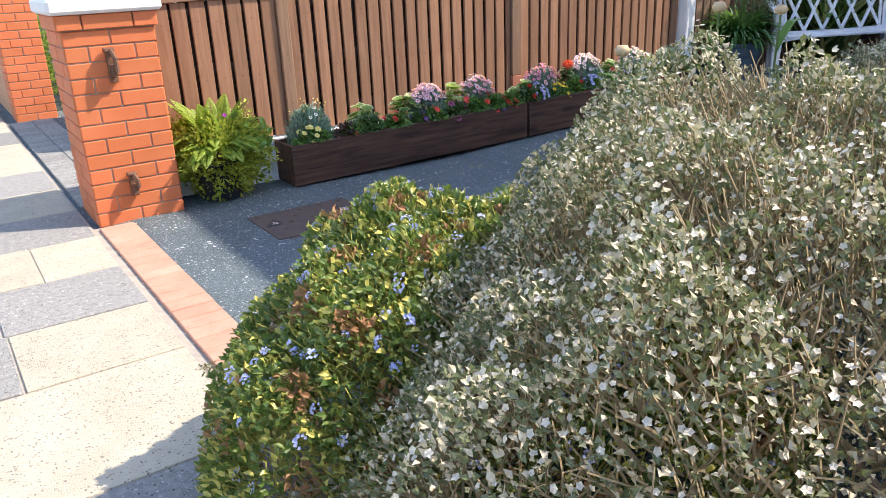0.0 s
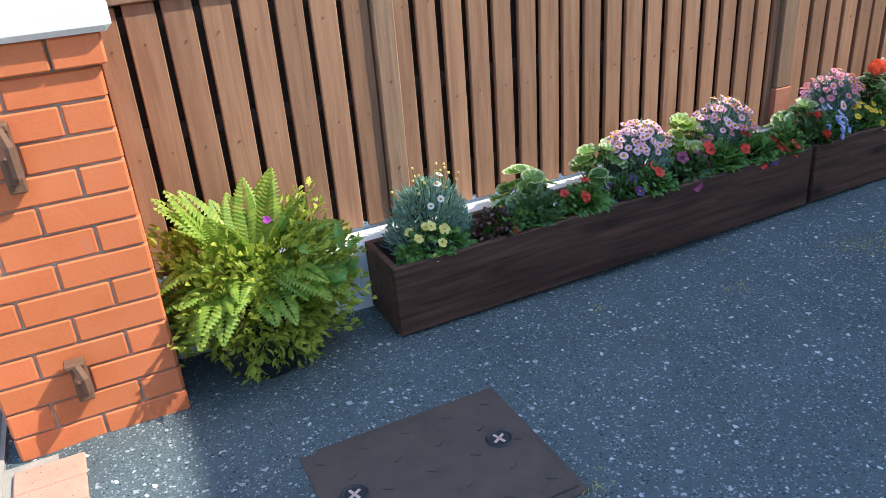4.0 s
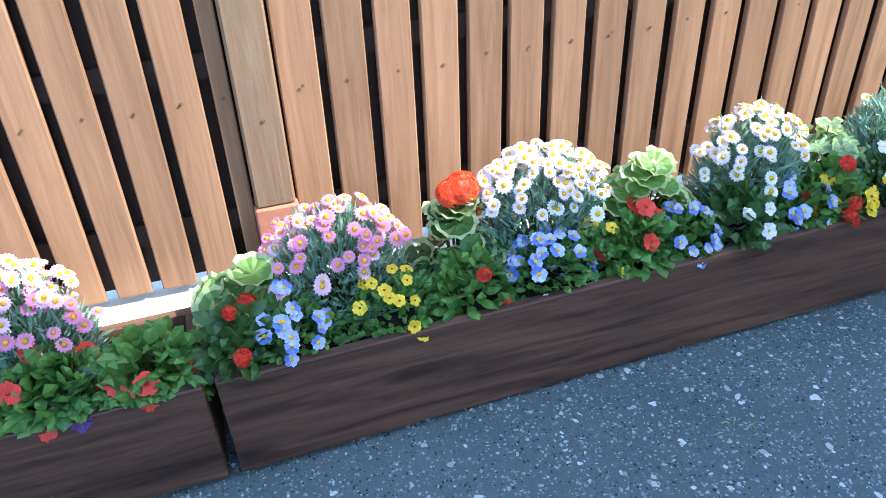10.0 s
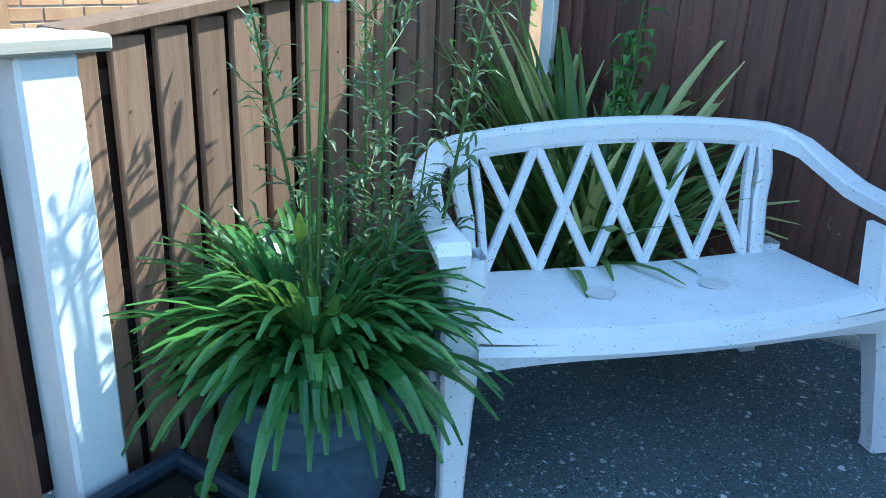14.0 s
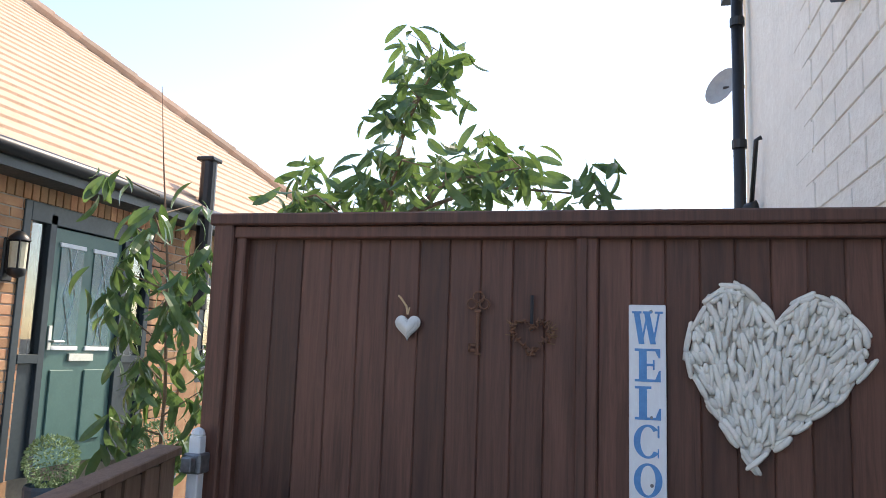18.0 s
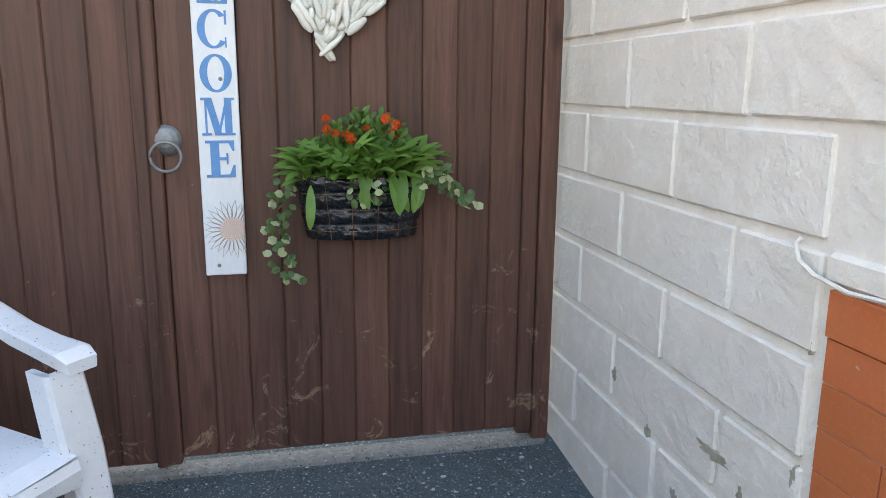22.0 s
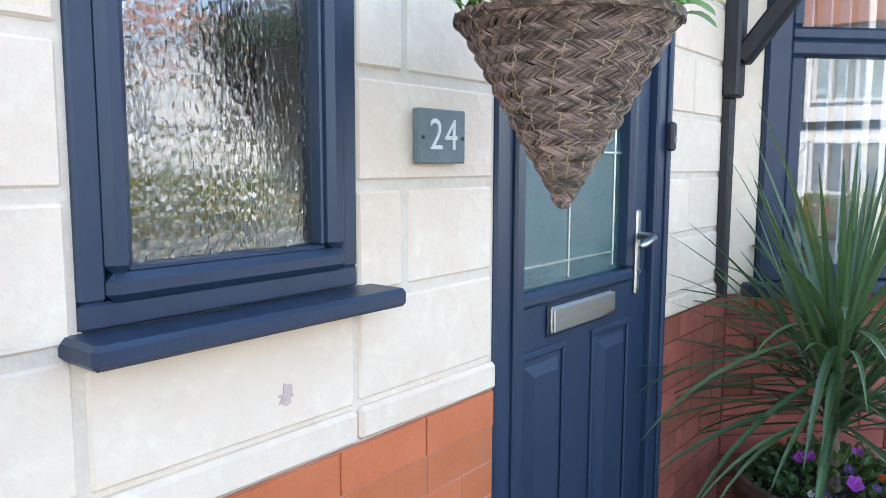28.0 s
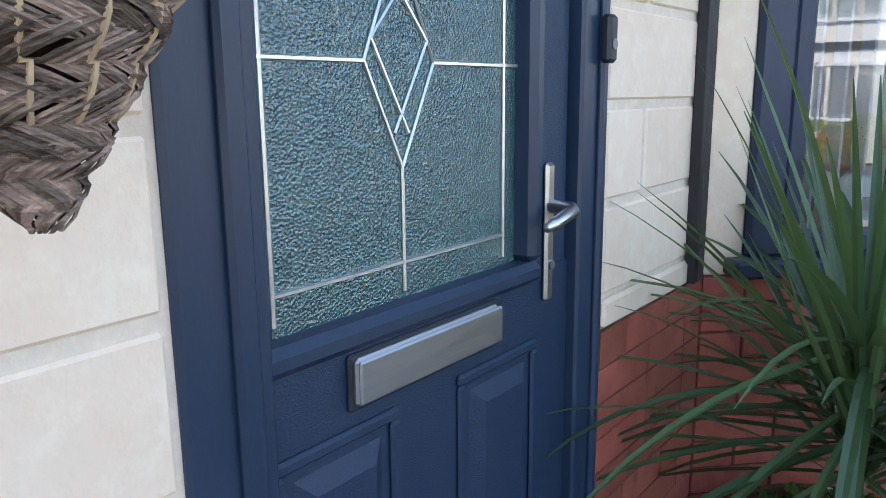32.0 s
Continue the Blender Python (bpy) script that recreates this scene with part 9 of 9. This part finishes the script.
for dx, h in ((-0.55, 0.95), (-0.1, 1.05), (0.25, 1.02), (0.0, 0.85)):
    st.tube([(dx * 0.6, 0, 0), (dx, 0.05, h * 0.6), (dx, 0.04, h)], [0.006, 0.005, 0.004], 6)
    for i in range(7):
        g.leaf(Vector((dx, 0.04, h * (0.45 + 0.07 * i))), rand_dir(0.1, 0.9), Vector((0, 0, 1)), U(0.1, 0.2), U(0.03, 0.05), 0.5)
    part("seed_head", Geo().lathe([(0.0, 0.0), (0.018, 0.006), (0.024, 0.02), (0.016, 0.034), (0.0, 0.036)], 12), CANE, tall, "papery seed head", smooth=True, loc=(dx, 0.04, h))
part("leaf_cover", g, LEAF_MID, tall)
part("stem_tuft", st, STEM, tall)

# ---- neighbour's bungalow ----
NY = 7.85
nb = thing("bungalow", (10.0, NY, 0.2), "brick bungalow with clay tiled hipped roof and green front door", "house")
NH = 2.82
body = Geo()
for a, b, c, d in ((-5.5, -0.0, -0.4, NH), (1.62, 7.0, -0.4, NH), (0.0, 1.62, 2.56, NH)):
    body.box((a, 0.01, c), (b, 0.3, d))
body.box((-5.5, 0.3, -0.4), (-5.2, 7.0, NH)).box((6.7, 0.3, -0.4), (7.0, 7.0, NH)).box((0.0, 0.3, -0.4), (1.62, 0.34, 2.6))
part("wall", body, MORTAR, nb, "sandy mortar joints of the brick wall")
walls = nb.children[0]
MNB = wallframe((0, 0.012, 0), (0, -1, 0))
pieces("brick", walls, MNB, 0.0, 2.6, 0.6, 2.56, 0.22, 0.075, 0.01, 0.008, BRICK_NB, 0.003)
pieces("brick", walls, MNB, -2.0, -1.42, 0.6, 2.56, 0.22, 0.075, 0.01, 0.008, BRICK_NB, 0.003)
part("brickwork", Geo().box((2.6, -0.004, -0.3), (5.5, 0.02, NH), m=MNB), BRICK_NB, walls)
part("brickwork", Geo().box((-7.0, -0.004, -0.3), (-2.0, 0.02, NH), m=MNB), BRICK_NB, walls)
part("brickwork", Geo().box((0.0, -0.004, -0.3), (2.6, 0.016, 0.6), m=MNB), BRICK_NB, walls)
sold = Geo().box((0.0, -0.004, 2.565), (0.068, 0.016, 2.78), 0.003).mesh("brick", BRICK_NB)
for k in range(60):
    part("brick", sold, BRICK_NB, walls, loc=MNB @ Matrix.Translation((-2.6 + 0.078 * k, 0, 0)))
ndoor = part("door", Geo().box((0.33, 0.02, -0.15), (1.2, 0.09, 2.02), 0.004), GREEN_DOOR, nb, "green panelled front door", loc=Matrix.Translation((-0.08, 0, 0.763)) @ Matrix.Diagonal((0.92, 1, 0.8167, 1)))
part("door_frame", Geo().box((-0.02, -0.01, -0.2), (0.05, 0.1, 2.2), 0.004).box((0.26, -0.01, -0.2), (0.33, 0.1, 2.12), 0.004).box((1.2, -0.01, -0.2), (1.27, 0.1, 2.12), 0.004).box((1.56, -0.01, -0.2), (1.63, 0.1, 2.2), 0.004).box((0.05, -0.01, 2.03), (1.56, 0.1, 2.2), 0.004)
     .box((0.05, -0.015, 0.78), (0.26, 0.06, 0.86), 0.004).box((1.27, -0.015, 0.78), (1.56, 0.06, 0.86), 0.004), DARK_FRAME, ndoor)
part("side_pane", Geo().box((0.05, 0.03, 0.86), (0.26, 0.036, 2.03)), CLEAR, ndoor)
part("side_pane", Geo().box((1.27, 0.03, 0.86), (1.56, 0.036, 2.03)), CLEAR, ndoor)
part("side_panel", Geo().box((0.05, 0.02, -0.2), (0.26, 0.06, 0.78)).box((1.27, 0.02, -0.2), (1.56, 0.06, 0.78)), DARK_FRAME, ndoor)
for a, b in ((0.43, 0.7), (0.83, 1.1)):
    part("door_panel", Geo().box((a, 0.006, 0.05), (b, 0.022, 0.72), 0.012), GREEN_DOOR, ndoor)
    part("glass_panel", Geo().box((a, 0.012, 0.95), (b, 0.021, 1.85), 0.002), STIPPLE, ndoor)
    part("bead", Geo().box((a - 0.02, 0.004, 0.9), (b + 0.02, 0.022, 0.94), 0.004).box((a - 0.02, 0.004, 1.85), (b + 0.02, 0.022, 1.89), 0.004), WHITE_SIGN, ndoor)
    lead = Geo()
    mid_ = (a + b) / 2
    for s in (-1, 1):
        lead.tube([(mid_ + s * 0.05, 0.011, 0.95), (mid_, 0.011, 1.15), (mid_ + s * 0.07, 0.011, 1.4), (mid_, 0.011, 1.65), (mid_ + s * 0.05, 0.011, 1.85)], 0.004, 4)
    part("leading", lead, LEAD, ndoor)
part("letterbox", Geo().box((0.62, 0.0, 0.8), (0.92, 0.022, 0.87), 0.004), STEEL, ndoor)
part("handle", Geo().tube([(0.39, 0.02, 0.98), (0.39, -0.03, 0.98), (0.5, -0.03, 0.98)], 0.012, 8).box((0.37, 0.005, 0.9), (0.41, 0.022, 1.12), 0.004), STEEL, ndoor)
part("gutter", Geo().tube([(-5.8, -0.28, NH - 0.02), (7.2, -0.28, NH - 0.02)], 0.055, 10), GUTTER, nb, "black plastic gutter", smooth=True)
part("soffit", Geo().box((-5.8, -0.26, NH - 0.14), (7.2, 0.3, NH + 0.02)), DARK_FRAME, nb)
rf, courses = Geo(), []
ROWS = 26
for r in range(ROWS):
    t0, t1 = r / ROWS, (r + 1.12) / ROWS
    y0_, y1_ = -0.3 + 3.9 * t0, -0.3 + 3.9 * t1
    z0_, z1_ = NH + 3.15 * t0, NH + 3.15 * t1
    xa, xb = -5.9 + 4.2 * t0, 7.75 - 4.0 * t0
    ncol = 1
    courses.append(Geo().add([(xa, y0_, z0_ + 0.03), (xb, y0_, z0_ + 0.03), (xb - 0.12, y1_, z1_ + 0.005), (xa + 0.12, y1_, z1_ + 0.005), (xa, y0_, z0_ - 0.01), (xb, y0_, z0_ - 0.01)], [(0, 1, 2, 3), (4, 5, 1, 0)]))
rf.add([(-5.9, -0.3, NH), (7.75, -0.3, NH), (3.3, 3.6, NH + 3.15), (-1.7, 3.6, NH + 3.15), (7.75, 7.5, NH), (-5.9, 7.5, NH)], [(0, 1, 2, 3), (1, 4, 2), (4, 5, 3, 2), (5, 0, 3)])
roof2 = part("roof", rf, ROOF, nb, "orange clay tiled hipped roof")
for c in courses:
    part("tile_course", c, ROOF, roof2)
ridge = Geo()
for i in range(16):
    a = Vector((7.75, -0.3, NH + 0.04)).lerp(Vector((3.3, 3.6, NH + 3.21)), i / 16)
    b = Vector((7.75, -0.3, NH + 0.04)).lerp(Vector((3.3, 3.6, NH + 3.21)), (i + 1.08) / 16)
    ridge.tube([a, b], [0.1, 0.085], 8)
part("hip_tiles", ridge, ROOF, roof2)
part("flue", Geo().tube([(1.83, -0.25, 1.9), (1.83, -0.25, 3.33)], 0.075, 12).tube([(1.83, -0.25, 2.0), (1.83, 0.05, 1.95)], 0.06, 10).box((1.74, -0.34, 3.31), (1.92, -0.16, 3.35), 0.01), GUTTER, nb, "black metal flue pipe")
nwin = part("window", Geo().box((2.25, -0.01, 1.2), (3.1, 0.06, 2.25), 0.004), DARK_FRAME, nb)
part("pane", Geo().box((2.33, -0.02, 1.28), (3.02, -0.012, 2.17)), CLEAR, nwin)
lan = thing("wall_lantern", (9.78, NY - 0.01, 2.16), "black wall lantern with clear glass by the green door", "lamp")
part("backplate", Geo().box((-0.05, -0.02, 0), (0.05, 0.0, 0.3), 0.008), GUTTER, lan)
part("cap", Geo().lathe([(0.075, 0.28), (0.07, 0.3), (0.03, 0.34), (0.0005, 0.35)], 16), GUTTER, lan, loc=(0, -0.09, 0), smooth=True)
part("glass", Geo().lathe([(0.055, 0.08), (0.058, 0.27)], 12), plain("frosted_glass", (0.6, 0.55, 0.4), 0.2), lan, loc=(0, -0.09, 0))
part("base", Geo().lathe([(0.0005, 0.02), (0.05, 0.04), (0.065, 0.08), (0.06, 0.09)], 16), GUTTER, lan, loc=(0, -0.09, 0), smooth=True)
for k in range(4):
    a = math.pi / 4 + k * math.pi / 2
    part("bar", Geo().tube([(0.06 * math.cos(a), -0.09 + 0.06 * math.sin(a), 0.08), (0.062 * math.cos(a), -0.09 + 0.062 * math.sin(a), 0.28)], 0.006, 6), GUTTER, lan)
for x, z in ((9.94, 0.0), (11.15, 0.0)):
    tb = thing("topiary_ball", (x, NY - 0.4, 0.2), "clipped round box ball in a pot by the green door", "topiary", "topiary by the green door")
    part("pot", Geo().lathe([(0.0, 0), (0.12, 0), (0.16, 0.6), (0.15, 0.62)], 16), BLUE_POT, tb)
    g = Geo()
    for k in range(900):
        d = rand_dir(-1, 1)
        g.leaf(d * 0.16 * U(0.9, 1.02) + Vector((0, 0, 0.77)), d + rand_dir(-1, 1) * 0.6, rand_dir(-1, 1), 0.03, 0.018, 0.2, 0.2, 0, True)
    part("leaf_cover", g, LEAF_GREY, tb)

# ---- gum tree behind the gate ----
def gum_leaves(g, tips, n, L0, L1, hang=0.7):
    for tip in tips:
        for k in range(n):
            p = Vector(tip) + rand_dir(-1, 1) * U(0.0, 0.16)
            d = (rand_dir(-0.6, 0.6) + Vector((0, 0, -hang))).normalized()
            L = U(L0, L1)
            g.oval(p, d, rand_dir(-0.5, 0.5), L, L * 0.28, 0.35, 0.1)


tree = thing("gum_tree", (9.55, 5.2, 0.3), "young gum tree with drooping leaves behind the gate", "tree")
tk, tips = Geo(), []
tk.tube([(0, 0, 0), (0.05, -0.05, 1.2), (0.0, -0.12, 2.1), (0.02, -0.2, 2.6)], [0.05, 0.042, 0.03, 0.014], 8)
for (a, z0_, r, up) in ((0.3, 1.9, 0.55, 0.55), (1.5, 2.0, 0.5, 0.4), (2.6, 1.8, 0.45, 0.5), (3.6, 2.0, 0.75, 0.4), (4.4, 2.1, 0.9, 0.35), (5.0, 2.0, 0.7, 0.6), (5.7, 1.9, 0.7, 0.5), (4.7, 2.2, 1.25, 0.15), (3.9, 2.2, 0.6, 0.75), (1.4, 1.8, 0.8, 0.3), (4.6, 2.3, 0.35, 0.9)):
    b = Vector((0.02, -0.1, z0_))
    e = b + Vector((math.cos(a) * r, math.sin(a) * r, up))
    m = (b + e) / 2 + Vector((0, 0, 0.14))
    tk.tube([b, m, e], [0.016, 0.011, 0.004], 6)
    for t in (0.5, 0.75, 1.0):
        q = b.lerp(m, t * 2) if t < 0.5 else m.lerp(e, (t - 0.5) * 2)
        for j in range(2):
            f = q + rand_dir(-0.4, 0.8) * U(0.08, 0.22)
            tk.tube([q, f], [0.004, 0.0015], 4)
            tips.append(f)
    tips.append(e)
part("trunk", tk, BARK, tree)
g = Geo()
gum_leaves(g, tips, 9, 0.11, 0.2)
part("crown", g, LEAF_EUC, tree)
tree2 = thing("gum_tree", (9.35, 6.35, 0.2), "slender gum sapling hanging over the low fence", "tree")
tk, tips = Geo(), []
tk.tube([(0.3, 0.1, 0), (0.15, 0.0, 1.3), (0.0, -0.05, 2.0), (-0.2, -0.1, 2.6), (-0.3, -0.12, 3.0)], [0.014, 0.011, 0.008, 0.004, 0.0015], 7)
for k in range(15):
    z = 0.95 + 0.105 * k
    a = 2.4 * k
    b = Vector((0.12 - 0.08 * k / 5, -0.03, z))
    e = b + Vector((math.cos(a) * 0.3, math.sin(a) * 0.25, U(0.05, 0.2)))
    tk.tube([b, e], [0.007, 0.002], 5)
    if k < 12:
        tips += [e, b.lerp(e, 0.6), e + Vector((0, 0, -0.15))]
    else:
        tips.append(e)
part("trunk", tk, BARK, tree2)
g = Geo()
gum_leaves(g, tips, 9, 0.11, 0.21, 1.3)
part("crown", g, LEAF_EUC, tree2)

# bushes by the neighbour's drive
for (x, y, r, h) in ((1.75, 9.5, 0.45, 1.3), (2.4, 10.6, 0.8, 1.5), (1.9, 12.4, 0.8, 1.3)):
    bs = thing("garden_bush", (x, y, 0.0), "yellow-green bush behind the neighbour's pier", "bush")
    g = Geo()
    for p, d in soft_dome(2600, r, r, h, 0.7):
        g.leaf(p, d + rand_dir(-0.6, 0.6) * 0.9, rand_dir(-1, 1), U(0.03, 0.06), U(0.02, 0.035), 0.3)
    part("leaf_cover", g, LEAF_LIME, bs)
    part("trunk", Geo().tube([(0, 0, 0), (0.02, 0, h * 0.6)], [0.03, 0.015], 6), BARK, bs)

# ---- the houses over the road ----
def semi(x, y, label):
    th = thing("semi_detached_house", (x, y, -0.1), label, "house", "houses over the road")
    part("wall", Geo().box((-7, -4.5, 0), (0, 4.5, 5.3)), WHITE_PAINT, th, "white rendered wall")
    part("roof", Geo().add([(-7.5, -5, 5.3), (0.5, -5, 5.3), (0.5, 5, 5.3), (-7.5, 5, 5.3), (-3.5, -1.8, 7.6), (-3.5, 1.8, 7.6)], [(0, 1, 4), (1, 2, 5, 4), (2, 3, 5), (3, 0, 4, 5), (3, 2, 1, 0)]), ROOF_RED, th, "red tiled hipped roof")
    part("chimney", Geo().box((-3.9, -0.4, 7.0), (-3.1, 0.4, 8.8), 0.03), BRICK, th)
    for yy in (-3.0, 3.0):
        for z, h in ((0.8, 1.5), (3.3, 1.3)):
            w = part("window", frame_bars(-1.1, 1.1, 0, h, 0.1, 0.0, 0.08), WHITE_PLASTIC, th, loc=wallframe((0.0, yy, z), (1, 0, 0)))
            part("pane", Geo().box((-1.0, 0.01, 0.1), (1.0, 0.03, h - 0.1)), CLEAR, w)
            part("mullion", Geo().box((-0.04, 0.03, 0.1), (0.04, 0.07, h - 0.1)).box((-0.7, 0.03, 0.1), (-0.62, 0.07, h - 0.1)), WHITE_PLASTIC, w)
    for yy in (-4.4, -1.6, 0.0, 1.6, 4.4):
        part("timber", Geo().box((0.0, yy - 0.09, 2.7), (0.04, yy + 0.09, 5.3)), BLACK_WOOD, th)
    part("timber", Geo().box((0.0, -4.5, 2.6), (0.05, 4.5, 2.8)), BLACK_WOOD, th)
    part("door", Geo().box((0.0, -0.5, 0.0), (0.05, 0.5, 2.1), 0.01), GREEN_DOOR, th)
    fw = thing("front_wall", (x + 4.6, y, -0.1), "low orange brick garden wall over the road", "garden wall")
    part("body", Geo().box((-0.12, -4.6, 0), (0.12, 2.2, 0.75), 0.01), BRICK, fw)
    part("coping", Geo().box((-0.16, -4.6, 0.75), (0.16, 2.2, 0.82), 0.01), COPING, fw)


semi(-13.5, -4.5, "white semi-detached house with black timbering and red roof")
semi(-13.5, 5.6, "white semi-detached house with red hipped roof")
semi(-13.5, -14.6, "white semi-detached house beyond the road")


# ---- car on the neighbour's drive, behind the fence ----
CAR_WHITE = surface("white_car_paint", (0.74, 0.75, 0.77), (0.70, 0.71, 0.73), 3, 0.22, 0.02, 200, 0.0003, gloss=0.6)
CAR_GLASS = plain("dark_car_glass", (0.02, 0.035, 0.04), 0.06, 0.0, 0.8)
RED_LENS = plain("red_lamp_lens", (0.42, 0.02, 0.02), 0.15)
car = thing("parked_car", (1.9, 6.6, 0.0), "white hatchback car parked on the neighbouring drive", "car")


def side_profile(grow=0.0):
    return [(0.05, 0.32), (0.0, 0.62), (0.03, 0.98), (0.22, 1.36), (0.42, 1.45), (1.6, 1.5), (2.2, 1.42), (2.95, 1.0), (3.65, 0.86), (3.9, 0.6), (3.88, 0.3)]


cb = Geo()
levels = ((0.0, 0.93), (0.05, 1.0), (1.6, 1.0), (1.65, 0.93))
prof = side_profile()
vs = []
for y, s in levels:
    for u, z in prof:
        tuck = 0.16 * max(0.0, z - 0.95) / 0.5
        yy = y + (tuck if y < 0.8 else -tuck)
        vs.append((1.95 + (u - 1.95) * (0.97 + 0.03 * (s > 0.95)), yy, 0.3 + (z - 0.3) * (0.985 + 0.015 * (s > 0.95))))
n = len(prof)
fs = [(j * n + i, j * n + (i + 1) % n, (j + 1) * n + (i + 1) % n, (j + 1) * n + i) for j in range(3) for i in range(n)]
fs += [tuple(range(n)), tuple(range(3 * n, 4 * n))[::-1]]
cb.add(vs, fs)
part("body", cb, CAR_WHITE, car)
for a, b in ((0.52, 1.22), (1.28, 2.12)):
    for y0_, y1_, ys in ((0.0, 0.13, -0.008), (1.65, 1.52, 0.008)):
        w = Geo().add([(a, y0_ + ys + 0.02 * (1 if ys < 0 else -1), 1.0), (b + 0.2 * (b > 2), y0_ + ys + 0.02 * (1 if ys < 0 else -1), 1.0), (b, y1_ + ys, 1.36), (a + 0.04, y1_ + ys, 1.38)], [(0, 1, 2, 3)] if ys < 0 else [(3, 2, 1, 0)])
        part("window", w, CAR_GLASS, car)
for y in (0.1, 1.55):
    part("tail_light", Geo().box((-0.02, y - 0.09, 0.86), (0.16, y + 0.09, 1.08), 0.03), RED_LENS, car, "red tail lamp")
part("rear_window", Geo().add([(0.06, 0.25, 1.03), (0.06, 1.4, 1.03), (0.21, 1.3, 1.33), (0.21, 0.35, 1.33)], [(0, 3, 2, 1)]), CAR_GLASS, car)
for u in (0.7, 3.05):
    for y in (0.09, 1.56):
        tyre = part("wheel", Geo().lathe([(0.18, -0.09), (0.29, -0.09), (0.31, -0.06), (0.31, 0.06), (0.29, 0.09), (0.18, 0.09)], 24), BLACK_PLASTIC, car, loc=aim((u, y, 0.31), (0, 1, 0)))
        part("rim", Geo().lathe([(0.18, -0.08), (0.05, -0.06), (0.05, 0.06), (0.18, 0.08)], 16), STEEL, tyre)
